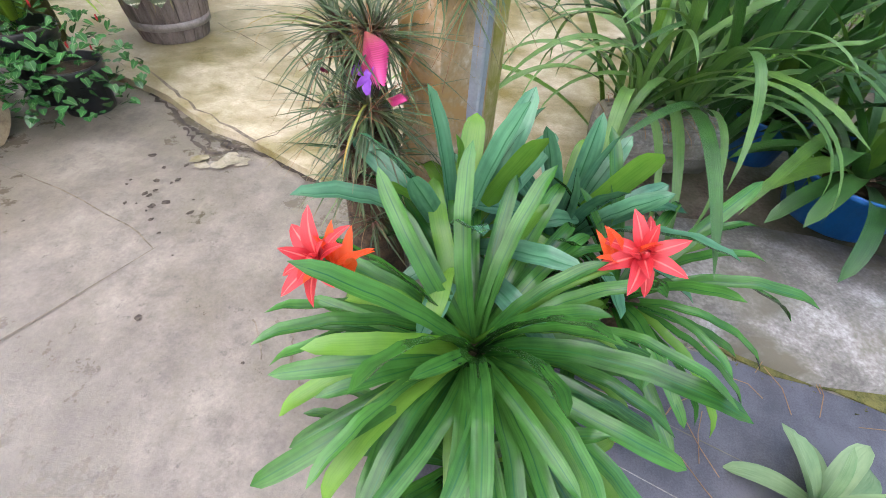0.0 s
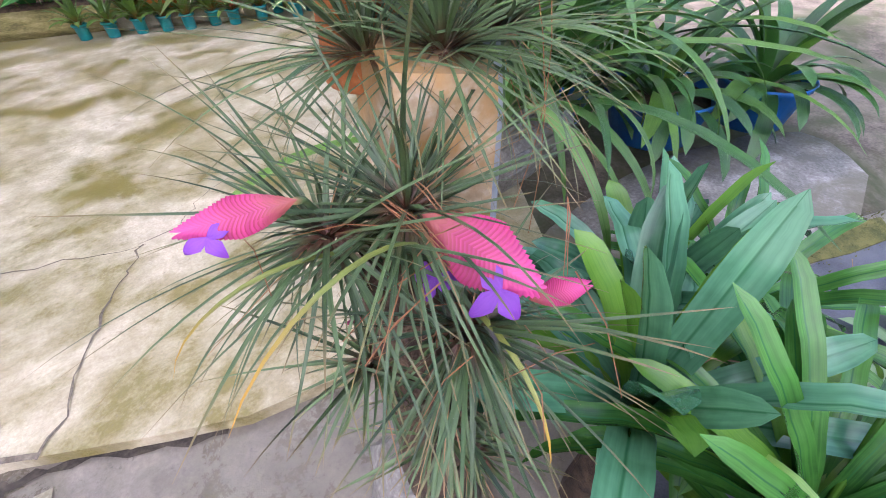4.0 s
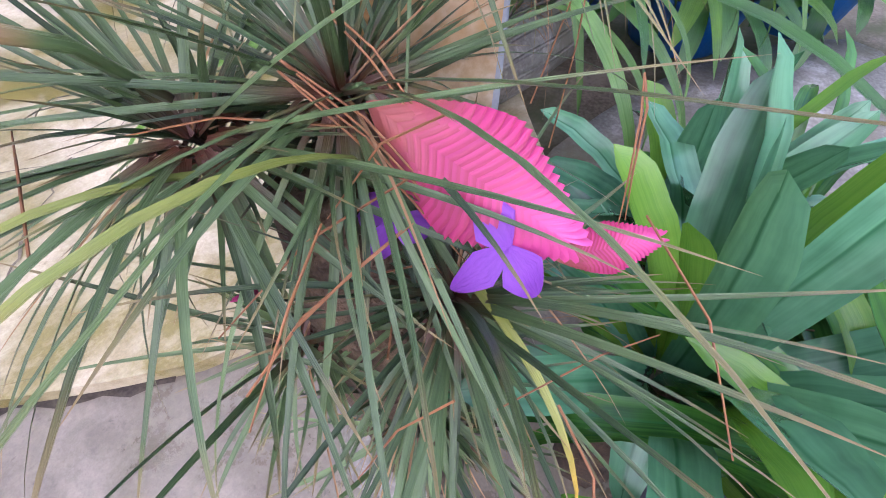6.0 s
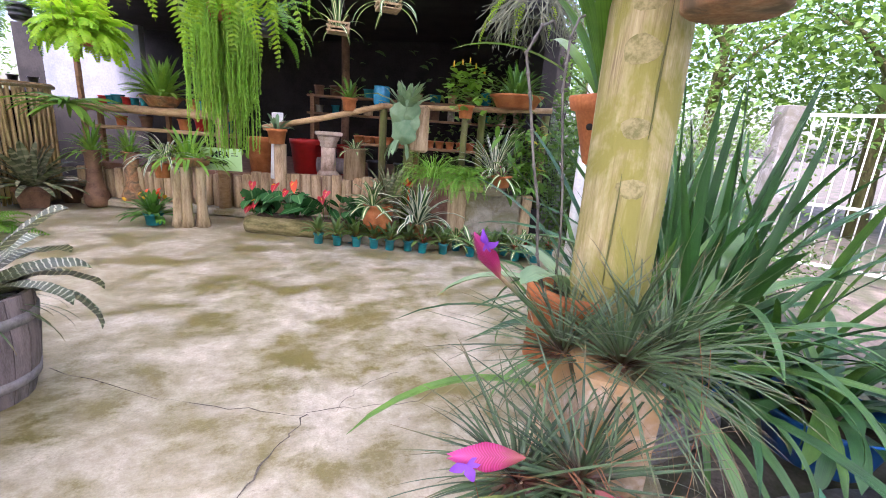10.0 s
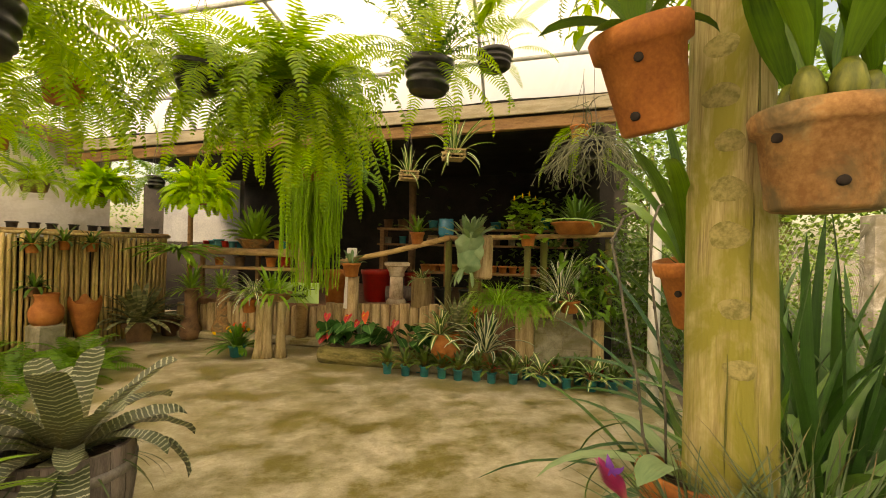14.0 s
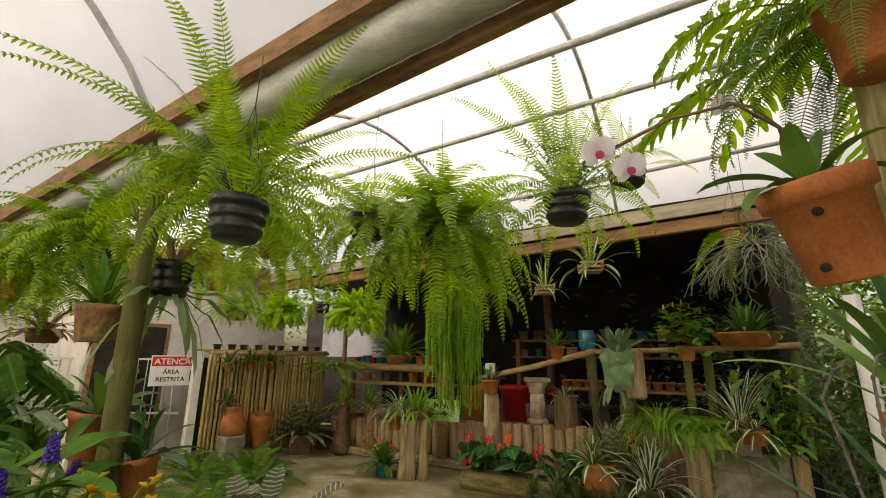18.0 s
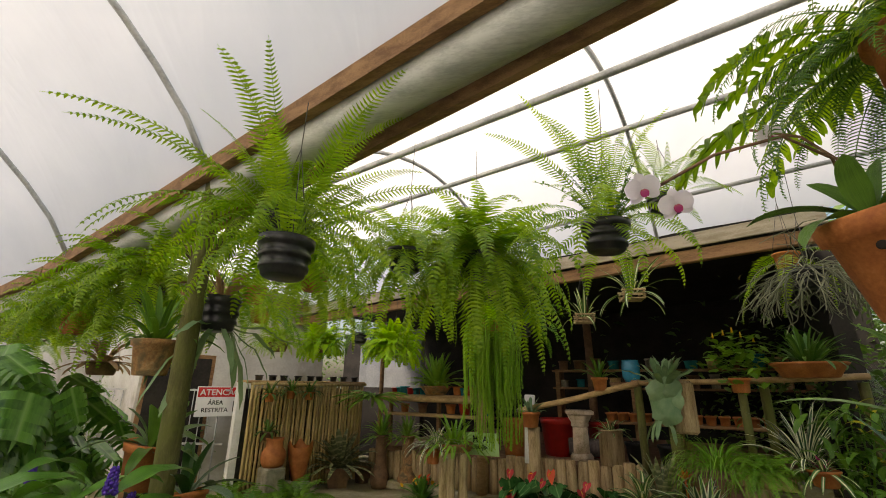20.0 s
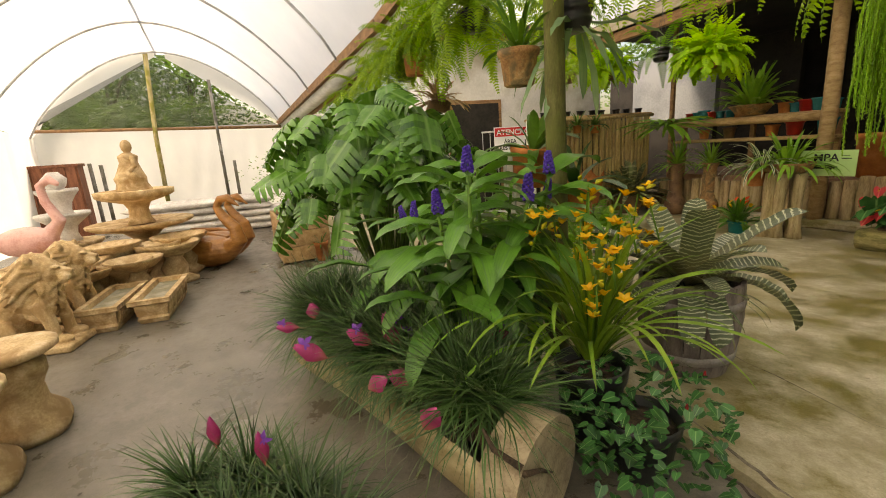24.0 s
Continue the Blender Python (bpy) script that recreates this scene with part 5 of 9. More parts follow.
for q in range(900):
    x = rk.uniform(0, 1.0)
    px, py = 1.45 + 0.85 * x + rk.gauss(0, 0.05), 1.0 - 0.25 * x + rk.gauss(0, 0.04)
    m.merge(blade(rk.uniform(0.008, 0.02), 0.006, rk.uniform(30, 90), 30, 2), turn(rk.uniform(0, 360), 0, 0, (px, py, -0.05)))
m.merge(slab([(1.36, 1.0), (1.55, 0.9), (1.75, 0.87), (1.95, 0.78), (2.2, 0.70), (2.3, 0.78), (2.05, 0.9), (1.85, 0.95), (1.65, 1.03), (1.45, 1.06)], -0.040, 0.006), Matrix())
tagged(solid("moss", m, MOSS, "strip of damp green moss along the rock", "moss", kind="stuff"))
m = Mesh(); m.tube([(1.05, 2.0, 0.165), (1.26, 2.02, 0.17), (1.56, 2.06, 0.165)], [0.165, 0.175, 0.165], 18)
for i in range(9):
    c, d = math.cos(radians(i * 22)), math.sin(radians(i * 22))
    m.tube([(1.045, 2.0 - 0.165 * c, 0.165 + 0.165 * d), (1.15, 2.01 - 0.171 * c, 0.168 + 0.171 * d + 0.003), (1.35, 2.026 - 0.173 * c, 0.169 + 0.173 * d), (1.565, 2.06 - 0.165 * c, 0.165 + 0.165 * d)], 0.008, 4)
log_pot = solid("palm_log", m, GREY_STONE, "weathered grey ribbed palm log holding orchid roots", "log", smooth=True)
m = Mesh()
for q in range(160):
    m.merge(blade(rk.uniform(0.08, 0.2), 0.004, rk.uniform(-50, 40), 60, 4), turn(rk.uniform(0, 360), 0, 0, (1.28 + rk.gauss(0, 0.12), 2.0 + rk.gauss(0, 0.06), 0.335)))
solid("root_mat", m, G_TILL_D, "tangle of dry brown orchid roots on the log", "roots", kind="stuff")
CYM = blades(1.2, 0.05, G_CYM, (82, 70, 58, 46), (110, 140, 150, 140), 18, foot=0.7, tip=0.5, fold=0.35, sharp=0.6)
rc = random.Random(44)
for x, y, n in ((1.15, 1.97, 19), (1.38, 1.99, 20), (1.27, 2.04, 10)):
    th = thing("cymbidium", "cymbidium orchid with long arching green strap leaves on a log", "orchid", pose(x, y, 0.335))
    ring_of(th, "leaf", CYM, n, rc, (0, 0, 0), 0.05, (0.6, 1.1))
    if x == 1.38:
        s = Mesh(); pts = [Vector((0.05, 0, 0.05)), Vector((0.18, 0.02, 0.22)), Vector((0.34, 0.02, 0.27))]
        s.tube(pts, 0.004, 6)
        for q in range(12):
            p = pts[1].lerp(pts[2], q / 11)
            s.tube([p, p + Vector((rc.uniform(-0.01, 0.02), rc.uniform(-0.02, 0.02), 0.015)), p + Vector((0.02, rc.uniform(-0.03, 0.03), 0.02))], [0.002, 0.009, 0.003], 6)
        part("bud_spike", s, G_GUZ_L, th, "spike of plump green buds")
SWORD = blades(1.5, 0.046, G_DARK, (89, 84, 78, 71, 62), (12, 22, 35, 55, 85), 12, foot=0.8, tip=0.5, fold=0.3)
SWORD2 = blades(1.25, 0.045, G_STRAP, (84, 74, 64, 50), (25, 45, 70, 90), 11, foot=0.8, tip=0.5, fold=0.3)
for x, y, n, me in ((1.42, 2.25, 22, SWORD), (1.62, 2.15, 24, SWORD), (1.95, 2.45, 20, SWORD), (1.2, 2.3, 7, SWORD2), (2.3, 2.2, 18, SWORD2), (1.8, 2.75, 20, SWORD), (2.15, 2.7, 18, SWORD)):
    th = thing("sword_plant", "tall plant with upright dark green sword-shaped leaves", "plant", pose(x, y, -0.02), group="sword plants")
    ring_of(th, "leaf", me, n, rc, (0, 0, 0), 0.06, (0.85, 1.25))
CLIV = blades(0.5, 0.06, G_DARK, (78, 55, 35, 15), (45, 75, 85, 80), 10, foot=0.7, tip=0.7)
CLIV2 = blades(0.55, 0.085, G_STRAP, (72, 50, 30), (40, 60, 80), 9, foot=0.35, tip=0.45)
for x, y, r in ((2.18, 1.83, 0.29), (2.72, 1.55, 0.24), (1.95, 2.3, 0.2)):
    th = thing("clivia_pot", "dark green strap-leaved plant in a wide blue plastic basin", "potted plant", pose(x, y, -0.02), group="blue basins")
    pot(th, r, r * 0.72, 0.26, BLUE_PLASTIC, 0.12)
    ring_of(th, "leaf", CLIV, 34, rc, (0, 0, 0.23), 0.1, (0.8, 1.25))
    ring_of(th, "leaf", CLIV2, 7, rc, (0, 0, 0.23), 0.08, (0.8, 1.1))
th = thing("silver_bromeliad", "pale silvery green bromeliad rosette at the edge of the sheet", "bromeliad", pose(1.50, 0.48, -0.04))
ring_of(th, "leaf", blades(0.24, 0.06, G_STAG, (70, 45, 25), (30, 60, 60), 8, foot=0.7, tip=0.55), 16, rc, (0, 0, 0.02), 0.03)

# ---- courtyard: fence, log wall and what stands along it ----
rq = random.Random(60)


def line(a, b, t):
    return Vector(a).lerp(Vector(b), t)


fence = thing("bamboo_fence", "tall fence of upright split bamboo canes with a rail", "fence")
FA, FB = Vector((-4.9, 7.2, 0)), Vector((-3.72, 8.98, 0))
fdir = (FB - FA).normalized()
fang = math.degrees(math.atan2(fdir.y, fdir.x))
CANES = []
for k in range(5):
    m = Mesh(); pts, rad = [], []
    for i in range(7):
        z = 1.64 * i / 6
        pts.append((rq.uniform(-0.004, 0.004), 0, z)); rad.append(0.0235 + rq.uniform(-0.002, 0.002))
    m.tube(pts, rad, 7)
    for i in range(4):
        z = 0.3 + 0.37 * i + 0.05 * k
        m.tube([(0, 0, z - 0.006), (0, 0, z), (0, 0, z + 0.006)], [0.0235, 0.027, 0.0235], 7, False)
    CANES.append(m.data("cane", BAMBOO))
nc = 34
for k in range(nc):
    p = line(FA, FB, k / (nc - 1))
    part("cane", CANES[(k + 2) % 5], parent=fence, m=Matrix.Translation(p + fdir * 0.033 + Vector((-fdir.y * 0.06, fdir.x * 0.06, rq.uniform(-0.05, 0.0)))) @ turn(rq.uniform(0, 360), 0, rq.uniform(-1, 1)))
    part("cane", CANES[k % 5], parent=fence, m=Matrix.Translation(p + Vector((0, 0, rq.uniform(-0.04, 0.02) + 0.02))) @ turn(rq.uniform(0, 360), 0, rq.uniform(-1, 1)))
# added near-black board: shade seen between the canes, as colour
m = Mesh(); m.box((-0.05, 0.09, 0.02), (2.2, 0.12, 1.58)); part("backing", m, DEEP_SHADE, fence, "near-black board added for the shade behind the canes", Matrix.Translation(FA) @ turn(fang), False)
for z, h in ((1.56, 0.05),):
    m = Mesh(); m.tube([FA + Vector((-0.05, 0, z)), line(FA, FB, 0.5) + Vector((0, 0, z - 0.015)), FB + Vector((0.05, 0, z))], 0.026, 8)
    part("rail", m, BAMBOO, fence, m=Matrix.Translation((fdir.y * 0.045, -fdir.x * 0.045, 0.1)))
m = Mesh(); m.box((-0.06, -0.06, 0), (0.06, 0.06, 1.68), 0.006)
solid("white_post", m, WHITE_PAINT, "white painted square post beside the bamboo fence", "post", Matrix.Translation(FA + Vector((-0.16, -0.06, 0))) @ turn(fang))
m = Mesh(); m.box((-0.1, -0.02, 1.665), (2.2, 0.42, 1.71), 0.01)
shelf = solid("fence_shelf", m, PLANK, "wooden shelf board behind the bamboo fence", "shelf", Matrix.Translation(FA) @ turn(fang))
for k in range(9):
    m = pot_mesh(0.075, 0.055, 0.09, 0.2, n=12)
    solid("bonsai_pot", m, BLACK_PLASTIC, "small dark empty pot on the fence shelf", "pot", Matrix.Translation(FA + fdir * (0.15 + 0.25 * k) + Vector((-fdir.y * rq.uniform(0.2, 0.35), fdir.x * 0.28, 1.71))), group="dark pots on the shelf", smooth=True)
# pots hooked on the fence
SMALL = blades(0.2, 0.028, G_STRAP, (75, 50, 25, 5), (30, 60, 80, 60), 7, foot=0.6, tip=0.5)


def potted(name, loc, r, h, material, label, leaf=SMALL, n=14, seed=1, scale=(0.7, 1.1), rim=0.2, foot=0.7, cat="potted plant", group="", leafname="leaf"):
    th = thing(name, label, cat, Matrix.Translation(loc), group)
    pot(th, r, r * foot, h, material, rim)
    ring_of(th, leafname, leaf, n, random.Random(seed), (0, 0, h * 0.9), r * 0.4, scale)
    return th


for t, z, r in ((0.12, 1.38, 0.09), (0.29, 1.42, 0.08), (0.45, 1.40, 0.09), (0.14, 0.80, 0.11)):
    p = line(FA, FB, t) + Vector((fdir.y * 0.11, -fdir.x * 0.11, z))
    potted("fence_pot", p, r, 0.13, BROWN_CLAY if z < 1 else TERRA, "small clay pot with leafy orchid hooked on the bamboo fence", n=26, scale=(1.0, 1.6), seed=int(t * 90), group="pots on the fence")
# clay vases before the fence
th = Mesh(); th.lathe([(0.14, 0), (0.175, 0.05), (0.19, 0.14), (0.18, 0.22), (0.13, 0.29), (0.125, 0.36), (0.135, 0.39), (0.14, 0.42), (0.115, 0.42), (0.105, 0.34)], 24)
solid("clay_vase", th, TERRA, "shouldered tan terracotta vase before the bamboo fence", "vase", pose(-4.51, 7.4, 0.42), smooth=True)
m = Mesh(); m.box((-0.16, -0.16, 0), (0.16, 0.16, 0.42), 0.02); solid("vase_block", m, BLOCK, "low cement block under a clay vase", "block", pose(-4.51, 7.4, 0, 0, 0, fang))
th = Mesh()
seg = 28
prof = [(0.10, 0), (0.12, 0.1), (0.16, 0.3), (0.19, 0.42), (0.20, 0.5)]
for i, (r, z) in enumerate(prof):
    for j in range(seg):
        a = 2 * math.pi * j / seg
        zz = z + (0.11 * max(0, math.cos(3 * a)) ** 2 if i == 4 else 0)
        th.v.append((r * math.cos(a), r * math.sin(a), zz)); th.uv.append((0.5, 0.5))
th.f += [(i * seg + j, i * seg + (j + 1) % seg, (i + 1) * seg + (j + 1) % seg, (i + 1) * seg + j) for i in range(4) for j in range(seg)] + [tuple(reversed(range(seg)))]
m = Mesh(); m.box((-0.16, -0.16, 0), (0.16, 0.16, 0.18), 0.02); solid("vase_block", m, BLOCK, "low cement block under the tulip vase", "block", pose(-4.24, 7.74, 0, 0, 0, fang))
solid("tulip_vase", th, TERRA, "bright orange tulip-shaped clay vase before the bamboo fence", "vase", pose(-4.24, 7.74, 0.18), smooth=True)
# mottled bromeliad in a square planter
sq = thing("planter_bromeliad", "mottled grey-green bromeliad in a dark square planter", "potted plant", pose(-3.79, 8.33, 0) @ turn(20))
m = Mesh()
m.add([(sx * a, sy * a, z) for a, z in ((0.15, 0), (0.19, 0.24), (0.215, 0.245), (0.22, 0.31), (0.19, 0.31), (0.17, 0.25)) for sx, sy in ((-1, -1), (1, -1), (1, 1), (-1, 1))],
      [(i * 4 + j, i * 4 + (j + 1) % 4, (i + 1) * 4 + (j + 1) % 4, (i + 1) * 4 + j) for i in range(5) for j in range(4)] + [(3, 2, 1, 0), (20, 21, 22, 23)])
part("planter", m, BROWN_CLAY, sq, smooth=False)
ring_of(sq, "leaf", blades(0.72, 0.085, G_BIRD, (82, 66, 48, 30, 18), (25, 45, 55, 55, 50), 9, foot=0.8, tip=0.5, fold=0.35), 70, rq, (0, 0, 0.28), 0.07, (0.7, 1.1))
pl2 = thing("round_pot", "dark round clay pot beside the square planter", "pot", pose(-3.5, 8.75, 0)); pot(pl2, 0.18, 0.13, 0.3, BROWN_CLAY)
# half-log wall: each log on its own
wall = thing("log_wall", "low retaining wall of upright half logs", "wall", kind="structure")
LOGS = []
for k in range(6):
    m = Mesh(); h = 0.56
    m.tube([(0, 0, 0), (0.004, 0, h * 0.5), (0, 0, h), (0, 0, h + 0.012)], [0.078, 0.074 + 0.004 * (k % 3), 0.072, 0.06], 12)
    LOGS.append(m.data("log", LOG_WOOD))
u = -6.4
while u < -1.35:
    part("log", LOGS[rq.randrange(6)], parent=wall, m=Matrix.Translation(at(u, 6.88 + rq.uniform(-0.015, 0.015), 0.10 + 0.035 * (u + 3))) @ turn(rq.uniform(0, 360), 0, rq.uniform(-1.5, 1.5), s=rq.uniform(0.93, 1.05)))
    u += 0.152
# tall clay pillars with small bromeliads
for p, s, nm in (((-3.08, 8.42), 1.0, 0), ((-2.60, 8.42), 0.94, 1)):
    th = thing("pillar_vase", "tall slender clay pillar vase with a spiky plant", "vase", pose(p[0], p[1], 0), group="pillar vases")
    m = Mesh(); m.lathe([(0.13, 0), (0.16, 0.06), (0.165, 0.17), (0.13, 0.27), (0.115, 0.30), (0.118, 0.31), (0.105, 0.34), (0.10, 0.5), (0.098, 0.74), (0.11, 0.78), (0.125, 0.80), (0.12, 0.83), (0.09, 0.83), (0.08, 0.78)], 20)
    part("vase", m, TERRA_OLD if nm else BROWN_CLAY, th)
    ring_of(th, "leaf", blades(0.4, 0.036, G_GRASS, (82, 62, 44, 26, 8), (25, 50, 60, 70, 60), 8, foot=0.6, tip=0.5), 44, rq, (0, 0, 0.8), 0.04)
# log table with its planter
LOG_SPLIT = surface("peeled_log", [(0.25, (0.22, 0.15, 0.07)), (0.5, (0.45, 0.34, 0.18)), (0.75, (0.60, 0.49, 0.29))], 5, 45, 0.8, (4, 4, 0.5), 0.7, 0.01)
tb = thing("log_table", "rustic plant table on upright weathered split logs", "table", Matrix.Translation(at(-4.12, 6.0)))
for k, (x, y) in enumerate(((-0.15, -0.08), (-0.05, -0.1), (0.13, -0.09), (0.1, 0.1), (-0.1, 0.1))):
    m = Mesh(); m.tube([(0, 0, 0), (0.005, 0.004, 0.15), (-0.006, 0, 0.45), (0, 0, 0.78)], [0.095, 0.066, 0.058, 0.072], 9)
    part("log_leg", m, LOG_SPLIT, tb, m=pose(x, y, 0, rq.uniform(-2, 2), rq.uniform(-2, 2), rq.uniform(0, 360)))
m = Mesh(); m.lathe([(0.18, 0.78), (0.23, 0.8), (0.26, 0.87), (0.27, 0.9), (0.245, 0.9), (0.23, 0.86), (0.05, 0.85)], 22)
part("planter", m, TERRA_OLD, tb, "shallow mossy clay bowl")
ring_of(tb, "leaf", blades(0.42, 0.042, G_GRASS, (82, 62, 40, 15, 0), (40, 70, 90, 80, 60), 9, foot=0.6, tip=0.4), 80, rq, (0, 0, 0.87), 0.2, (0.7, 1.15))
ring_of(tb, "leaf", blades(0.5, 0.03, G_STRIPE, (75, 55, 35, 20), (90, 100, 100, 90), 10, foot=0.6, tip=0.4), 44, rq, (-0.24, -0.04, 0.84), 0.1, (0.7, 1.1))
m = pot_mesh(0.11, 0.08, 0.18); part("pot", m, TERRA, tb, m=pose(-0.3, -0.02, 0.62))
# sign board on the log wall
sg = thing("arrow_sign", "lime green board sign with black letters and an arrow", "sign", Matrix.Translation(at(-3.86, 6.30, 0.72)) @ turn(ALONG + 8))
m = Mesh(); m.box((-0.27, -0.006, 0), (0.27, 0.006, 0.30), 0.002); part("board", m, SIGN_GREEN, sg, smooth=False)


def lettering(text, size, material, parent, m, label=""):
    cu = bpy.data.curves.new("lettering", "FONT")
    cu.body, cu.size, cu.align_x, cu.extrude, cu.offset = text, size, "CENTER", 0.0008, size * 0.018
    cu.materials.append(material)
    ob = new("lettering", cu)
    ob.parent = parent
    ob.matrix_basis = m @ Matrix.Rotation(radians(90), 4, "X")
    return tagged(ob, label)


lettering("MPA", 0.12, INK, sg, Matrix.Translation((-0.01, -0.0075, 0.175)), "black printed letters")
m = Mesh(); m.add([(-0.2, -0.008, 0.085), (0.02, -0.008, 0.085), (0.02, -0.008, 0.06), (0.11, -0.008, 0.105), (0.02, -0.008, 0.15), (0.02, -0.008, 0.125), (-0.2, -0.008, 0.125)], [(0, 1, 5, 6), (2, 3, 4)])
part("arrow", m, INK, sg, "black printed arrow")
m = Mesh(); m.box((0.13, -0.0078, 0.2), (0.22, -0.007, 0.21)); m.box((0.13, -0.0078, 0.235), (0.2, -0.007, 0.24)); part("print_bar", m, INK, sg, smooth=False)
# kalanchoe and small plants before the table
th = thing("flowering_plant", "leafy plant with orange and yellow flowers in a dark pot", "potted plant", Matrix.Translation(at(-4.55, 5.85)))
pot(th, 0.12, 0.09, 0.16, TEAL_PLASTIC)
ring_of(th, "leaf", blades(0.34, 0.05, G_GINGER, (82, 64, 44, 20), (30, 60, 70, 60), 7, foot=0.5, tip=0.5), 70, rq, (0, 0, 0.12), 0.08)
for k in range(10):
    part("flower", petal_mesh(0.07, 0.05).data("flower", ORANGE_BRACT if k % 3 else YELLOW), parent=th, label="small orange flower", m=turn(rq.uniform(0, 360), 40, 0, (rq.gauss(0, 0.1), rq.gauss(0, 0.1), rq.uniform(0.3, 0.45))))
# carved log planter with anthuriums
lp = thing("log_trough", "mossy hollowed log trough of red anthuriums", "planter", Matrix.Translation(at(-2.35, 5.95)) @ turn(ALONG))
m = Mesh(); m.tube([(-1.0, 0, 0.09), (-0.9, 0, 0.1), (0, 0.0, 0.1), (0.95, 0, 0.1)], [0.11, 0.14, 0.14, 0.13], 14); part("log", m, surface("mossy_log", [(0.3, (0.10, 0.09, 0.03)), (0.5, (0.22, 0.19, 0.07)), (0.75, (0.36, 0.30, 0.15))], 6, 60, 0.95, (0.6, 3, 3), 0.7, 0.01), lp)
m = Mesh(); m.box((-0.85, -0.07, 0.18), (0.9, 0.12, 0.245), 0.02); part("soil", m, SOIL, lp)


def heart_leaf(s, material, name="leaf"):
    m = Mesh()
    pts = [(0, 0), (0.32, -0.22), (0.5, 0.05), (0.46, 0.35), (0.25, 0.75), (0, 1.05), (-0.25, 0.75), (-0.46, 0.35), (-0.5, 0.05), (-0.32, -0.22)]
    m.add([(0, 0.35 * s, -0.03 * s)] + [(x * s, y * s, -0.12 * s * y * y + 0.06 * s * abs(x)) for x, y in pts], [(0, i + 1, (i + 1) % 10 + 1) for i in range(10)], [(0.5, 0.4)] + [(0.5 + x, 0.5 * y + 0.25) for x, y in pts])
    return m.data(name, material)


G_ANTH = leaf_mat("anthurium_leaf", (0.008, 0.055, 0.016), (0.075, 0.25, 0.07), 0.24, 0.15, 8, rib=((0.16, 0.34, 0.12), 0.012))
HL = [heart_leaf(s, G_ANTH) for s in (0.18, 0.23, 0.27)]
SP = [heart_leaf(s, mt, "spathe") for s, mt in ((0.17, RED_BRACT), (0.19, CORAL))]
SPX = Mesh(); SPX.tube([(0, 0.02, 0.01), (0, 0.05, 0.04), (0, 0.08, 0.06)], [0.008, 0.008, 0.004], 6); SPX = SPX.data("spadix", YELLOW)
for k in range(84):
    x, y = rq.uniform(-0.95, 0.6), rq.gauss(0, 0.1)
    z = 0.24 + rq.uniform(0.05, 0.26)
    part("leaf", HL[k % 3], parent=lp, m=turn(rq.uniform(0, 360), rq.uniform(-60, -5), rq.uniform(-20, 20), (x, y + 0.02, z + 0.05), rq.uniform(0.7, 1.05)))
for k, (x, z) in enumerate(((-0.95, 0.5), (-0.8, 0.42), (-0.55, 0.62), (-0.42, 0.55), (-0.32, 0.66), (0.1, 0.58), (0.02, 0.5), (-0.85, 0.62), (-0.9, 0.33))):
    sp = part("spathe", SP[(k == 4) + 0], parent=lp, label="glossy red anthurium flower", m=turn(rq.uniform(140, 220), rq.uniform(-75, -35), rq.uniform(-25, 25), (x, -0.12, z + 0.04), rq.uniform(0.55, 0.9)))
    part("spadix", SPX, parent=sp, label="yellow flower spike")
    m = Mesh(); m.tube([(x * 0.8, 0, 0.22), (x, -0.02, z * 0.7), (x, -0.05, z)], 0.004, 5); part("stalk", m, G_SHRUB, lp)
# little bromeliads in teal pots, a row on the floor
TB = blades(0.24, 0.042, leaf_mat("small_bromeliad_leaf", (0.02, 0.06, 0.015), (0.17, 0.28, 0.05), 0.35, 0.2, 12, foot=((0.22, 0.07, 0.02), 0.35)), (82, 64, 48, 34), (30, 55, 70, 75), 6, foot=0.8, tip=0.5)
proto = thing("teal_pot_bromeliad", "small dark green bromeliad in a teal plastic pot", "potted plant", Matrix.Translation(at(-2.29, 5.63)), "teal pots in a row")
pot(proto, 0.066, 0.05, 0.13, TEAL_PLASTIC, 0.15)
ring_of(proto, "leaf", TB, 20, random.Random(5), (0, 0, 0.12), 0.015)
proto_r = thing("teal_pot_bromeliad", "small bromeliad with a red heart in a teal plastic pot", "potted plant", Matrix.Translation(at(-1.0, 5.6)), "teal pots in a row")
pot(proto_r, 0.066, 0.05, 0.13, TEAL_PLASTIC, 0.15)
ring_of(proto_r, "leaf", TB, 16, random.Random(6), (0, 0, 0.12), 0.015)
ring_of(proto_r, "bract", [petal_mesh(0.13, 0.03, e, 40).data("bract", RED_BRACT) for e in (75, 50, 30)], 11, random.Random(7), (0, 0, 0.15), 0.01)
STR_R = blades(0.31, 0.044, G_VARIEG, (70, 48, 32, 18), (50, 70, 70, 60), 7, foot=0.8, tip=0.5)
proto_s = thing("teal_pot_bromeliad", "small cream-striped bromeliad with a red heart in a teal pot", "potted plant", Matrix.Translation(at(-0.42, 5.62)), "teal pots in a row")
pot(proto_s, 0.066, 0.05, 0.13, TEAL_PLASTIC, 0.15)
ring_of(proto_s, "leaf", STR_R, 20, random.Random(8), (0, 0, 0.12), 0.015)
ring_of(proto_s, "bract", [petal_mesh(0.11, 0.03, e, 40).data("bract", RED_BRACT) for e in (75, 50, 30)], 12, random.Random(9), (0, 0, 0.12), 0.01)
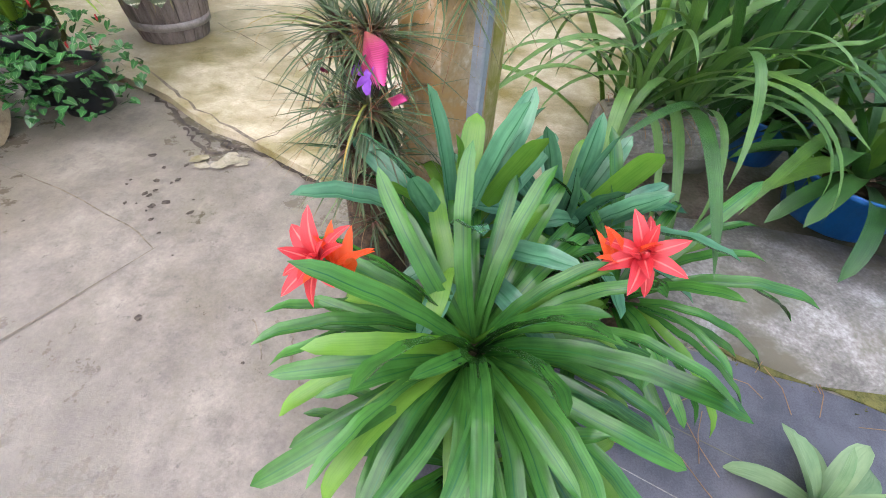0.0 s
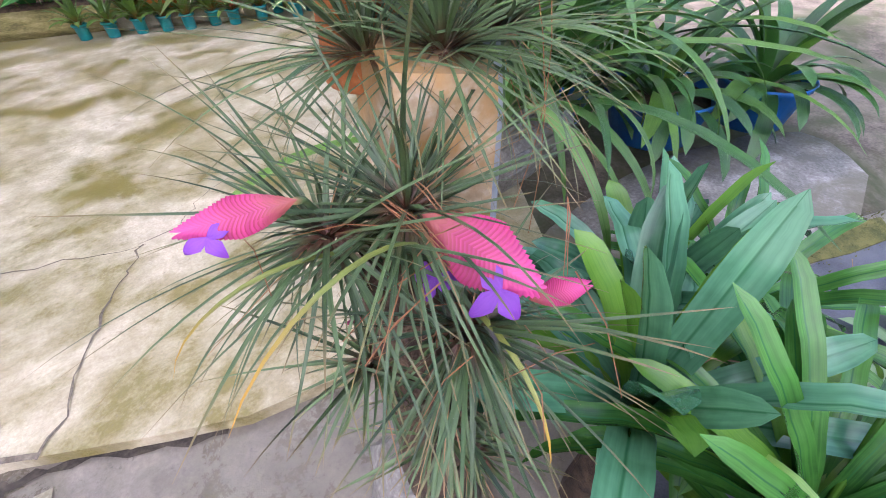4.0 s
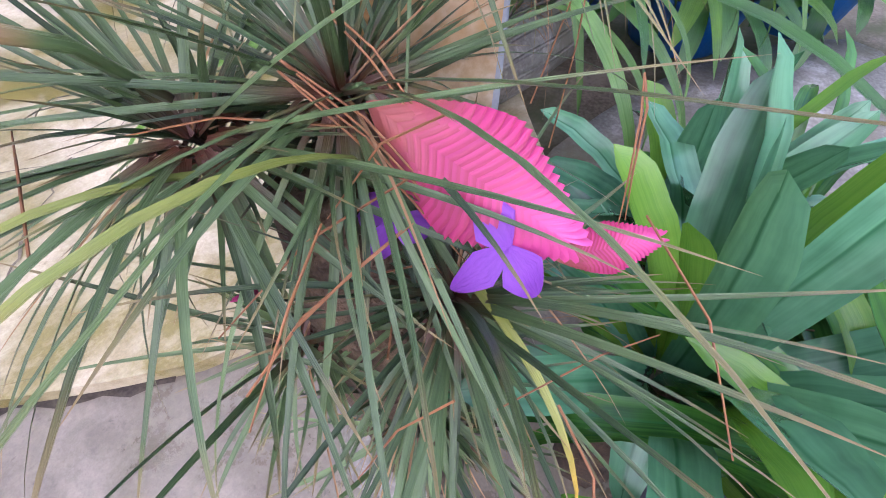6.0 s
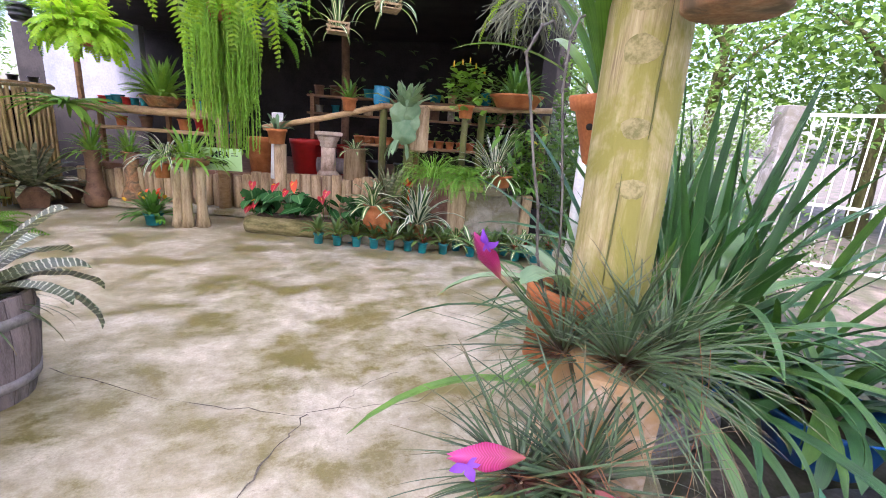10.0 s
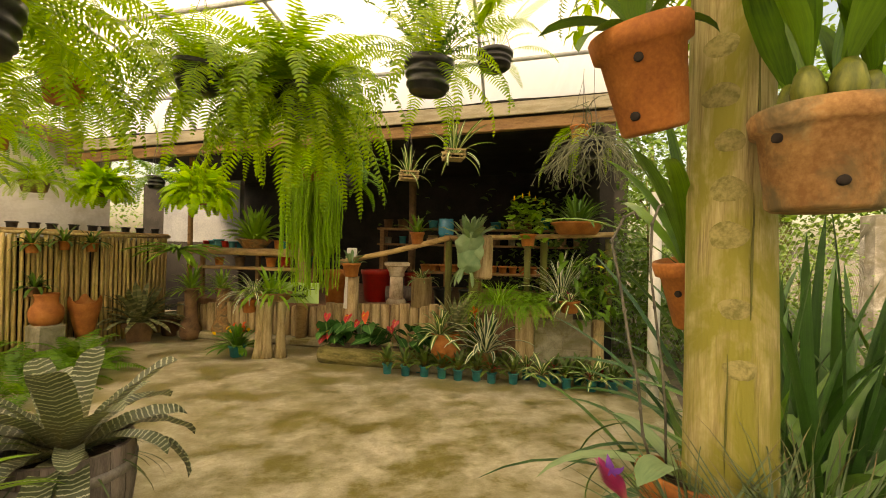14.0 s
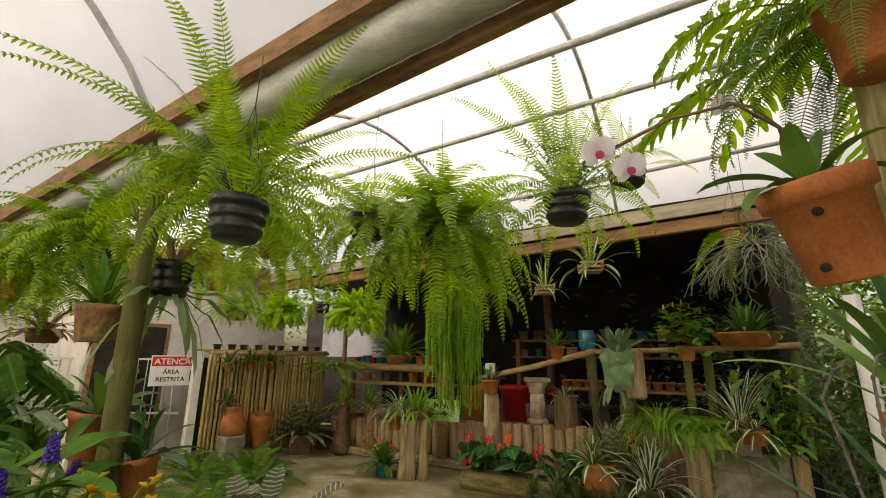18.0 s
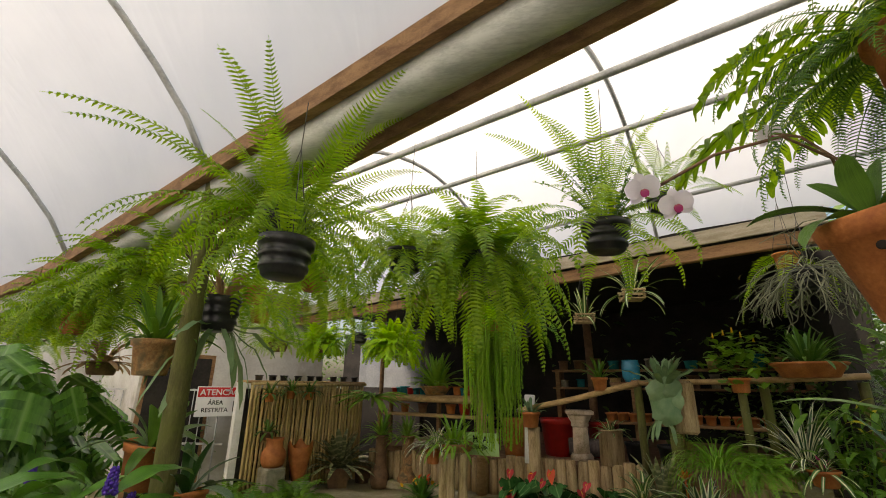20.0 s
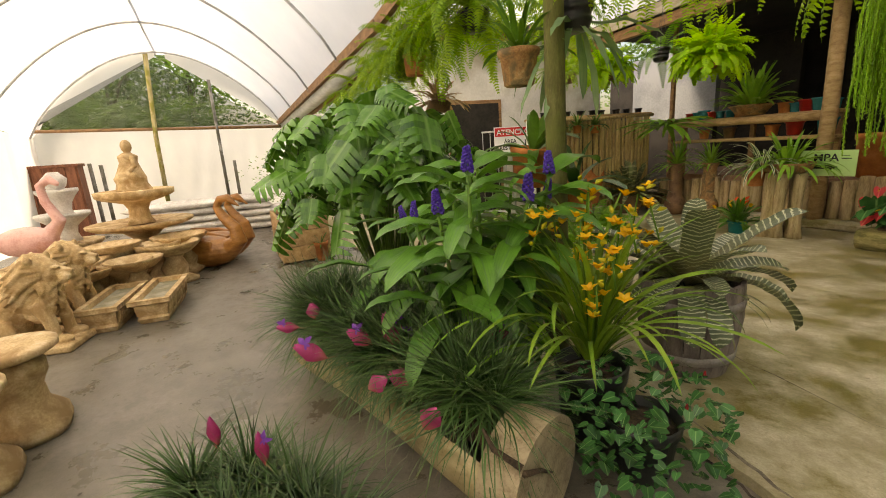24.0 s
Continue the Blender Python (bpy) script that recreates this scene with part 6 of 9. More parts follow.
for u, kind in ((-2.05, 0), (-1.82, 0), (-1.6, 0), (-1.4, 0), (-1.18, 0), (-0.75, 0), (-0.15, 0), (0.12, 2), (0.35, 0), (-1.93, 0), (-1.5, 0), (-0.6, 2), (-1.62, 0), (-1.28, 0), (-0.88, 0), (0.0, 0), (0.25, 2), (0.55, 1), (-0.28, 1)):
    src = (proto, proto_r, proto_s)[kind]
    v = 5.62 + rq.uniform(-0.03, 0.03) + (0.2 if u in (-1.93, -1.5, -1.62, -1.28, -0.88, -0.6, 0.0, 0.25, 0.55, -0.28) else 0)
    copy_thing(src, Matrix.Translation(at(u, v)) @ turn(rq.uniform(0, 360)))
# terracotta pot, striped plants, orange flower, block planter
th = thing("round_terracotta_pot", "round-bellied terracotta pot with a yellow-striped plant", "potted plant", Matrix.Translation(at(-1.60, 5.82, 0.16)))
m = Mesh(); m.lathe([(0.11, 0), (0.12, 0.01), (0.175, 0.08), (0.195, 0.17), (0.185, 0.25), (0.165, 0.30), (0.18, 0.32), (0.185, 0.345), (0.165, 0.35), (0.15, 0.31), (0.01, 0.29)], 24); part("pot", m, TERRA, th)
ring_of(th, "leaf", blades(0.42, 0.06, G_VARIEG, (75, 52, 30, 10), (50, 70, 70, 60), 8, foot=0.6, tip=0.5), 34, random.Random(11), (-0.07, 0, 0.32), 0.04)
m = Mesh(); m.box((-0.5, -0.42, 0), (0.9, 0.35, 0.16), 0.03); solid("planter_step", m, BLOCK, "low cement step holding pots", "step", Matrix.Translation(at(-1.55, 6.15)) @ turn(ALONG))
th2 = thing("dark_plant", "upright dark purplish leafy plant by the pot", "plant", Matrix.Translation(at(-1.50, 6.0, 0.30)))
ring_of(th2, "leaf", blades(0.46, 0.045, G_BIRD, (86, 75, 60), (20, 35, 50), 7, foot=0.6, tip=0.4), 34, rq, (0, 0, 0.2), 0.06)
th3 = potted("striped_plant", at(-1.1, 5.84, 0.12), 0.15, 0.2, TERRA_OLD, "white-striped arching plant in a clay pot", blades(0.56, 0.056, G_STRIPE, (80, 64, 48, 32), (45, 70, 85, 80), 10, foot=0.7, tip=0.5), 42, 13, (0.8, 1.1))
m = Mesh(); m.box((-0.17, -0.17, 0), (0.17, 0.17, 0.12), 0.02); solid("pot_step", m, BLOCK, "small cement block under a pot", "block", Matrix.Translation(at(-1.1, 5.84)))
th4 = thing("orange_bromeliad", "bromeliad with an upright orange flower head", "bromeliad", Matrix.Translation(at(-1.3, 6.35, 0.2)))
ring_of(th4, "leaf", blades(0.4, 0.04, G_SHRUB, (70, 45), (40, 60), 7), 14, rq, (0, 0, 0.1), 0.03)
ring_of(th4, "bract", [petal_mesh(0.13, 0.03, e, 30).data("bract", ORANGE_BRACT) for e in (80, 60, 40)], 13, rq, (0, 0, 0.48), 0.01)
m = Mesh(); m.tube([(0, 0, 0.1), (0, 0, 0.5)], 0.012, 6); part("flower_stem", m, ORANGE_BRACT, th4)
bp = thing("block_planter", "raised planter of cement blocks between squared timbers", "planter", Matrix.Translation(at(-0.25, 6.05)) @ turn(ALONG))
for k, (x, w) in enumerate(((-0.5, 0.14), (-0.38, 0.12), (0.42, 0.14))):
    m = Mesh(); m.box((x, -0.09, 0), (x + w - 0.008, 0.08, 0.74), 0.012); part("timber", m, LOG_WOOD, bp, smooth=False)
m = Mesh(); m.box((-0.265, -0.054, 0), (0.41, 0.05, 0.72)); part("mortar", m, BLOCK, bp, "dull cement mortar", smooth=False)
for r in range(4):
    for k in range(2):
        m = Mesh(); m.box((-0.259 + 0.332 * k, -0.06, 0.004 + 0.177 * r), (0.071 + 0.332 * k, 0.06 + 0.002 * (k + r), 0.179 + 0.177 * r), 0.003); part("block", m, BLOCK, bp, smooth=False)
m = Mesh(); m.box((-0.55, -0.12, 0.74), (-0.05, 0.12, 0.86), 0.012); part("cap_timber", m, PLANK, bp, smooth=False)
m = Mesh(); m.box((-0.5, 0.08, 0), (0.56, 0.5, 0.72)); part("soil", m, SOIL, bp, smooth=False)
GRASS = blades(0.56, 0.009, G_GRASS, (80, 60, 40, 15), (110, 140, 130, 110), 10, foot=0.8, tip=0.3)
g1 = thing("grassy_plant", "arching grassy plant spilling over the block planter", "plant", Matrix.Translation(at(-0.95, 5.95, 0.88)))
ring_of(g1, "leaf", GRASS, 240, rq, (0, 0, 0), 0.16, (0.7, 1.1))
g2 = thing("asparagus_fern", "soft hanging green fern spilling over the timber", "fern", Matrix.Translation(at(-0.55, 5.98, 0.88)))
SOFT = [frond(0.42, 0.05, e, c, 30, 0.25, 0.6).data("frond", G_GRASS) for e, c in ((60, 110), (30, 120), (0, 100))]
ring_of(g2, "frond", SOFT, 80, rq, (0, 0, 0), 0.1)
g3 = thing("grey_striped_plant", "dark plant with narrow grey-striped leaves", "plant", Matrix.Translation(at(-0.2, 6.1, 0.95)))
ring_of(g3, "leaf", blades(0.66, 0.04, G_STRIPE, (86, 70, 54, 36), (30, 45, 60, 75), 9, foot=0.7, tip=0.4), 40, rq, (0, 0, 0), 0.06, (0.7, 1.1))
g4 = potted("red_heart_bromeliad", at(-0.12, 5.78, 0.84), 0.13, 0.14, TERRA, "cream-striped bromeliad with a red heart in a tipped clay pot", blades(0.32, 0.038, G_VARIEG, (50, 25, 0, -20), (50, 70, 70, 60), 8, foot=0.8, tip=0.5), 24, 15)
ring_of(g4, "bract", [petal_mesh(0.12, 0.028, e, 40).data("bract", BRACT) for e in (75, 50, 30)], 9, rq, (0, 0, 0.14), 0.01)
m = Mesh(); m.box((-0.12, -0.1, 0.72), (0.12, 0.1, 0.84), 0.01); part("ledge", m, BLOCK, bp, m=Matrix.Translation((0.05, -0.16, 0.0)), smooth=False)
# shelves and rails of the shed front
for (a, b, r, nm) in (((-3.4, 6.6, 1.32), (-1.72, 6.6, 1.72), 0.04, "rail"), ((-1.8, 6.62, 1.72), (0.5, 6.55, 1.80), 0.035, "rail")):
    m = Mesh(); m.tube([at(*a), Vector(at(*a)).lerp(at(*b), 0.5) + Vector((0, 0, -0.015)), at(*b)], r, 9)
    solid("rail_pole", m, PLANK, "pale round wooden rail pole along the shed front", "rail", smooth=True)
for u in (-1.74, -0.4, 0.45):
    m = Mesh(); m.tube([at(u, 6.66, 0.5), at(u, 6.66, 1.74)], 0.05, 9); solid("rail_post", m, DARK_POST, "short dark post under the rail pole", "post", smooth=True)
for z, d in ((1.50, 0.28), (1.18, 0.25)):
    m = Mesh(); m.box((-0.0, 0, -0.05), (2.25, d, 0.0), 0.01)
    solid("shed_shelf", m, PLANK, "worn plank shelf of the open shed bay", "shelf", Matrix.Translation(at(-6.35, 7.05, z)) @ turn(ALONG))
m = Mesh(); m.tube([at(-6.4, 7.0, 1.44), at(-4.1, 7.0, 1.42)], 0.055, 10); solid("shelf_beam", m, PLANK, "thick pale log beam under the shelf", "beam", smooth=True)
for u in (-6.3, -5.2, -4.15):
    m = Mesh(); m.box((-0.03, 0, 0.5), (0.03, 0.06, 1.46)); solid("shelf_leg", m, BEAM_WOOD, "thin timber leg of the shed shelf", "leg", Matrix.Translation(at(u, 7.2)) @ turn(ALONG))
POTC = [RED_PAINT, TEAL_GLAZE, TERRA, BROWN_CLAY, TEAL_GLAZE, TERRA]
for k in (0, 0.6, 1.1, 1.7, 2.3, 3, 3.6, 6.4, 7, 7.6, 8.3, 9):
    r = rq.uniform(0.07, 0.11)
    solid("glazed_pot", pot_mesh(r, r * 0.7, r * 1.5, 0.15, n=14), POTC[rq.randrange(6)], "small glazed pot on the shed shelf", "pot", Matrix.Translation(at(-6.2 + 0.22 * k, 7.2, 1.50)), group="shelf pots", smooth=True)
for u, z, mt, r in ((-4.62, 1.19, RED_PAINT, 0.12), (-4.25, 1.19, TEAL_GLAZE, 0.13), (-4.9, 1.19, TERRA, 0.1), (-5.5, 1.19, BROWN_CLAY, 0.1), (-5.9, 1.19, TERRA, 0.09)):
    solid("glazed_pot", pot_mesh(r, r * 0.7, r * 1.6, 0.15, n=16), mt, "small glazed pot on the lower shelf", "pot", Matrix.Translation(at(u, 7.15, z)), group="shelf pots", smooth=True)
bowl = potted("bowl_orchid", at(-5.2, 7.12, 1.505), 0.3, 0.15, TERRA_OLD, "wide shallow clay bowl of dense strap-leaved plants", blades(0.56, 0.062, G_GRASS, (84, 70, 56, 42, 28), (20, 35, 50, 60, 60), 9, foot=0.5, tip=0.5, fold=0.3), 84, 17, (0.7, 1.1), foot=0.6)
# things on the deck
CREAM_CAST = surface("cream_cast", [(0.28, (0.42, 0.30, 0.19)), (0.5, (0.66, 0.52, 0.38)), (0.72, (0.76, 0.65, 0.50))], 8, 70, 0.85, relief=0.4, distance=0.004)
gk = thing("column_pedestal", "carved cream concrete column with an ornate capital", "pedestal", Matrix.Translation(at(-2.78, 7.5, 0.62)))
m = Mesh(); m.lathe([(0.17, 0), (0.17, 0.05), (0.15, 0.07), (0.14, 0.09)], 20); part("base", m, CREAM_CAST, gk)
m = Mesh(); m.lathe([(0.125, 0.09), (0.12, 0.3), (0.115, 0.46)], 40, 0, 12, 0.14); part("shaft", m, CREAM_CAST, gk)
m = Mesh(); m.lathe([(0.12, 0.46), (0.14, 0.48), (0.13, 0.52), (0.19, 0.62), (0.17, 0.64)], 24, 0, 8, 0.12); part("capital", m, CREAM_CAST, gk)
m = Mesh(); m.box((-0.2, -0.2, 0.64), (0.2, 0.2, 0.70), 0.01); part("abacus", m, CREAM_CAST, gk, smooth=False)
st = potted("stump_planter", at(-2.22, 7.0, 0.66), 0.17, 0.45, LOG_WOOD, "hollow wooden stump with a cream-striped plant", blades(0.26, 0.035, G_VARIEG, (65, 40, 15), (50, 70, 70), 7), 24, 19, foot=0.95, rim=0.03)
ag = potted("agave_pot", at(-3.17, 6.5, 1.12), 0.14, 0.2, TERRA, "terracotta pot with a grey-green succulent on a post", blades(0.24, 0.05, G_STAG, (75, 50, 25), (20, 35, 40), 7), 16, 20)
m = Mesh(); m.tube([at(-3.15, 6.55, 0.05), at(-3.15, 6.55, 1.12)], 0.085, 10); solid("log_post", m, LOG_WOOD, "thick pale log post carrying a clay pot", "post", smooth=True)
m = Mesh(); m.tube([at(-3.0, 7.6, 0.78), at(-2.4, 7.75, 0.78)], 0.13, 12); solid("log", m, BARREL_WOOD, "short grey log lying on the deck", "log", smooth=True)
m = Mesh(); m.box((0, 0, 0), (0.16, 0.05, 0.95), 0.01); solid("white_board", m, WHITE_PAINT, "narrow white board leaning on the deck", "board", Matrix.Translation(at(-3.42, 6.8, 0.6)) @ turn(ALONG, -6))
for u, v, r, h, mt, lb in ((-3.75, 7.25, 0.22, 0.55, TERRA, "tall orange terracotta tub on the deck"), (-3.2, 7.75, 0.3, 0.55, RED_PAINT, "large red glazed tub on the deck"), (-2.55, 7.95, 0.25, 0.5, RED_PAINT, "red glazed tub at the back of the deck"), (-1.95, 7.3, 0.16, 0.32, BLACK_PLASTIC, "dark nursery tub before the clay pots"), (-1.55, 7.4, 0.16, 0.3, BLACK_PLASTIC, "dark nursery pot on the deck")):
    solid("tub", pot_mesh(r, r * 0.75, h, 0.15), mt, lb, "pot", Matrix.Translation(at(u, v, 0.62)), smooth=True)
m = Mesh(); m.box((-0.9, 0, 0), (1.2, 0.4, 0.04), 0.006); solid("pot_shelf", m, BEAM_WOOD, "dark low shelf of small clay pots", "shelf", Matrix.Translation(at(-1.5, 7.6, 1.14)) @ turn(ALONG))
for x in (-0.9, 1.1):
    m = Mesh(); m.box((x, 0.03, 0), (x + 0.06, 0.36, 0.53)); solid("shelf_leg", m, BEAM_WOOD, "dark timber leg of the pot shelf", "leg", Matrix.Translation(at(-1.5, 7.6, 0.61)) @ turn(ALONG))
for k in range(26):
    solid("clay_pot", pot_mesh(0.075, 0.055, 0.115, 0.2, n=12), TERRA, "small orange clay pot on the low shelf", "pot", Matrix.Translation(at(-2.35 + 0.165 * (k % 13), 7.68 + 0.2 * (k // 13), 1.18)), group="small clay pots", smooth=True)
for z in (1.62, 1.95):
    m = Mesh(); m.box((-2.2, 0, 0), (2.4, 0.35, 0.04)); solid("back_shelf", m, BEAM_WOOD, "dim wooden shelf at the back of the shed", "shelf", Matrix.Translation(at(-1.6, 9.3, z)) @ turn(ALONG))
    for k in range(13):
        r = rq.uniform(0.08, 0.13)
        solid("stacked_pot", pot_mesh(r, r * 0.8, rq.uniform(0.14, 0.26), 0.15, n=12), (CAST, BROWN_CLAY, TEAL_GLAZE, BLOCK)[rq.randrange(4)], "dim pot on the back shelf of the shed", "pot", Matrix.Translation(at(-3.6 + 0.33 * k, 9.45, z + 0.04)), group="back shelf pots", smooth=True)
for u in (-3.7, -1.6, 0.6):
    m = Mesh(); m.box((-0.04, 0, 0), (0.04, 0.3, 1.4)); solid("shelf_leg", m, BEAM_WOOD, "dim timber leg of the back shelf", "leg", Matrix.Translation(at(u, 9.32, 0.6)) @ turn(ALONG))
# pots along the rail
rp = potted("rail_orchid", at(-2.2, 6.6, 1.62), 0.11, 0.17, TERRA, "terracotta pot of long-leaved orchid on the rail", blades(0.42, 0.05, G_SHRUB, (80, 62, 45, 30), (25, 45, 60, 60), 8, foot=0.5, tip=0.5), 16, 23)
tv = Mesh(); tv.lathe([(0.09, 0), (0.13, 0.08), (0.135, 0.25), (0.12, 0.3), (0.125, 0.33), (0.11, 0.33), (0.1, 0.28)], 20)
solid("blue_vase", tv, plain("blue_glaze", (0.03, 0.27, 0.42), 0.25), "tall blue glazed vase on a timber stand", "vase", Matrix.Translation(at(-2.0, 7.75, 1.74)), smooth=True)
m = Mesh(); m.box((-0.3, -0.15, -0.04), (0.3, 0.2, 0)); m.box((-0.03, 0, -1.0), (0.03, 0.06, -0.04)); solid("vase_stand", m, BEAM_WOOD, "dark timber stand under the teal vase", "stand", Matrix.Translation(at(-2.0, 7.75, 1.74)) @ turn(ALONG))
sgn = thing("staghorn_fern", "large grey-green staghorn fern on a wooden plaque", "fern", Matrix.Translation(at(-1.45, 6.42, 1.5)))
m = Mesh(); m.box((0.1, 0.0, -0.35), (0.36, 0.06, 0.25), 0.03); part("plaque", m, LOG_WOOD, sgn, m=turn(ALONG), smooth=False)
def shield(s):
    m = Mesh()
    ring = []
    for r in (0.35, 0.7, 1.0):
        for j in range(24):
            a = 2 * math.pi * j / 24
            rr = s * r * (1 + (0.07 * math.sin(5 * a + s * 9) + 0.04 * math.sin(9 * a)) * r) * (0.85 + 0.25 * math.sin(a))
            ring.append((rr * math.cos(a), -0.07 * s * math.cos(3 * a) * r + 0.22 * s * r * r, rr * math.sin(a)))
    m.add([(0, 0, 0)] + ring, [(0, 1 + j, 1 + (j + 1) % 24) for j in range(24)] + [(1 + 24 * i + j, 1 + 24 * i + 24 + j, 1 + 24 * i + 24 + (j + 1) % 24, 1 + 24 * i + (j + 1) % 24) for i in range(2) for j in range(24)], [(0.5, 0.5)] + [(0.5 + p[0], 0.5 + p[2]) for p in ring])
    return m.data("shield", G_STAG)


SH = [shield(s) for s in (0.19, 0.24, 0.16)]
for k, (x, y, z, q) in enumerate(((0.0, -0.10, 0.0, 0), (-0.02, -0.16, -0.14, 2), (0.05, -0.14, 0.12, 1), (-0.08, -0.13, 0.1, 0))):
    part("shield", SH[(1, 0, 2, 2)[k]], parent=sgn, m=turn(ALONG + 15 * (k - 1), -12 + 8 * k, 20 * k, (x, y, z)))
ring_of(sgn, "antler", blades(0.46, 0.075, G_STAG, (86, 74, 58), (20, 40, 60), 8, foot=0.3, tip=0.75, wave=0.01), 26, rq, (0.05, 0, 0.1), 0.05)
ring_of(sgn, "antler", blades(0.42, 0.06, G_STAG, (-20, -45), (50, 40), 8, foot=0.4, tip=0.7, wave=0.01), 7, rq, (0, -0.02, -0.15), 0.05)
st2 = Mesh(); st2.tube([at(-1.35, 6.5, 0.1), at(-1.35, 6.5, 1.5)], 0.07, 9); solid("fern_post", st2, DARK_POST, "dark post carrying a staghorn fern", "post", smooth=True)
rb = potted("rail_bowl", at(0.0, 6.3, 1.78), 0.34, 0.15, TERRA, "shallow terracotta trough with leafy orchids on the rail", blades(0.44, 0.045, G_STRAP, (82, 64, 46, 26), (30, 50, 60, 70), 8, foot=0.5, tip=0.5), 60, 27)
CPL = heart_leaf(0.095, leaf_mat("pepper_leaf", (0.05, 0.18, 0.015), (0.30, 0.52, 0.05), 0.4, 0.35, 10))
cp = thing("pepper_plant", "bushy plant with yellow peppers in a clay pot", "potted plant", Matrix.Translation(at(-0.62, 6.3, 1.62)))
pot(cp, 0.11, 0.08, 0.16, TERRA)
for k in range(150):
    d = Vector((rq.gauss(0, 1), rq.gauss(0, 1), rq.gauss(0.2, 1))).normalized() * rq.uniform(0.12, 0.36)
    part("leaf", CPL, parent=cp, m=turn(rq.uniform(0, 360), rq.uniform(-40, 30), 0, d + Vector((0, 0, 0.32)), rq.uniform(0.7, 1.2)))
for k in range(5):
    m = Mesh(); m.tube([(0, 0, 0), (0, 0, 0.06)], [0.012, 0.004], 6); part("pepper", m, YELLOW, cp, "upright yellow pepper", pose(rq.gauss(0, 0.15), -0.1, 0.5 + rq.uniform(0, 0.15)))
m = Mesh(); m.tube([at(-0.62, 6.3, 0.7), at(-0.62, 6.3, 1.62)], 0.045, 8); solid("pot_stand", m, DARK_POST, "dark round stand under a clay pot", "stand", smooth=True)
lf = thing("leafy_clump", "mixed yellowish leafy plants at the planter's end", "plant", Matrix.Translation(at(0.15, 5.95, 0.75)))
LFM = blades(0.22, 0.06, G_SHRUB, (60, 30, 0), (50, 70, 60), 6, foot=0.25, tip=0.35, fold=0.3) + blades(0.2, 0.05, leaf_mat("yellowing_leaf", (0.30, 0.30, 0.02), (0.62, 0.52, 0.04), 0.4, 0.35, 10), (40,), (60,), 6, foot=0.3, tip=0.4)
for k in range(150):
    d = Vector((rq.gauss(0, 0.15), rq.gauss(-0.05, 0.12), rq.uniform(0.0, 0.75)))
    part("leaf", LFM[3 if k % 12 == 0 else k % 3], parent=lf, m=turn(rq.uniform(0, 360), rq.uniform(-30, 15), rq.uniform(-20, 20), d, rq.uniform(0.7, 1.2)))
for k in range(5):
    m = Mesh(); m.tube([(0.03 * k - 0.06, 0, 0.0), (0.07 * k - 0.14, -0.03, 0.4), (0.09 * k - 0.18, -0.05, 0.75)], [0.01, 0.008, 0.004], 6); part("stem", m, G_SHRUB, lf)
# wilted palm leaf by the shelf
PALM_L = blade(0.3, 0.03, 8, 40, 8, 0.6, 0.4).data("leaflet", G_GRASS)
pf = thing("palm_leaf", "fan of narrow palm leaflets hanging across the fence", "palm", Matrix.Translation((-3.2, 8.2, 1.45)))
for k in range(34):
    a = 10 + 300 * k / 33
    part("leaflet", PALM_L, parent=pf, m=turn(a, rq.uniform(-14, 16), rq.uniform(-15, 15), (0, 0, 0), rq.uniform(1.9, 2.9)))
m = Mesh(); m.tube([(0, 0, 0), (-0.12, 0.2, 0.04), (-0.28, 0.42, -0.06)], [0.008, 0.008, 0.01], 6); part("stem", m, G_SHRUB, pf)
# gate with warning sign
gt = thing("iron_gate", "rusty white iron bar gate beside the white post", "gate", Matrix.Translation((-5.25, 7.15, 0)) @ turn(8))
for k in range(16):
    m = Mesh(); m.tube([(-2.4 + 0.15 * k, 0, 0.1), (-2.4 + 0.15 * k, 0, 1.55)], 0.008, 6); part("bar", m, STEEL, gt)
for z in (0.12, 0.75, 1.55):
    m = Mesh(); m.box((-2.5, -0.015, z - 0.015), (0.0, 0.015, z + 0.015)); part("rail", m, STEEL, gt, smooth=False)
ws = thing("warning_sign", "white and red metal warning sign with black lettering", "sign", Matrix.Translation((-5.35, 7.06, 1.16)) @ turn(fang - 8, -4))
m = Mesh(); m.box((-0.34, -0.005, 0), (0.34, 0.005, 0.45), 0.002); part("board", m, SIGN_WHITE, ws, smooth=False)
m = Mesh(); m.box((-0.325, -0.0075, 0.29), (0.325, -0.005, 0.435)); part("header", m, SIGN_RED, ws, "red header band", smooth=False)
lettering("ATENÇÃO", 0.125, SIGN_WHITE, ws, Matrix.Translation((0, -0.009, 0.318)), "white capital letters")
lettering("ÁREA", 0.09, INK, ws, Matrix.Translation((-0.06, -0.0065, 0.175)), "black capital letters")
lettering("RESTRITA", 0.09, INK, ws, Matrix.Translation((-0.06, -0.0065, 0.065)), "black capital letters")
m = Mesh()
m.box((0.2, -0.007, 0.06), (0.29, -0.005, 0.15), 0)
for k in range(4):
    m.box((0.2 + 0.024 * k, -0.007, 0.15), (0.217 + 0.024 * k, -0.005, 0.22 + 0.015 * (k in (1, 2))))
part("palm_symbol", m, INK, ws, "black stop symbol", smooth=False)
m = Mesh(); m.tube([(0, 0.03, -1.16), (0, 0.03, 0.42)], 0.012, 6); part("stake", m, STEEL, ws)
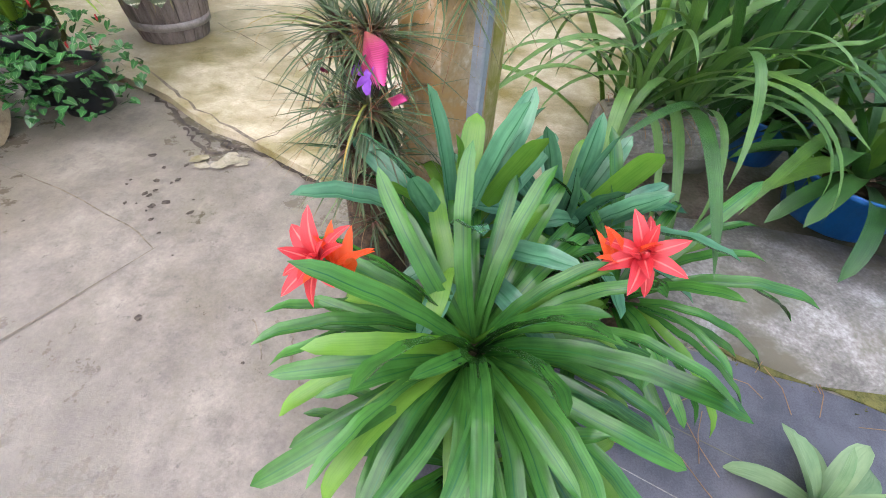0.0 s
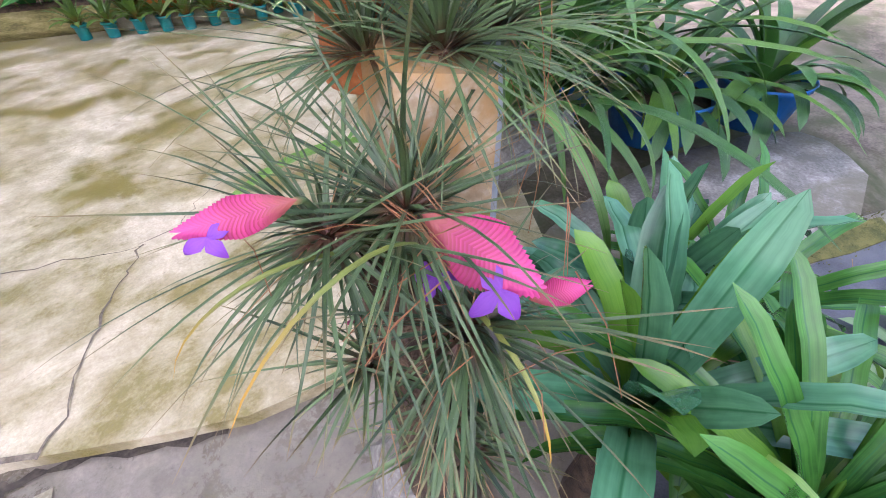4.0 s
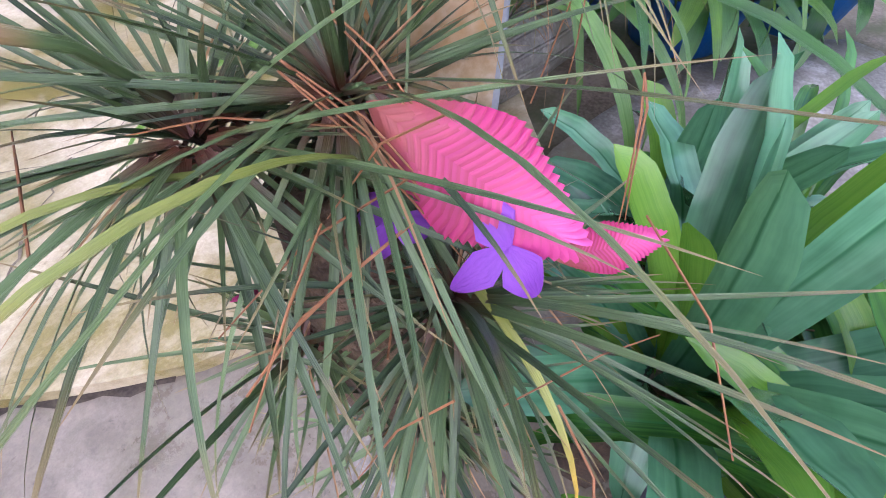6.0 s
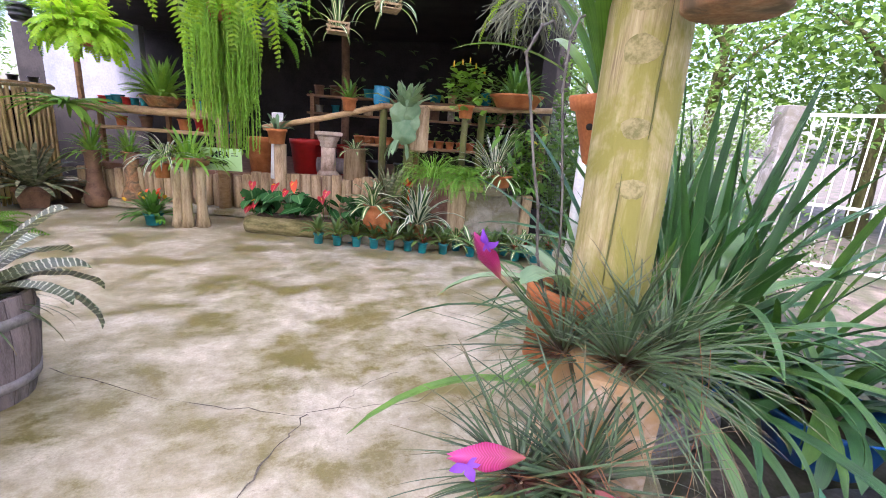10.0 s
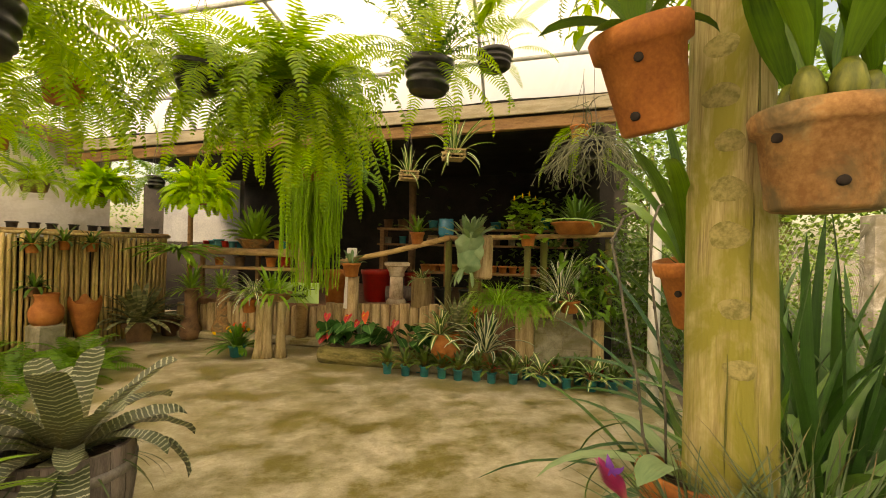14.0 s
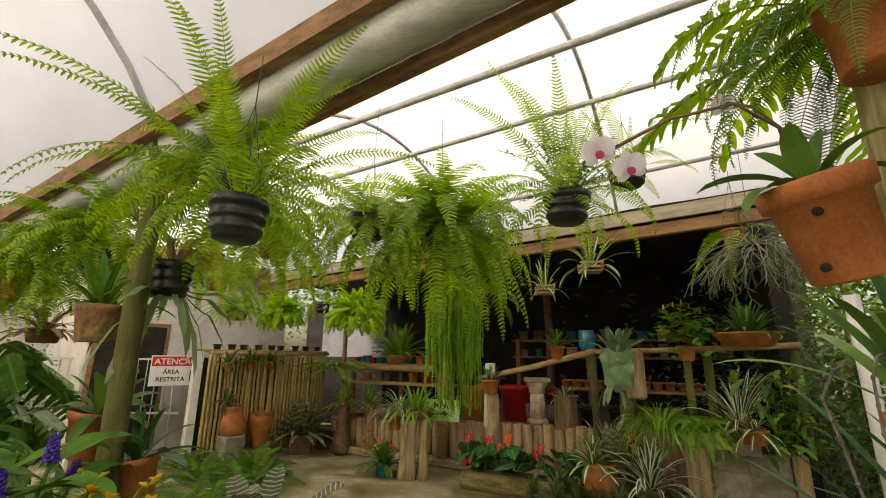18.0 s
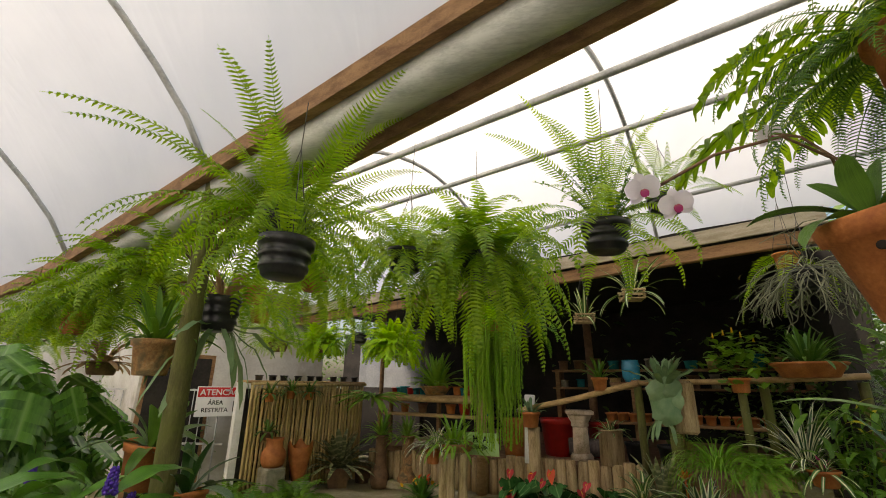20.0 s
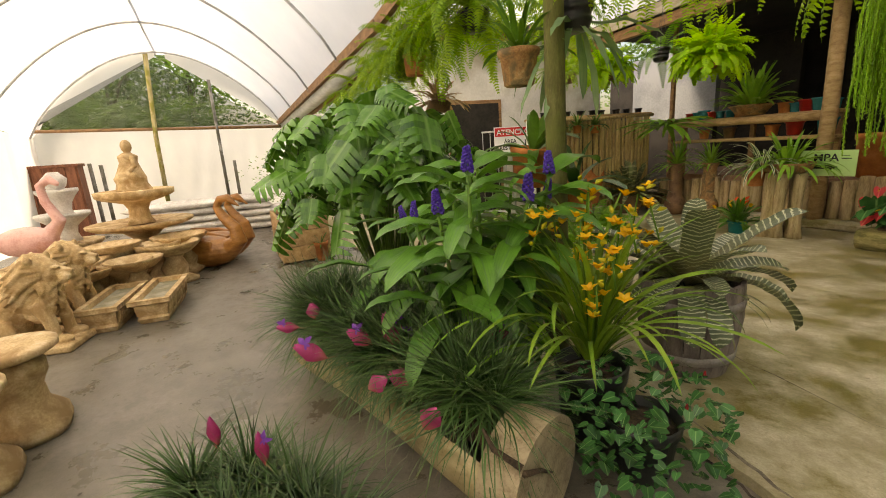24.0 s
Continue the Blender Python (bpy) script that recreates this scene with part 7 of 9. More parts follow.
# loose ferns and shrubs round the court's left side
UNDER = [frond(0.55, 0.09, e, c, 20, 0.35, 0.4).data("frond", G_FERN_D) for e, c in ((65, 80), (45, 80), (25, 60))]
for x, y, n in ((-4.3, 6.4, 16), (-4.9, 6.9, 16), (-3.6, 5.6, 14), (-4.6, 5.7, 16), (-5.4, 6.2, 16), (-3.4, 4.6, 14), (-4.2, 4.8, 16), (-3.55, 6.55, 18), (-3.85, 6.95, 18), (-3.45, 6.1, 18), (-4.1, 7.15, 16), (-5.2, 5.2, 16), (-2.9, 3.9, 12)):
    th = thing("ground_fern", "dark green feathery fern growing at floor level", "fern", pose(x, y, 0), group="ground ferns")
    ring_of(th, "frond", UNDER, n, rq, (0, 0, 0.02), 0.05, (0.8, 1.2))

# ---- hanging plants ----
rh = random.Random(77)
FERN = [frond(ln, 0.098, e, c, int(ln * 31), 0.25, 0.5, side_bend=sb).data("frond", G_FERN) for e, c, ln, sb in ((72, 85, 0.7, 10), (58, 120, 0.9, -20), (40, 135, 0.85, 15), (20, 120, 1.0, -10), (-5, 95, 0.85, 20), (-30, 65, 0.95, 0))]
FERN_D = [frond(0.8, 0.085, e, c, 26, 0.28, 0.5).data("frond", G_FERN_D) for e, c in ((60, 110), (30, 120), (5, 90))]
SWORDF = [frond(ln, 0.082, e, c, int(ln * 36), 0.21, 0.3, side_bend=sb, bare=0.3).data("frond", G_FERN) for e, c, ln, sb in ((84, 30, 0.85, 18), (76, 45, 0.95, -22), (66, 62, 0.85, 18), (52, 70, 0.95, -14), (30, 95, 0.8, 16))]
LIMEF = [frond(0.33, 0.065, e, c, 14, 0.42, 0.6, side_bend=sb).data("frond", G_LIME) for e, c, sb in ((80, 60, 20), (62, 90, -25), (45, 110, 25), (25, 115, -15), (5, 100, 20))]
WISPY = [frond(0.5, 0.062, e, c, 26, 0.24, 0.6).data("frond", G_FERN) for e, c in ((70, 90), (40, 110), (15, 100))]


def ribbed_pot(parent, r, h):
    m = Mesh(); m.lathe([(r * 0.66, 0), (r * 0.76, 0.008), (r * 0.80, h * 0.18), (r * 0.88, h * 0.2), (r * 0.89, h * 0.3), (r * 0.83, h * 0.33), (r * 0.86, h * 0.47), (r * 0.94, h * 0.49), (r * 0.95, h * 0.59), (r * 0.89, h * 0.62), (r * 0.92, h * 0.76), (r * 1.01, h * 0.79), (r * 1.03, h), (r * 0.95, h), (r * 0.9, h * 0.85)], 36)
    part("pot", m, BLACK_PLASTIC, parent)
    d = Mesh(); d.lathe([(r * 0.9, h * 0.86), (0.002, h * 0.92)], 14); part("soil", d, SOIL, parent)


def hanging(name, loc, top, label, meshes, n, r=0.14, h=0.17, material=None, scale=(0.8, 1.1), cat="hanging plant", group="hanging ferns", leafname="frond", spread=0.4, nw=3):
    """A pot on wires: loc is the middle of the pot's foot, top the height of its hook."""
    th = thing(name, label, cat, Matrix.Translation(loc) @ turn(rh.uniform(0, 360), rh.uniform(-3, 3), rh.uniform(-3, 3)), group)
    if material:
        pot(th, r, r * 0.72, h, material, 0.15)
    else:
        ribbed_pot(th, r, h)
    ring_of(th, leafname, meshes, n, rh, (0, 0, h * 0.9), r * spread, scale)
    wires(th, r * 0.95, top - loc[2], 0.45, nw, h)
    return th


left_pot = hanging("hanging_fern", (-1.475, 2.13, 2.08), 2.95, "black ribbed hanging pot with a tall sword fern", SWORDF, 34, 0.114, 0.165, scale=(0.6, 1.0))
right_pot = hanging("hanging_fern", (-0.04, 2.95, 2.37), 3.4, "black ribbed hanging pot with an upright sword fern", SWORDF, 22, 0.13, 0.17, scale=(0.7, 1.05))
for hung, n, seed in ((left_pot, 9, 78), (right_pot, 14, 79)):
    ring_of(hung, "frond", FERN[1:5], n, random.Random(seed), (0, 0, 0.15), 0.05, (0.5, 0.8))
th = thing("fine_foliage", "bushy fine-leaved plant in the hanging pot", "plant", pose(-0.04, 2.95, 2.53))
bush = Mesh()
for k in range(46):
    az, el, ln = rh.uniform(0, 360), rh.uniform(25, 88), rh.uniform(0.2, 0.48)
    pts = arc(ln, el, rh.uniform(20, 60), 8)
    tm = turn(az, 0, 0, (rh.uniform(-0.06, 0.06), rh.uniform(-0.06, 0.06), 0))
    bush.tube([tm @ p for p in pts], 0.0018, 4, False)
    for q in range(15):
        p = pts[2 + (q * 6) // 15].lerp(pts[3 + (q * 6) // 15], rh.random())
        bush.merge(blade(rh.uniform(0.022, 0.036), 0.013, rh.uniform(-10, 50), 40, 3, 0.3, 0.4), tm @ turn(rh.uniform(0, 360), rh.uniform(-30, 30), 0, p))
part("foliage", bush, G_SHRUB, th)
hanging("hanging_fern", (-0.84, 3.85, 2.46), 3.62, "huge bright green Boston fern in a hanging pot", FERN, 150, 0.17, 0.19, scale=(0.7, 1.15), spread=0.6)
hanging("hanging_fern", (-1.32, 3.40, 2.42), 3.45, "black hanging pot with a drooping green fern", FERN, 66, 0.13, 0.16, scale=(0.55, 0.82))
hanging("hanging_fern", (-1.9, 2.75, 2.45), 3.2, "dark hanging pot with long drooping fronds", FERN, 66, 0.14, 0.17, scale=(0.6, 0.95))
hanging("hanging_fern", (-2.09, 3.56, 2.34), 3.4, "terracotta hanging pot with a drooping fern", FERN, 50, 0.12, 0.15, TERRA, scale=(0.5, 0.8))
hanging("hanging_fern", (0.62, 3.91, 2.95), 3.6, "small dark hanging pot with a light fern", SWORDF, 16, 0.14, 0.13, scale=(0.5, 0.85))
hanging("lime_fern", (-2.42, 6.72, 2.06), 3.2, "compact lime green fern in a clay hanging pot", LIMEF, 130, 0.13, 0.13, TERRA, scale=(1.1, 1.7), group="lime ferns")
hanging("lime_fern", (-3.8, 7.24, 2.15), 3.1, "compact lime green fern on a wooden box", LIMEF, 120, 0.12, 0.12, BROWN_CLAY, scale=(1.1, 1.5), group="lime ferns")
hanging("hanging_fern", (-3.0, 6.9, 2.25), 3.15, "dark hanging pot with long ribbon fern fronds", FERN_D, 14, 0.11, 0.16, scale=(0.8, 1.1))
hanging("hanging_fern", (-4.2, 6.65, 2.12), 3.0, "wide brown hanging basket of feathery foliage", WISPY, 60, 0.16, 0.14, BROWN_CLAY, scale=(0.8, 1.2))
hanging("hanging_fern", (-3.6, 5.2, 2.35), 3.1, "terracotta hanging pot with feathery green fronds", FERN_D, 26, 0.13, 0.16, TERRA, scale=(0.6, 0.9))
hanging("hanging_fern", (-0.55, 5.6, 2.2), 3.3, "dark hanging fern in front of the shed", FERN_D, 20, 0.12, 0.14, scale=(0.6, 0.95))
hanging("hanging_fern", (-4.36, 3.66, 2.05), 2.75, "square red-brown hanging pot with a delicate fern", WISPY, 60, 0.12, 0.2, TERRA, scale=(0.9, 1.4))
hanging("hanging_fern", (-4.9, 4.1, 2.1), 2.72, "hanging pot with a wide feathery fern", WISPY, 60, 0.13, 0.16, scale=(0.9, 1.4))
hanging("hanging_fern", (-3.5, 3.5, 2.25), 2.95, "hanging pot with a drooping green fern by the beam", FERN, 54, 0.13, 0.16, scale=(0.6, 1.0))
hanging("hanging_fern", (-3.1, 4.3, 2.4), 3.4, "terracotta hanging pot with a full green fern", FERN, 50, 0.13, 0.16, TERRA, scale=(0.5, 0.8))
hanging("hanging_bromeliad", (-4.45, 4.1, 1.72), 2.72, "hanging basket of a dark red leafed plant", blades(0.3, 0.04, G_TILL_D, (70, 40, 10), (40, 60, 60), 7), 34, 0.15, 0.12, BROWN_CLAY, leafname="leaf")
# tassel plant: strings of small leaves
tp = thing("tassel_plant", "hanging clay pot with a long curtain of green tassels", "hanging plant", pose(-0.86, 5.2, 2.2))
m = Mesh(); m.box((-0.1, -0.08, 0), (0.1, 0.08, 0.14), 0.01); part("pot", m, TERRA, tp, smooth=False)
wires(tp, 0.1, 1.2, 0.4, 3, 0.14)
TAS = []
for k in range(6):
    m = Mesh(); ln = 0.58 + 0.06 * k + (0.22 if k == 5 else 0)
    pts = [Vector((0, 0, 0)), Vector((0, 0.05, 0.02)), Vector((0.0, 0.09, -0.1))] + [Vector((0.008 * math.sin(i + k), 0.1 + 0.006 * math.cos(i * 1.3 + k), -0.1 - ln * i / 8)) for i in range(1, 9)]
    m.tube(pts, 0.004, 4, False)
    r5 = random.Random(k)
    for i in range(2, 10):
        for j in range(14):
            p = pts[i].lerp(pts[i + 1], j / 14) if i < 10 else pts[i]
            a = r5.uniform(0, 6.28)
            o = Vector((math.cos(a), math.sin(a), 0))
            s = Vector((-o.y, o.x, 0)) * 0.005
            q = p + o * 0.017 + Vector((0, 0, -0.012))
            m.add([p, p + o * 0.009 + s, q, p + o * 0.009 - s], [(0, 1, 2, 3)])
    TAS.append(m.data("tassel", G_CLUB))
for k in range(230):
    a = rh.uniform(0, 360)
    part("tassel", TAS[min(5, int(rh.random() ** 1.2 * 6))], parent=tp, m=turn(a, 0, 0, (rh.uniform(-0.2, 0.2), rh.uniform(-0.12, 0.12), 0.10 + rh.uniform(-0.05, 0.08))))
ring_of(tp, "frond", LIMEF, 40, rh, (0, 0, 0.12), 0.05, (0.6, 0.9))
# slatted baskets with pale orchids
for loc, n, drop in (((0.2, 6.1, 2.42), 20, 0.32), ((0.62, 5.4, 2.56), 26, 0.42)):
    bk = thing("basket_orchid", "slatted wooden hanging basket with a pale orchid", "hanging plant", Matrix.Translation(loc), "slatted baskets")
    for z in range(4):
        for s in (-1, 1):
            m = Mesh()
            if z % 2:
                m.box((-0.12, s * 0.1 - 0.01, z * 0.026), (0.12, s * 0.1 + 0.01, z * 0.026 + 0.018))
            else:
                m.box((s * 0.1 - 0.01, -0.12, z * 0.026), (s * 0.1 + 0.01, 0.12, z * 0.026 + 0.018))
            part("slat", m, LOG_WOOD, bk, smooth=False)
    m = Mesh(); m.box((-0.11, -0.11, -0.01), (0.11, 0.11, 0.0)); part("slat", m, LOG_WOOD, bk, smooth=False)
    ring_of(bk, "leaf", blades(drop, 0.035, G_VARIEG, (82, 62, 40, -5), (20, 40, 60, 70), 8, foot=0.4, tip=0.5), n, rh, (0, 0, 0.06), 0.08)
    wires(bk, 0.12, 1.0, 0.5, 4, 0.1)
# tangle of grey hanging cactus twigs by the right end
rc2 = thing("hanging_cactus", "tangled grey-green hanging twig cactus in a dark pot", "hanging plant", pose(1.60, 4.15, 2.38))
ribbed_pot(rc2, 0.11, 0.14)
TW = []
for k in range(5):
    m = Mesh(); r6 = random.Random(k + 3)
    for b in range(10):
        p = Vector((0, 0, 0)); d = Vector((r6.gauss(0, 1), r6.gauss(0, 1), r6.uniform(0.2, 1.0))).normalized()
        pts = [p]
        for i in range(6):
            d = (d + Vector((r6.gauss(0, 0.25), r6.gauss(0, 0.25), -0.33))).normalized()
            p = p + d * 0.085; pts.append(p)
            if i > 1:
                e = (d + Vector((r6.gauss(0, 0.7), r6.gauss(0, 0.7), -0.2))).normalized()
                m.tube([p, p + e * 0.05, p + e * 0.09], 0.003, 4, False)
        m.tube(pts, 0.0042, 4, False)
    TW.append(m.data("twigs", G_GREY))
for k in range(10):
    part("branch", TW[k % 5], parent=rc2, m=turn(k * 36, 0, 0, (0, 0, 0.12), rh.uniform(0.8, 1.2)))
wires(rc2, 0.1, 0.95, 0.4, 3, 0.14)
hanging("hanging_fern", (1.66, 4.5, 2.62), 3.3, "slender hanging fern with long drooping fronds", FERN[3:], 7, 0.1, 0.13, TERRA, scale=(0.6, 0.9))
# pots wired to the dark post
dp = thing("post", "dark mossy bark-covered post in the gutter line", "post", pose(-2.46, 2.815, 0))
m = Mesh(); prof = [(-0.05, 0.08), (0.5, 0.068), (1.0, 0.062), (1.6, 0.058), (2.2, 0.056), (2.98, 0.055)]
m.tube([(0.015 * math.sin(z * 1.7), 0.01 * math.cos(z * 2.3), z) for z, r in prof], [r for z, r in prof], 16)
part("trunk", m, DARK_POST, dp)
for s, e in ((0.35, (0.55, -0.05)), (-0.35, (-0.6, 0.1))):
    m = Mesh(); m.tube([(0, 0, 2.35), (s, -s * 0.4, 2.62)], 0.03, 8); part("brace", m, DARK_POST, dp)
ORL = blades(0.36, 0.036, G_SHRUB, (84, 66, 48, 30), (25, 45, 60, 70), 8, foot=0.6, tip=0.45)
potted("post_orchid", (-2.72, 2.86, 1.70), 0.13, 0.21, TERRA_OLD, "stained pale clay pot of orchids wired to the dark post", ORL, 30, 31, (0.75, 1.1))
tl = thing("post_orchid", "plain terracotta pot with a broad-leaved orchid tied low on the post", "potted plant", pose(-2.72, 2.95, 1.08, 0, 8, 0))
pot(tl, 0.145, 0.1, 0.25, TERRA)
ring_of(tl, "leaf", blades(0.36, 0.07, G_STRAP, (70, 45, 20), (40, 60, 70), 8, foot=0.4, tip=0.5), 14, rh, (0, 0, 0.22), 0.04)
lr = thing("post_orchid", "orange terracotta pot with broad orchid leaves tipped on the post", "potted plant", pose(-2.36, 2.93, 0.90, 0, -10, 0))
pot(lr, 0.115, 0.08, 0.19, TERRA)
ring_of(lr, "leaf", blades(0.3, 0.075, G_DARK, (75, 50, 20), (30, 50, 60), 8, foot=0.4, tip=0.5), 11, rh, (0, 0, 0.17), 0.03)
dk = thing("hanging_staghorn", "black hanging pot with drooping grey staghorn leaves", "hanging plant", pose(-2.46, 3.05, 1.98))
ribbed_pot(dk, 0.125, 0.22)
ring_of(dk, "leaf", blades(0.5, 0.05, G_STAG, (10, -25, -50), (60, 50, 30), 8, foot=0.5, tip=0.6, wave=0.012), 14, rh, (0, 0, 0.02), 0.08)
ring_of(dk, "leaf", blades(0.3, 0.04, G_TILL_D, (70, 40), (40, 60), 7), 12, rh, (0, 0, 0.2), 0.04)
wires(dk, 0.12, 0.66, 0.3, 3, 0.2)

# ---- the planted log and its neighbours at the aisle's edge ----
rl = random.Random(90)
tl = thing("log_planter", "pale hollowed tree trunk planter with a split grey end", "planter")
LA, LB = Vector((-1.90, 1.62, 0.16)), Vector((-3.75, 1.92, 0.16))
m = Mesh()
nl, ns = 22, 12
for i in range(ns + 1):
    t = i / ns
    c = LA.lerp(LB, t) + Vector((0, 0.02 * math.sin(t * 5), 0))
    R = 0.235 * (1 + 0.05 * math.sin(t * 7))
    for j in range(nl + 1):
        a = radians(-205 + 230 * j / nl)
        m.v.append((c.x, c.y - R * math.cos(a), c.z + R * math.sin(a) * 0.95)); m.uv.append((t, j / nl))
m.f += [(i * (nl + 1) + j, i * (nl + 1) + j + 1, (i + 1) * (nl + 1) + j + 1, (i + 1) * (nl + 1) + j) for i in range(ns) for j in range(nl)]
part("bark", m, LOG_PALE, tl)
m = Mesh()
for x0, x1 in ((-1.9, -2.06),):
    k = 26
    ring = [(1.62 - 0.235 * math.cos(2 * math.pi * j / k), 0.16 + 0.225 * math.sin(2 * math.pi * j / k)) for j in range(k)]
    m.add([(x0, y, z) for y, z in ring] + [(x1, 1.62 + (y - 1.62) * 1.005, 0.16 + (z - 0.16) * 1.005) for y, z in ring], [tuple(range(k)), tuple(reversed(range(k, 2 * k)))] + [(j, (j + 1) % k, (j + 1) % k + k, j + k) for j in range(k)])
part("end_cap", m, LOG_END, tl, "grey cracked end grain", smooth=False)
m = Mesh(); m.tube([(-1.893, 1.44, 0.30), (-1.892, 1.55, 0.24), (-1.892, 1.64, 0.17)], [0.012, 0.008, 0.003], 6); m.tube([(-1.9, 1.44, 0.32), (-2.0, 1.42, 0.36), (-2.07, 1.46, 0.385)], [0.012, 0.01, 0.006], 6)
part("crack", m, SOIL, tl, "dark split across the end")
m = Mesh(); m.box((-1.68, -0.15, 0.2), (-0.06, 0.17, 0.30), 0.02); part("soil", m, SOIL, tl, m=Matrix.Translation((-2.0, 1.66, 0)) @ turn(-9.2))
for k in range(19):
    t = (0.13, 0.21, 0.29, 0.38, 0.47, 0.56, 0.65, 0.74, 0.83, 0.92, 0.25, 0.42, 0.6, 0.78, 0.95, 0.5, 0.66, 0.82, 0.97)[k]
    c = LA.lerp(LB, t) + Vector((rl.uniform(-0.03, 0.03), (-0.07 if k < 10 and k % 2 else 0.0) if k < 10 else 0.13 if k < 15 else -0.10, (0.2 if k < 15 else 0.19) + rl.uniform(-0.02, 0.03)))
    tillandsia("air_plant", c, rl, 300, 0.45, "dark grey-green air plant tuft in the log planter", width=0.0100, dry=3, elev=(84, -12), curl=(20, 70), leaf=G_TILL_L)
for foot, tip, size, bare in (((-3.279, 1.576, 0.5), (-3.309, 1.589, 0.586), 1.3, 0), ((-3.245, 1.458, 0.5), (-3.306, 1.362, 0.522), 0.8, 1), ((-2.891, 1.38, 0.46), (-2.996, 1.279, 0.538), 0.8, 1), ((-2.795, 1.567, 0.48), (-2.888, 1.503, 0.556), 0.95, 1), ((-2.666, 1.635, 0.47), (-2.766, 1.636, 0.627), 0.85, 2), ((-2.577, 1.361, 0.42), (-2.541, 1.438, 0.448), 1.4, 0), ((-2.503, 1.529, 0.391), (-2.582, 1.475, 0.44), 1.3, 0), ((-2.27, 1.363, 0.36), (-2.257, 1.434, 0.416), 1.7, 0), ((-2.566, 1.771, 0.47), (-2.512, 1.853, 0.517), 0.9, 0), ((-2.307, 1.938, 0.46), (-2.335, 1.989, 0.579), 1.2, 1), ((-3.363, 1.904, 0.5), (-3.396, 1.888, 0.551), 1.2, 0)):
    fl_ = thing("air_plant_flower", "pink feathered air plant flower rising from the log planter", "flower", Matrix.Translation(foot), "air plant flowers")
    d = Vector((foot[0] - 0.03, 1.68, 0.36)) - Vector(foot)
    bract_spike(fl_, (0, 0, 0), Vector(tip) - Vector(foot), bare, size * 1.5, (0.75, -0.6, 0.55), d)
for x, y, c in ((-2.62, 1.02, 70), (-2.36, 0.97, 60), (-2.88, 0.95, 64), (-3.05, 0.80, 44), (-2.68, 0.78, 54), (-2.44, 0.76, 50)):
    th = tillandsia("air_plant", (x, y, 0.06), rl, c * 5, 0.37, "grey-green air plant clump on the aisle floor", width=0.0105, dry=4, elev=(82, -8), curl=(15, 75), leaf=G_TILL_L)
    m = Mesh(); m.lathe([(0.08, -0.11), (0.1, -0.06), (0.06, 0.0)], 8); part("stump", m, SOIL, th)
    if c in (64, 70):
        bract_spike(th, (-0.1, -0.06, 0.2), (-0.13, -0.06, 0.33), c == 70, 1.0, (0.7, -0.7, 0.3), (0, 0, 0.02))
# blue ginger
bg = thing("blue_ginger", "leafy blue ginger shrub with violet flower spikes", "shrub", pose(-2.62, 2.22, -0.05))
GL = blades(0.35, 0.115, G_GINGER, (26, 2, -20, -44), (62, 60, 48, 30), 9, foot=0.25, tip=0.35, fold=0.3, wave=0.004)
FLOR = Mesh()
for k in range(46):
    a, z = k * 2.4, 0.12 * k / 46
    r = 0.032 * (1 - 0.6 * k / 46)
    o = Vector((r * math.cos(a), r * math.sin(a), z))
    FLOR.tube([o * 0.4 + Vector((0, 0, z * 0.6)), o, o + Vector((0.004 * math.cos(a), 0.004 * math.sin(a), 0.006))], [0.004, 0.011, 0.004], 5)
FLOR = FLOR.data("flower_spike", INDIGO)
stems = ((0.30, -0.46, 1.30, 1), (0.48, 0.04, 1.25, 1), (0.02, -0.38, 1.1, 1), (-0.30, -0.25, 1.05, 1), (-0.55, -0.1, 1.0, 1), (0.2, 0.1, 1.2, 0), (-0.15, 0.15, 1.25, 1), (0.1, -0.1, 1.35, 0), (-0.45, 0.3, 1.2, 0), (0.4, -0.3, 0.95, 0), (-0.1, -0.5, 0.85, 0), (0.3, 0.35, 1.1, 1), (-0.6, -0.4, 0.8, 0), (0.15, -0.55, 0.75, 0), (0.45, -0.15, 1.15, 1))
for x, y, z, fl in stems:
    x, y = x * 0.85, y * 0.85
    s = Mesh(); top = Vector((x, y, z)); s.tube([(x * 0.3, y * 0.3, 0.02), (x * 0.7, y * 0.7, z * 0.6), top], [0.014, 0.011, 0.008], 7)
    st = part("stem", s, G_SHRUB, bg)
    for q in range(16):
        t = 1.0 - 0.05 * q
        p = Vector((x * 0.7, y * 0.7, z * 0.6)).lerp(top, max(0, (t - 0.45) / 0.55))
        part("leaf", GL[min(3, q // 4)], parent=bg, m=turn(q * 137.5 + rl.uniform(-20, 20), rl.uniform(-8, 8), rl.uniform(-15, 15), p, rl.uniform(0.75, 1.15)))
    if fl:
        part("flower_spike", FLOR, parent=bg, label="violet-blue flower spike", m=turn(0, rl.uniform(-10, 10), rl.uniform(-10, 10), top + Vector((0, 0, 0.02)), rl.uniform(0.65, 0.95)))
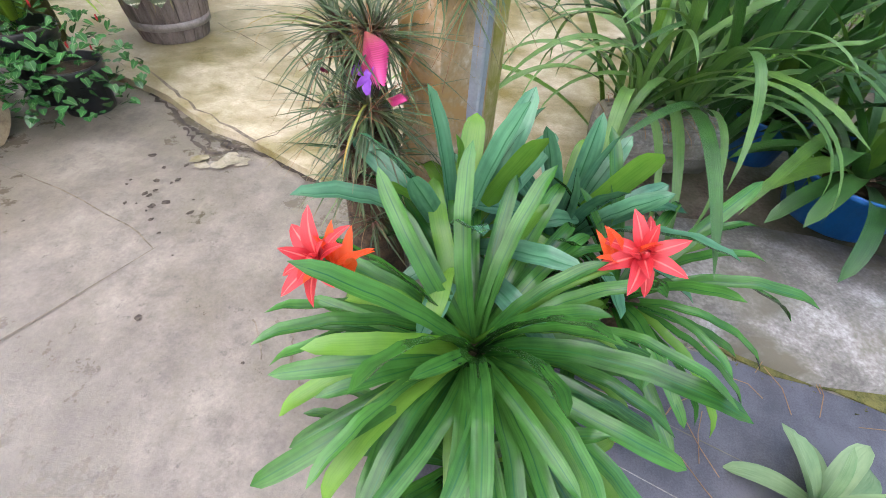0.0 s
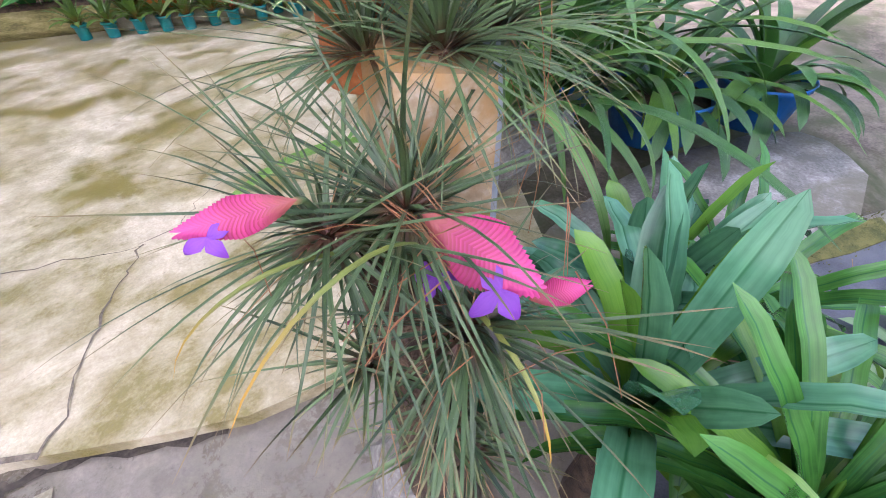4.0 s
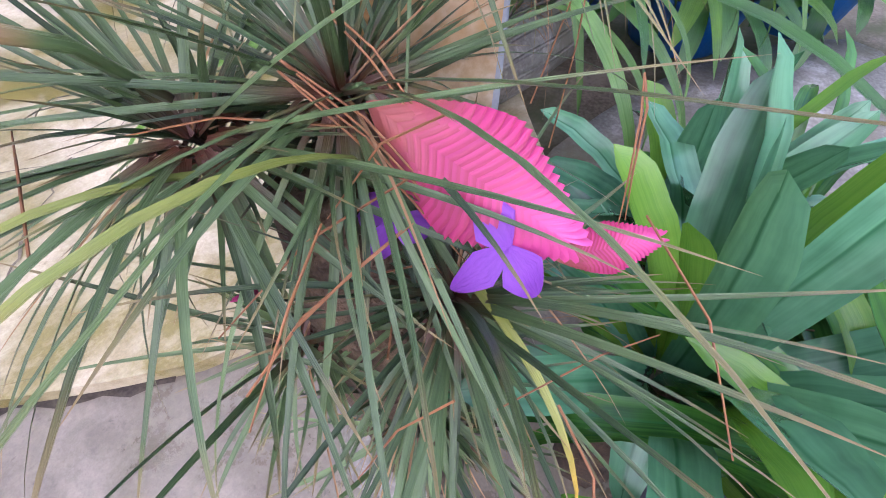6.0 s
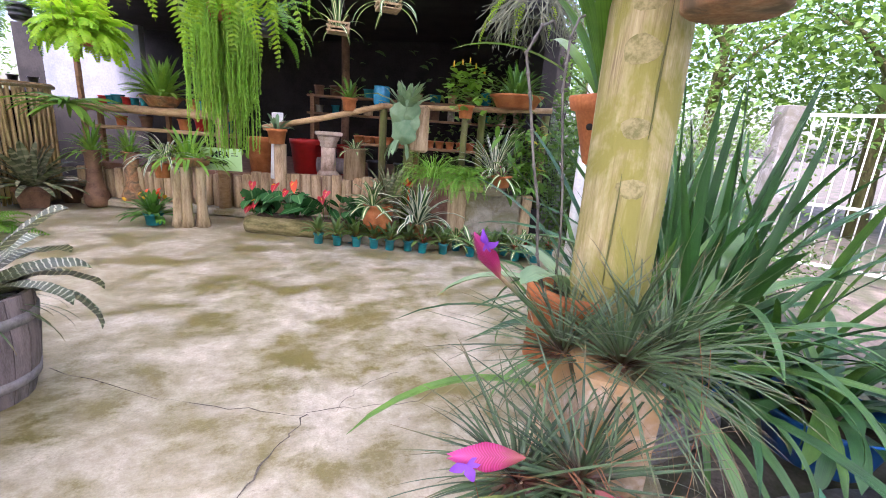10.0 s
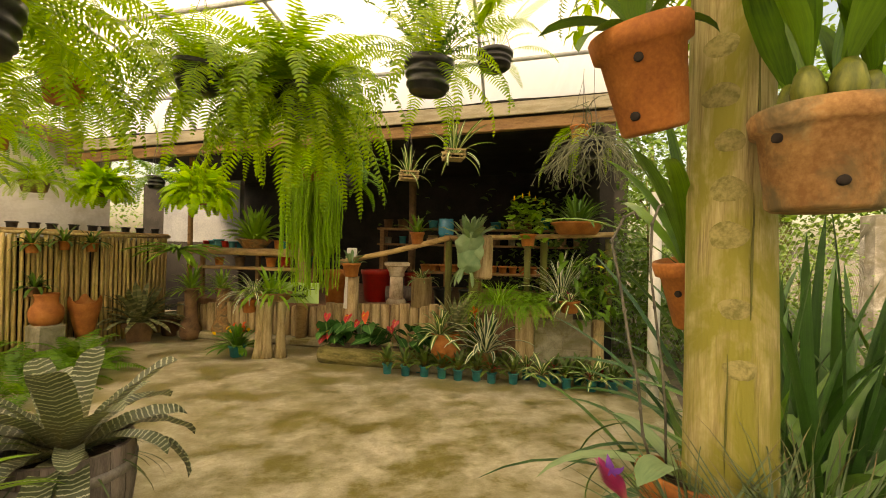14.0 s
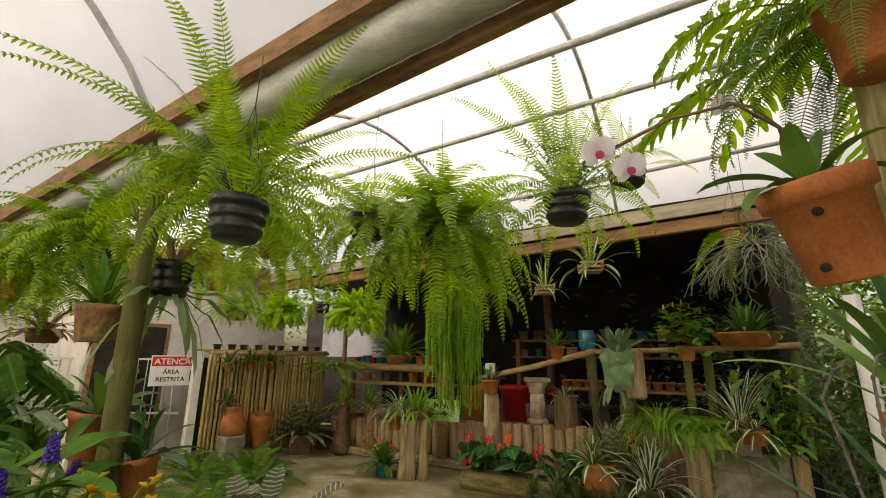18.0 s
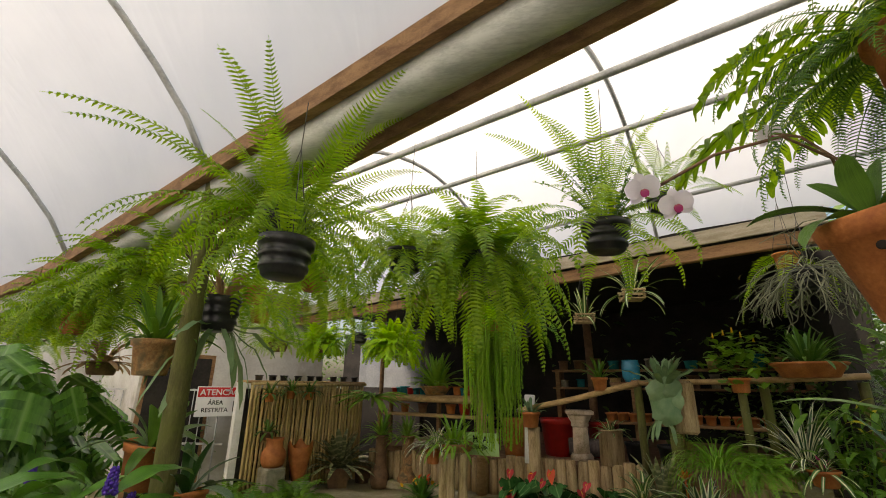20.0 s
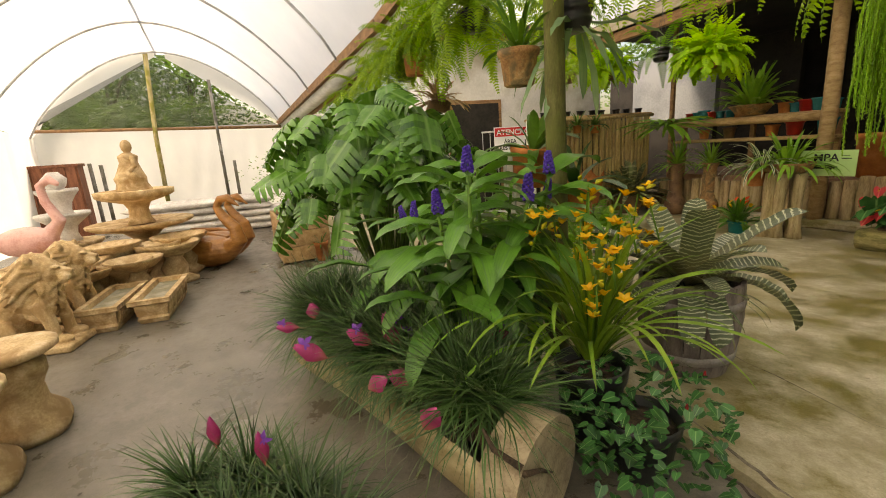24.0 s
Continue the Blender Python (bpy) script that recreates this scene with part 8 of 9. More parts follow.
# monstera, its leaves cut by fingers
def cut_leaf(s, fingers=6):
    m = Mesh()
    for sgn in (-1, 1):
        for k in range(fingers):
            t = k / fingers
            y0, y1 = s * t * 0.95, s * (t + 0.76 / fingers) * 0.95
            w = s * 0.56 * math.sin(math.pi * min(1, 0.34 + 0.6 * t)) ** 0.6
            yn = s * (t + 1 / fingers) * 0.95
            hw = 0.5 * (y1 - y0)
            pts, uvs = [(0, y0, 0), (0, yn, 0), (sgn * w * 0.42, y0 + 0.05 * s, 0.035 * s), (sgn * w * 0.42, yn + 0.05 * s, 0.035 * s)], [(0.5, t), (0.5, t), (0.7, t), (0.7, t)]
            for r, fw in ((0.6, 1.05), (0.82, 1.0), (0.96, 0.62), (1.04, 0.1)):
                c, z = y0 + hw + s * (0.05 + 0.17 * (r - 0.42)), s * (0.035 - 0.62 * (r - 0.42) ** 2)
                pts += [(sgn * w * r, c - hw * fw, z), (sgn * w * r, c + hw * fw, z)]
                uvs += [(0.5 + 0.5 * r, t)] * 2
            m.add(pts, [tuple(reversed(f)) if sgn < 0 else f for f in [(0, 2, 3, 1)] + [(2 + 2 * i, 4 + 2 * i, 5 + 2 * i, 3 + 2 * i) for i in range(4)]], uvs)
    m.add([(-0.05 * s, 0.85 * s, 0), (0.05 * s, 0.85 * s, 0), (0, 1.12 * s, -0.12 * s)], [(0, 1, 2)])
    return m.data("leaf", G_MONST)


CL = [cut_leaf(s, f) for s, f in ((0.32, 4), (0.38, 5), (0.44, 6))]
mo = thing("monstera", "tall monstera with deeply cut hanging leaves", "plant", pose(-4.4, 3.15, -0.05))
rl2 = random.Random(5)
for k in range(175):
    a = rl2.uniform(0, 360)
    r = 1.0 * math.sqrt(rl2.random())
    z = rl2.uniform(1.05, 2.0) * (1 - 0.2 * (r / 1.1) ** 2)
    p = Vector((-math.sin(radians(a)) * r, math.cos(radians(a)) * r * 0.9, z))
    part("leaf", CL[k % 3], parent=mo, m=turn(a + rl2.uniform(-40, 40), rl2.uniform(-80, -25), rl2.uniform(-25, 25), p, rl2.uniform(0.55, 1.0)))
    if k % 3 == 0:
        s = Mesh(); s.tube([(p.x * 0.1, p.y * 0.1, 0.0), (p.x * 0.5, p.y * 0.5, z * 0.75), p], [0.014, 0.01, 0.006], 6); part("stalk", s, G_SHRUB, mo)
# orchid with yellow flowers
G_YO = leaf_mat("yellow_green_blade", (0.035, 0.13, 0.010), (0.30, 0.47, 0.05), 0.35, 0.3, 30)
yo = thing("yellow_orchid", "grassy orchid with arching stems of yellow flowers", "orchid", pose(-1.98, 2.2, 0.3))
pot(yo, 0.17, 0.13, 0.4, BLACK_PLASTIC, loc=(0, 0, -0.35))
ring_of(yo, "leaf", blades(0.8, 0.024, G_YO, (87, 80, 73, 66, 58), (45, 60, 78, 92, 100), 13, foot=0.8, tip=0.45, fold=0.4), 92, rl, (0, 0, 0.08), 0.06, (0.7, 1.1))
ring_of(yo, "leaf", blades(0.85, 0.026, G_GRASS, (60, 40), (110, 100), 12, foot=0.8, tip=0.45, fold=0.4), 12, rl, (-0.1, -0.1, 0.1), 0.06, (0.8, 1.1), az0=60, span=120)
YP = [petal_mesh(0.043, 0.025, e, 30).data("petal", YELLOW) for e in (70, 45)]
BUD = Mesh(); BUD.tube([(0, 0, 0), (0, 0.012, 0.008), (0, 0.035, 0.012)], [0.003, 0.011, 0.003], 6); BUD = BUD.data("bud", leaf_mat("yellow_bud", (0.42, 0.38, 0.02), (0.62, 0.55, 0.03), 0.5, 0.3))
for x, y, h in ((-0.12, -0.14, 0.85), (0.0, -0.1, 0.8), (0.14, -0.05, 0.85), (-0.04, 0.05, 0.92), (0.12, -0.14, 0.68), (0.16, 0.08, 0.88), (0.08, -0.16, 0.56)):
    s = Mesh(); pts = [Vector((0, 0, 0.05)), Vector((x * 0.8, y * 0.8, h * 0.6)), Vector((x, y, h * 0.94)), Vector((x * 1.25, y * 1.25, h * 0.9)), Vector((x * 1.5, y * 1.5, h * 0.72))]
    s.tube(pts, 0.004, 5); part("flower_stem", s, G_SHRUB, yo)
    for q in range(14):
        p = pts[1].lerp(pts[2], 0.35 + 0.65 * q / 5) if q < 5 else pts[2].lerp(pts[3], (q - 4) / 4) if q < 9 else pts[3].lerp(pts[4], (q - 8) / 5)
        p = p + Vector((rl.uniform(-0.035, 0.035), rl.uniform(-0.035, 0.035), rl.uniform(-0.07, 0.05)))
        if q % 2:
            f = part("flower", YP[1], parent=yo, label="small golden orchid flower", m=turn(rl.uniform(0, 360), rl.uniform(-30, 20), 0, p))
            for e in (72, 144, 216, 288):
                part("petal", YP[q % 2], parent=f, m=turn(e))
        else:
            part("bud", BUD, parent=yo, m=turn(rl.uniform(0, 360), rl.uniform(-20, 40), 0, p))
# impatiens in a black pot
im = thing("impatiens", "dark-leaved impatiens with red flowers in a black pot", "potted plant", pose(-1.72, 2.12, -0.05))
pot(im, 0.16, 0.12, 0.26, BLACK_PLASTIC)
IL = [heart_leaf(s, G_ANTH) for s in (0.04, 0.05)]
for k in range(380):
    ra_, rr_ = rl.uniform(0, 6.28), 0.33 * math.sqrt(rl.random())
    d = Vector((0.03 + rr_ * math.cos(ra_), -0.05 + rr_ * math.sin(ra_), rl.uniform(0.1, 0.64 - 0.7 * rr_)))
    part("leaf", IL[k % 2], parent=im, m=turn(rl.uniform(0, 360), rl.uniform(-50, 10), rl.uniform(-20, 20), d, rl.uniform(0.7, 1.15)))
for d in ((0.13, -0.15, 0.58), (0.16, 0.02, 0.33), (0.1, -0.05, 0.36), (0.2, 0.1, 0.45)):
    for e in (0, 90, 180, 270):
        part("petal", FL[1], parent=im, label="red impatiens petal", m=turn(e, 30, 0, d, 0.5))
# zebra bromeliad in the half barrel
bz = thing("barrel_planter", "grey wooden half-barrel planter with pale hoops", "planter", pose(-1.77, 3.13, 0))
BH = 0.54
for k in range(20):
    a = 2 * math.pi * k / 20
    m = Mesh(); prof = [(0.222, 0), (0.262, BH * 0.3), (0.28, BH * 0.6), (0.276, BH)]
    da = 2 * math.pi / 20 * 0.475
    pts = []
    for r, z in prof:
        for rr in (r, r - 0.022):
            for s in (-1, 1):
                pts.append((rr * math.cos(a + s * da), rr * math.sin(a + s * da), z))
    fs = []
    for i in range(3):
        b = i * 4
        fs += [(b, b + 1, b + 5, b + 4), (b + 3, b + 2, b + 6, b + 7), (b + 2, b, b + 4, b + 6), (b + 1, b + 3, b + 7, b + 5)]
    fs += [(1, 0, 2, 3), (12, 13, 15, 14)]
    m.add(pts, fs); part("stave", m, BARREL_WOOD, bz, smooth=False)
for z in (0.09, 0.40):
    m = Mesh(); r = 0.237 if z < 0.2 else 0.2765
    m.lathe([(r, z), (r + 0.006 + 0.012 * (z < 0.2), z + 0.0), (r + 0.010 + 0.014 * (z < 0.2), z + 0.05), (r, z + 0.052)], 40); part("hoop", m, HOOP, bz)
m = Mesh(); m.lathe([(0.2, 0.02), (0.25, 0.44), (0.1, 0.48), (0.002, 0.49)], 20); part("soil", m, SOIL, bz)
zb = thing("zebra_bromeliad", "large bromeliad with silvery cross-banded leaves", "bromeliad", pose(-1.77, 3.13, 0.47))
ring_of(zb, "leaf", blades(0.56, 0.135, G_ZEBRA, (62, 50, 38, 28, 16), (26, 44, 60, 80, 100), 16, foot=0.75, tip=0.8, fold=0.4, wave=0.004), 26, rl, (0, 0, 0.02), 0.06, (0.8, 1.15))
ring_of(zb, "leaf", blades(0.36, 0.01, G_TILL, (60, 20, -10), (60, 80, 60), 7), 60, rl, (0, 0, 0.0), 0.2, (0.6, 1.0))

# ---- the aisle's left side: cast garden ornaments ----
def planter_box(loc, az):
    th = thing("trough_planter", "cream cast concrete trough planter with ribbed sides", "planter", pose(*loc, 0, 0, az), "cast troughs")
    m = Mesh()
    L, W, H = 0.42, 0.15, 0.24
    rings = [(L - 0.05, W - 0.04, 0), (L - 0.02, W - 0.02, 0.05), (L - 0.04, W - 0.03, 0.07), (L - 0.02, W - 0.015, H - 0.06), (L + 0.02, W + 0.02, H - 0.04), (L + 0.02, W + 0.02, H), (L - 0.03, W - 0.03, H), (L - 0.05, W - 0.05, H - 0.09)]
    m.add([(sx * l, sy * w, z) for l, w, z in rings for sx, sy in ((-1, -1), (1, -1), (1, 1), (-1, 1))], [(i * 4 + j, i * 4 + (j + 1) % 4, (i + 1) * 4 + (j + 1) % 4, (i + 1) * 4 + j) for i in range(7) for j in range(4)] + [(3, 2, 1, 0), (28, 29, 30, 31)])
    part("trough", m, CAST, th, smooth=False)
    m = Mesh(); m.box((-0.375, -0.105, 0.13), (0.375, 0.105, 0.20), 0.004); part("fill", m, BLOCK, th, "flat grey cement fill", smooth=False)
    for s in (-1, 1):
        for k in range(14):
            m = Mesh(); x = -0.36 + 0.055 * k
            m.tube([(x, s * (W - 0.02), 0.075), (x + 0.02, s * (W - 0.005), 0.18)], 0.012, 6); part("rib", m, CAST, th)
    return th


planter_box((-6.29, 1.27, -0.05), 149)
planter_box((-6.15, 1.63, -0.05), 150)
planter_box((-7.6, 1.3, -0.05), 150)


def statue(name, m, material, label, loc, az, s=1.0, group="", voxel=0.011):
    ob = solid(name, m, material, label, "statue", Matrix.Translation(loc) @ turn(az, s=s), group=group, smooth=True)
    cast = ob.modifiers.new("cast", "REMESH")
    cast.mode, cast.voxel_size, cast.use_smooth_shade = "VOXEL", voxel, True
    return ob


def blob(m, c, r, n=10, k=7):
    """An ellipsoid, for cast figures."""
    rx, ry, rz = r
    out = []
    for i in range(k + 1):
        t = math.pi * i / k
        for j in range(n):
            a = 2 * math.pi * j / n
            out.append((c[0] + rx * math.sin(t) * math.cos(a), c[1] + ry * math.sin(t) * math.sin(a), c[2] - rz * math.cos(t)))
    m.add(out, [(i * n + j, i * n + (j + 1) % n, (i + 1) * n + (j + 1) % n, (i + 1) * n + j) for i in range(k) for j in range(n)])


lion = Mesh()
lion.box((-0.2, -0.38, 0), (0.2, 0.36, 0.07), 0.015)
blob(lion, (0, 0.16, 0.25), (0.155, 0.19, 0.18)); lion.tube([(0, 0.2, 0.28), (0, 0.05, 0.38), (0, -0.1, 0.5)], [0.14, 0.15, 0.15], 12); blob(lion, (0, -0.13, 0.42), (0.145, 0.13, 0.2))
for s in (-1, 1):
    lion.tube([(s * 0.1, -0.17, 0.42), (s * 0.105, -0.23, 0.26), (s * 0.105, -0.24, 0.1)], [0.068, 0.05, 0.045], 9)
    blob(lion, (s * 0.105, -0.29, 0.1), (0.055, 0.085, 0.038)); blob(lion, (s * 0.15, 0.13, 0.2), (0.075, 0.16, 0.14)); blob(lion, (s * 0.17, -0.04, 0.1), (0.055, 0.13, 0.04))
    blob(lion, (s * 0.048, -0.345, 0.7), (0.03, 0.025, 0.014)); blob(lion, (s * 0.115, -0.2, 0.775), (0.035, 0.022, 0.04)); blob(lion, (s * 0.03, -0.375, 0.615), (0.04, 0.05, 0.036))
lion.tube([(0.1, 0.33, 0.12), (0.2, 0.25, 0.11), (0.22, 0.08, 0.11)], [0.03, 0.025, 0.04], 7)
blob(lion, (0, -0.12, 0.6), (0.155, 0.14, 0.18)); blob(lion, (0, -0.25, 0.665), (0.1, 0.1, 0.105)); blob(lion, (0, -0.355, 0.64), (0.055, 0.07, 0.05)); blob(lion, (0, -0.335, 0.575), (0.042, 0.05, 0.022)); blob(lion, (0, -0.42, 0.655), (0.026, 0.018, 0.018))
ra = random.Random(4)
for k in range(150):
    a = 2 * math.pi * k * 0.381966
    q = ra.uniform(0.55, 1.25)
    ca, sa = math.cos(a), math.sin(a)
    c = Vector((0.1 * ca, -0.27 + 0.04 * q, 0.66 + 0.105 * sa))
    e = Vector((ra.uniform(-0.03, 0.03), 0, ra.uniform(-0.03, 0.03)))
    lion.tube([c, Vector((0.165 * ca, -0.2 + 0.05 * q, 0.645 + 0.16 * sa)) + e * 0.5, Vector((0.185 * ca * (1.1 - 0.1 * q), -0.14 + 0.13 * q, 0.57 + 0.18 * sa - 0.06 * q)) + e], [0.012, 0.02, 0.006], 5)
for k in range(60):
    x = ra.uniform(-0.13, 0.13)
    z = ra.uniform(0.36, 0.56)
    y = -0.15 - 0.13 * math.sqrt(max(0, 1 - (x / 0.15) ** 2))
    lion.tube([(x, y + 0.01, z + 0.05), (x * 1.05, y - 0.012, z), (x * 0.9, y + 0.005, z - 0.06)], [0.01, 0.018, 0.005], 5)
for loc, az in (((-6.06, 0.63, -0.05), 143), ((-6.58, 0.90, -0.05), 143)):
    statue("lion_statue", lion, CAST, "seated tan cast concrete lion statue", loc, az, 0.98, "lion pair", 0.009)
fo = thing("fountain", "tiered cream cast concrete fountain with a round basin", "fountain", pose(-8.32, 2.14, -0.05))
for z, prof in ((0, [(0.36, 0), (0.34, 0.08), (0.2, 0.14), (0.16, 0.24), (0.2, 0.36), (0.14, 0.46), (0.26, 0.56), (0.56, 0.62), (0.63, 0.65), (0.64, 0.69), (0.58, 0.68), (0.1, 0.64)]), (0.66, [(0.17, 0), (0.13, 0.08), (0.12, 0.2), (0.16, 0.28), (0.38, 0.34), (0.46, 0.38), (0.47, 0.45), (0.43, 0.46), (0.38, 0.43), (0.05, 0.41)])):
    m = Mesh(); m.lathe(prof, 36, 0, 12, 0.03); part("basin", m, CAST, fo, m=pose(0, 0, z))
for k in range(5):
    m = Mesh(); a = k * 1.257; blob(m, (0.33 * math.cos(a), 0.33 * math.sin(a), 0.22), (0.13, 0.13, 0.18)); m.lathe([(0.2, 0), (0.18, 0.05)], 10) if k == 0 else None
    part("shell_support", m, CAST, fo)
fig = Mesh()
fig.lathe([(0.24, 0), (0.26, 0.05), (0.22, 0.16), (0.24, 0.24), (0.18, 0.36), (0.13, 0.5), (0.15, 0.6), (0.06, 0.66)], 16, 0.08)
blob(fig, (0.02, 0, 0.76), (0.08, 0.09, 0.11)); blob(fig, (0.10, -0.12, 0.28), (0.12, 0.1, 0.08)); fig.tube([(0.12, -0.05, 0.58), (0.2, -0.14, 0.44), (0.12, -0.2, 0.36)], [0.045, 0.04, 0.035], 7)
statue("fountain_figure", fig, CAST, "plain cast concrete figure on top of the fountain", (-8.32, 2.14, 1.03), 40, 0.8)
m = Mesh()
for loc, prof in (((-7.35, 2.0, -0.05), [(0.18, 0), (0.16, 0.1), (0.08, 0.2), (0.09, 0.32), (0.24, 0.42), (0.27, 0.5), (0.24, 0.5), (0.1, 0.45)]), ((-6.95, 1.55, -0.05), [(0.18, 0), (0.15, 0.08), (0.09, 0.18), (0.12, 0.26), (0.25, 0.36), (0.28, 0.43), (0.24, 0.43), (0.1, 0.38)]), ((-7.5, 1.6, -0.05), [(0.2, 0), (0.15, 0.1), (0.1, 0.3), (0.2, 0.45), (0.3, 0.55), (0.26, 0.56), (0.1, 0.48)]), ((-6.6, 0.6, -0.05), [(0.2, 0), (0.15, 0.1), (0.1, 0.3), (0.2, 0.45), (0.3, 0.55), (0.26, 0.56), (0.1, 0.48)])):
    m = Mesh(); m.lathe(prof, 24, 0, 12, 0.05); solid("garden_urn", m, CAST, "cream cast concrete garden urn on a foot", "urn", pose(*loc), group="garden urns", smooth=True)
for loc, s in (((-4.5, 0.42, -0.05), 1.0), ((-4.12, 0.18, -0.05), 0.95), ((-4.8, -0.05, -0.05), 1.0)):
    st = thing("cast_stool", "pale cast concrete stool with a round seat", "stool", Matrix.Translation(loc) @ turn(0, s=s), "cast stools")
    m = Mesh(); m.lathe([(0.02, 0.47), (0.2, 0.47), (0.235, 0.49), (0.235, 0.52), (0.2, 0.53), (0.02, 0.525)], 30); part("seat", m, CAST, st)
    m = Mesh(); m.lathe([(0.2, 0), (0.22, 0.04), (0.2, 0.1), (0.13, 0.18), (0.12, 0.28), (0.16, 0.36), (0.17, 0.42), (0.12, 0.47)], 22, 0.06); part("foot", m, CAST, st)
sw = Mesh()
blob(sw, (0, 0, 0.22), (0.48, 0.27, 0.23), 16, 10)
sw.tube([(0.36, 0, 0.25), (0.53, 0, 0.38), (0.5, 0, 0.55), (0.34, 0, 0.72), (0.27, 0, 0.86), (0.34, 0, 0.97), (0.46, 0, 0.98), (0.53, 0, 0.92)], [0.15, 0.12, 0.09, 0.07, 0.058, 0.055, 0.06, 0.04], 12)
sw.tube([(0.52, 0, 0.93), (0.62, 0, 0.86)], [0.035, 0.012], 8)
for s in (-1, 1):
    for k in range(4):
        sw.tube([(0.22, s * 0.2, 0.28 + 0.03 * k), (-0.15, s * 0.26, 0.24 + 0.06 * k), (-0.5 - 0.03 * k, s * 0.15, 0.3 + 0.06 * k)], [0.04, 0.05, 0.012], 7)
statue("swan_planter", sw, SWAN_PAINT, "varnished brown carved swan planter on the floor", (-7.62, 2.66, -0.05), 32, 0.95)
sw2 = statue("swan_planter", sw, SWAN_PAINT, "varnished brown carved swan planter behind another", (-7.95, 2.95, -0.05), 32, 0.92)
fl = Mesh()
blob(fl, (0, 0, 0.62), (0.24, 0.13, 0.13), 12, 8); fl.tube([(0.17, 0, 0.66), (0.27, 0, 0.78), (0.2, 0, 0.95), (0.19, 0, 1.08), (0.27, 0, 1.13), (0.33, 0, 1.08)], [0.07, 0.05, 0.036, 0.034, 0.042, 0.02], 9)
fl.tube([(0, 0.04, 0.55), (0, 0.04, 0)], 0.014, 6); fl.tube([(0, -0.04, 0.55), (0.02, -0.04, 0)], 0.014, 6); fl.tube([(-0.2, 0, 0.62), (-0.36, 0, 0.55)], [0.07, 0.01], 7)
statue("flamingo_statue", fl, FLAMINGO, "pale pink painted flamingo garden ornament", (-7.35, 0.88, -0.05), 55, 1.2)
wf = thing("wrapped_fountain", "small tiered cast fountain wrapped in clear plastic", "fountain", pose(-9.5, 1.5, -0.05))
for z, r in ((0.0, 0.42), (0.42, 0.33), (0.76, 0.25)):
    m = Mesh(); m.lathe([(0.16, z), (0.12, z + 0.12), (0.14, z + 0.22), (r * 0.8, z + 0.32), (r, z + 0.38), (r, z + 0.42), (r * 0.8, z + 0.41), (0.06, z + 0.37)], 28, 0.0, 10, 0.05); part("tier", m, SACK if z else CAST, wf)
m = Mesh(); m.lathe([(0.07, 1.16), (0.13, 1.22), (0.15, 1.32), (0.06, 1.42)], 14, 0.1); part("finial", m, SACK, wf)
for k, (loc, az) in enumerate((((-7.35, 1.35, -0.05), 149), ((-7.9, 0.95, -0.05), 149), ((-7.75, 1.62, -0.05), 140))):
    bn = thing("cast_bench", "cream cast concrete bench slab on two carved feet", "bench", pose(*loc, 0, 0, az), "cast benches")
    m = Mesh(); m.box((-0.5, -0.17, 0.40), (0.5, 0.17, 0.47), 0.015); part("slab", m, CAST, bn, smooth=False)
    for x in (-0.32, 0.32):
        m = Mesh(); m.lathe([(0.13, 0), (0.12, 0.06), (0.07, 0.12), (0.09, 0.22), (0.07, 0.3), (0.13, 0.4)], 16, 0.06); part("foot", m, CAST, bn, m=pose(x, 0, 0))
for k, (loc, s) in enumerate((((-6.85, 1.62, -0.05), 0.9), ((-7.15, 2.1, -0.05), 1.0), ((-7.55, 2.32, -0.05), 1.05), ((-6.9, 1.2, -0.05), 0.85))):
    sb = thing("shell_basin", "cream cast concrete shell basin on a scrolled foot", "basin", Matrix.Translation(loc) @ turn(40 * k, s=s), "shell basins")
    m = Mesh(); m.lathe([(0.2, 0), (0.21, 0.05), (0.12, 0.1), (0.15, 0.2), (0.09, 0.3), (0.12, 0.36)], 18, 0.14); part("foot", m, CAST, sb)
    m = Mesh(); m.lathe([(0.1, 0.34), (0.2, 0.38), (0.3, 0.46), (0.32, 0.5), (0.29, 0.5), (0.15, 0.42), (0.02, 0.4)], 32, 0.0, 16, 0.07); part("shell", m, CAST, sb)
# far stack of bags, boxes and cabinet
SACKM = Mesh()
nb = 12
for i in range(9):
    t = -1 + 2 * i / 8
    w = max(0.1, (1 - t ** 6))
    for j in range(nb):
        a = 2 * math.pi * j / nb
        SACKM.v.append((0.36 * t, 0.22 * (0.75 + 0.25 * w) * math.cos(a), 0.075 * w * math.sin(a) + 0.075)); SACKM.uv.append((0.5, 0.5))
SACKM.f += [(i * nb + j, i * nb + (j + 1) % nb, (i + 1) * nb + (j + 1) % nb, (i + 1) * nb + j) for i in range(8) for j in range(nb)] + [tuple(reversed(range(nb))), tuple(range(8 * nb, 9 * nb))]
SACKD = SACKM.data("sack", SACK)
for r in range(5):
    for c in range(6 - (r > 2)):
        for dpt in range(2):
            s = new("soil_sack", SACKD)
            s.matrix_basis = Matrix.Translation(at(-11.6 + 0.5 * dpt, -1.4 + 0.47 * c, -0.05 + 0.135 * r)) @ turn(68 + rl.uniform(-8, 8), 0, rl.uniform(-4, 4))
            tagged(s, "plump pale plastic sack of soil in a stack", "sack", "stacked sacks")
cb = thing("cabinet", "reddish slatted wooden crate standing by the film wall", "crate", Matrix.Translation(at(-13.3, -3.6, -0.05)) @ turn(ALONG + 90))
for k in range(9):
    m = Mesh(); m.box((-0.85 + 0.19 * k, -0.03, 0.1), (-0.67 + 0.19 * k, 0.0, 1.55), 0.004); part("slat", m, RED_WOOD, cb, smooth=False)
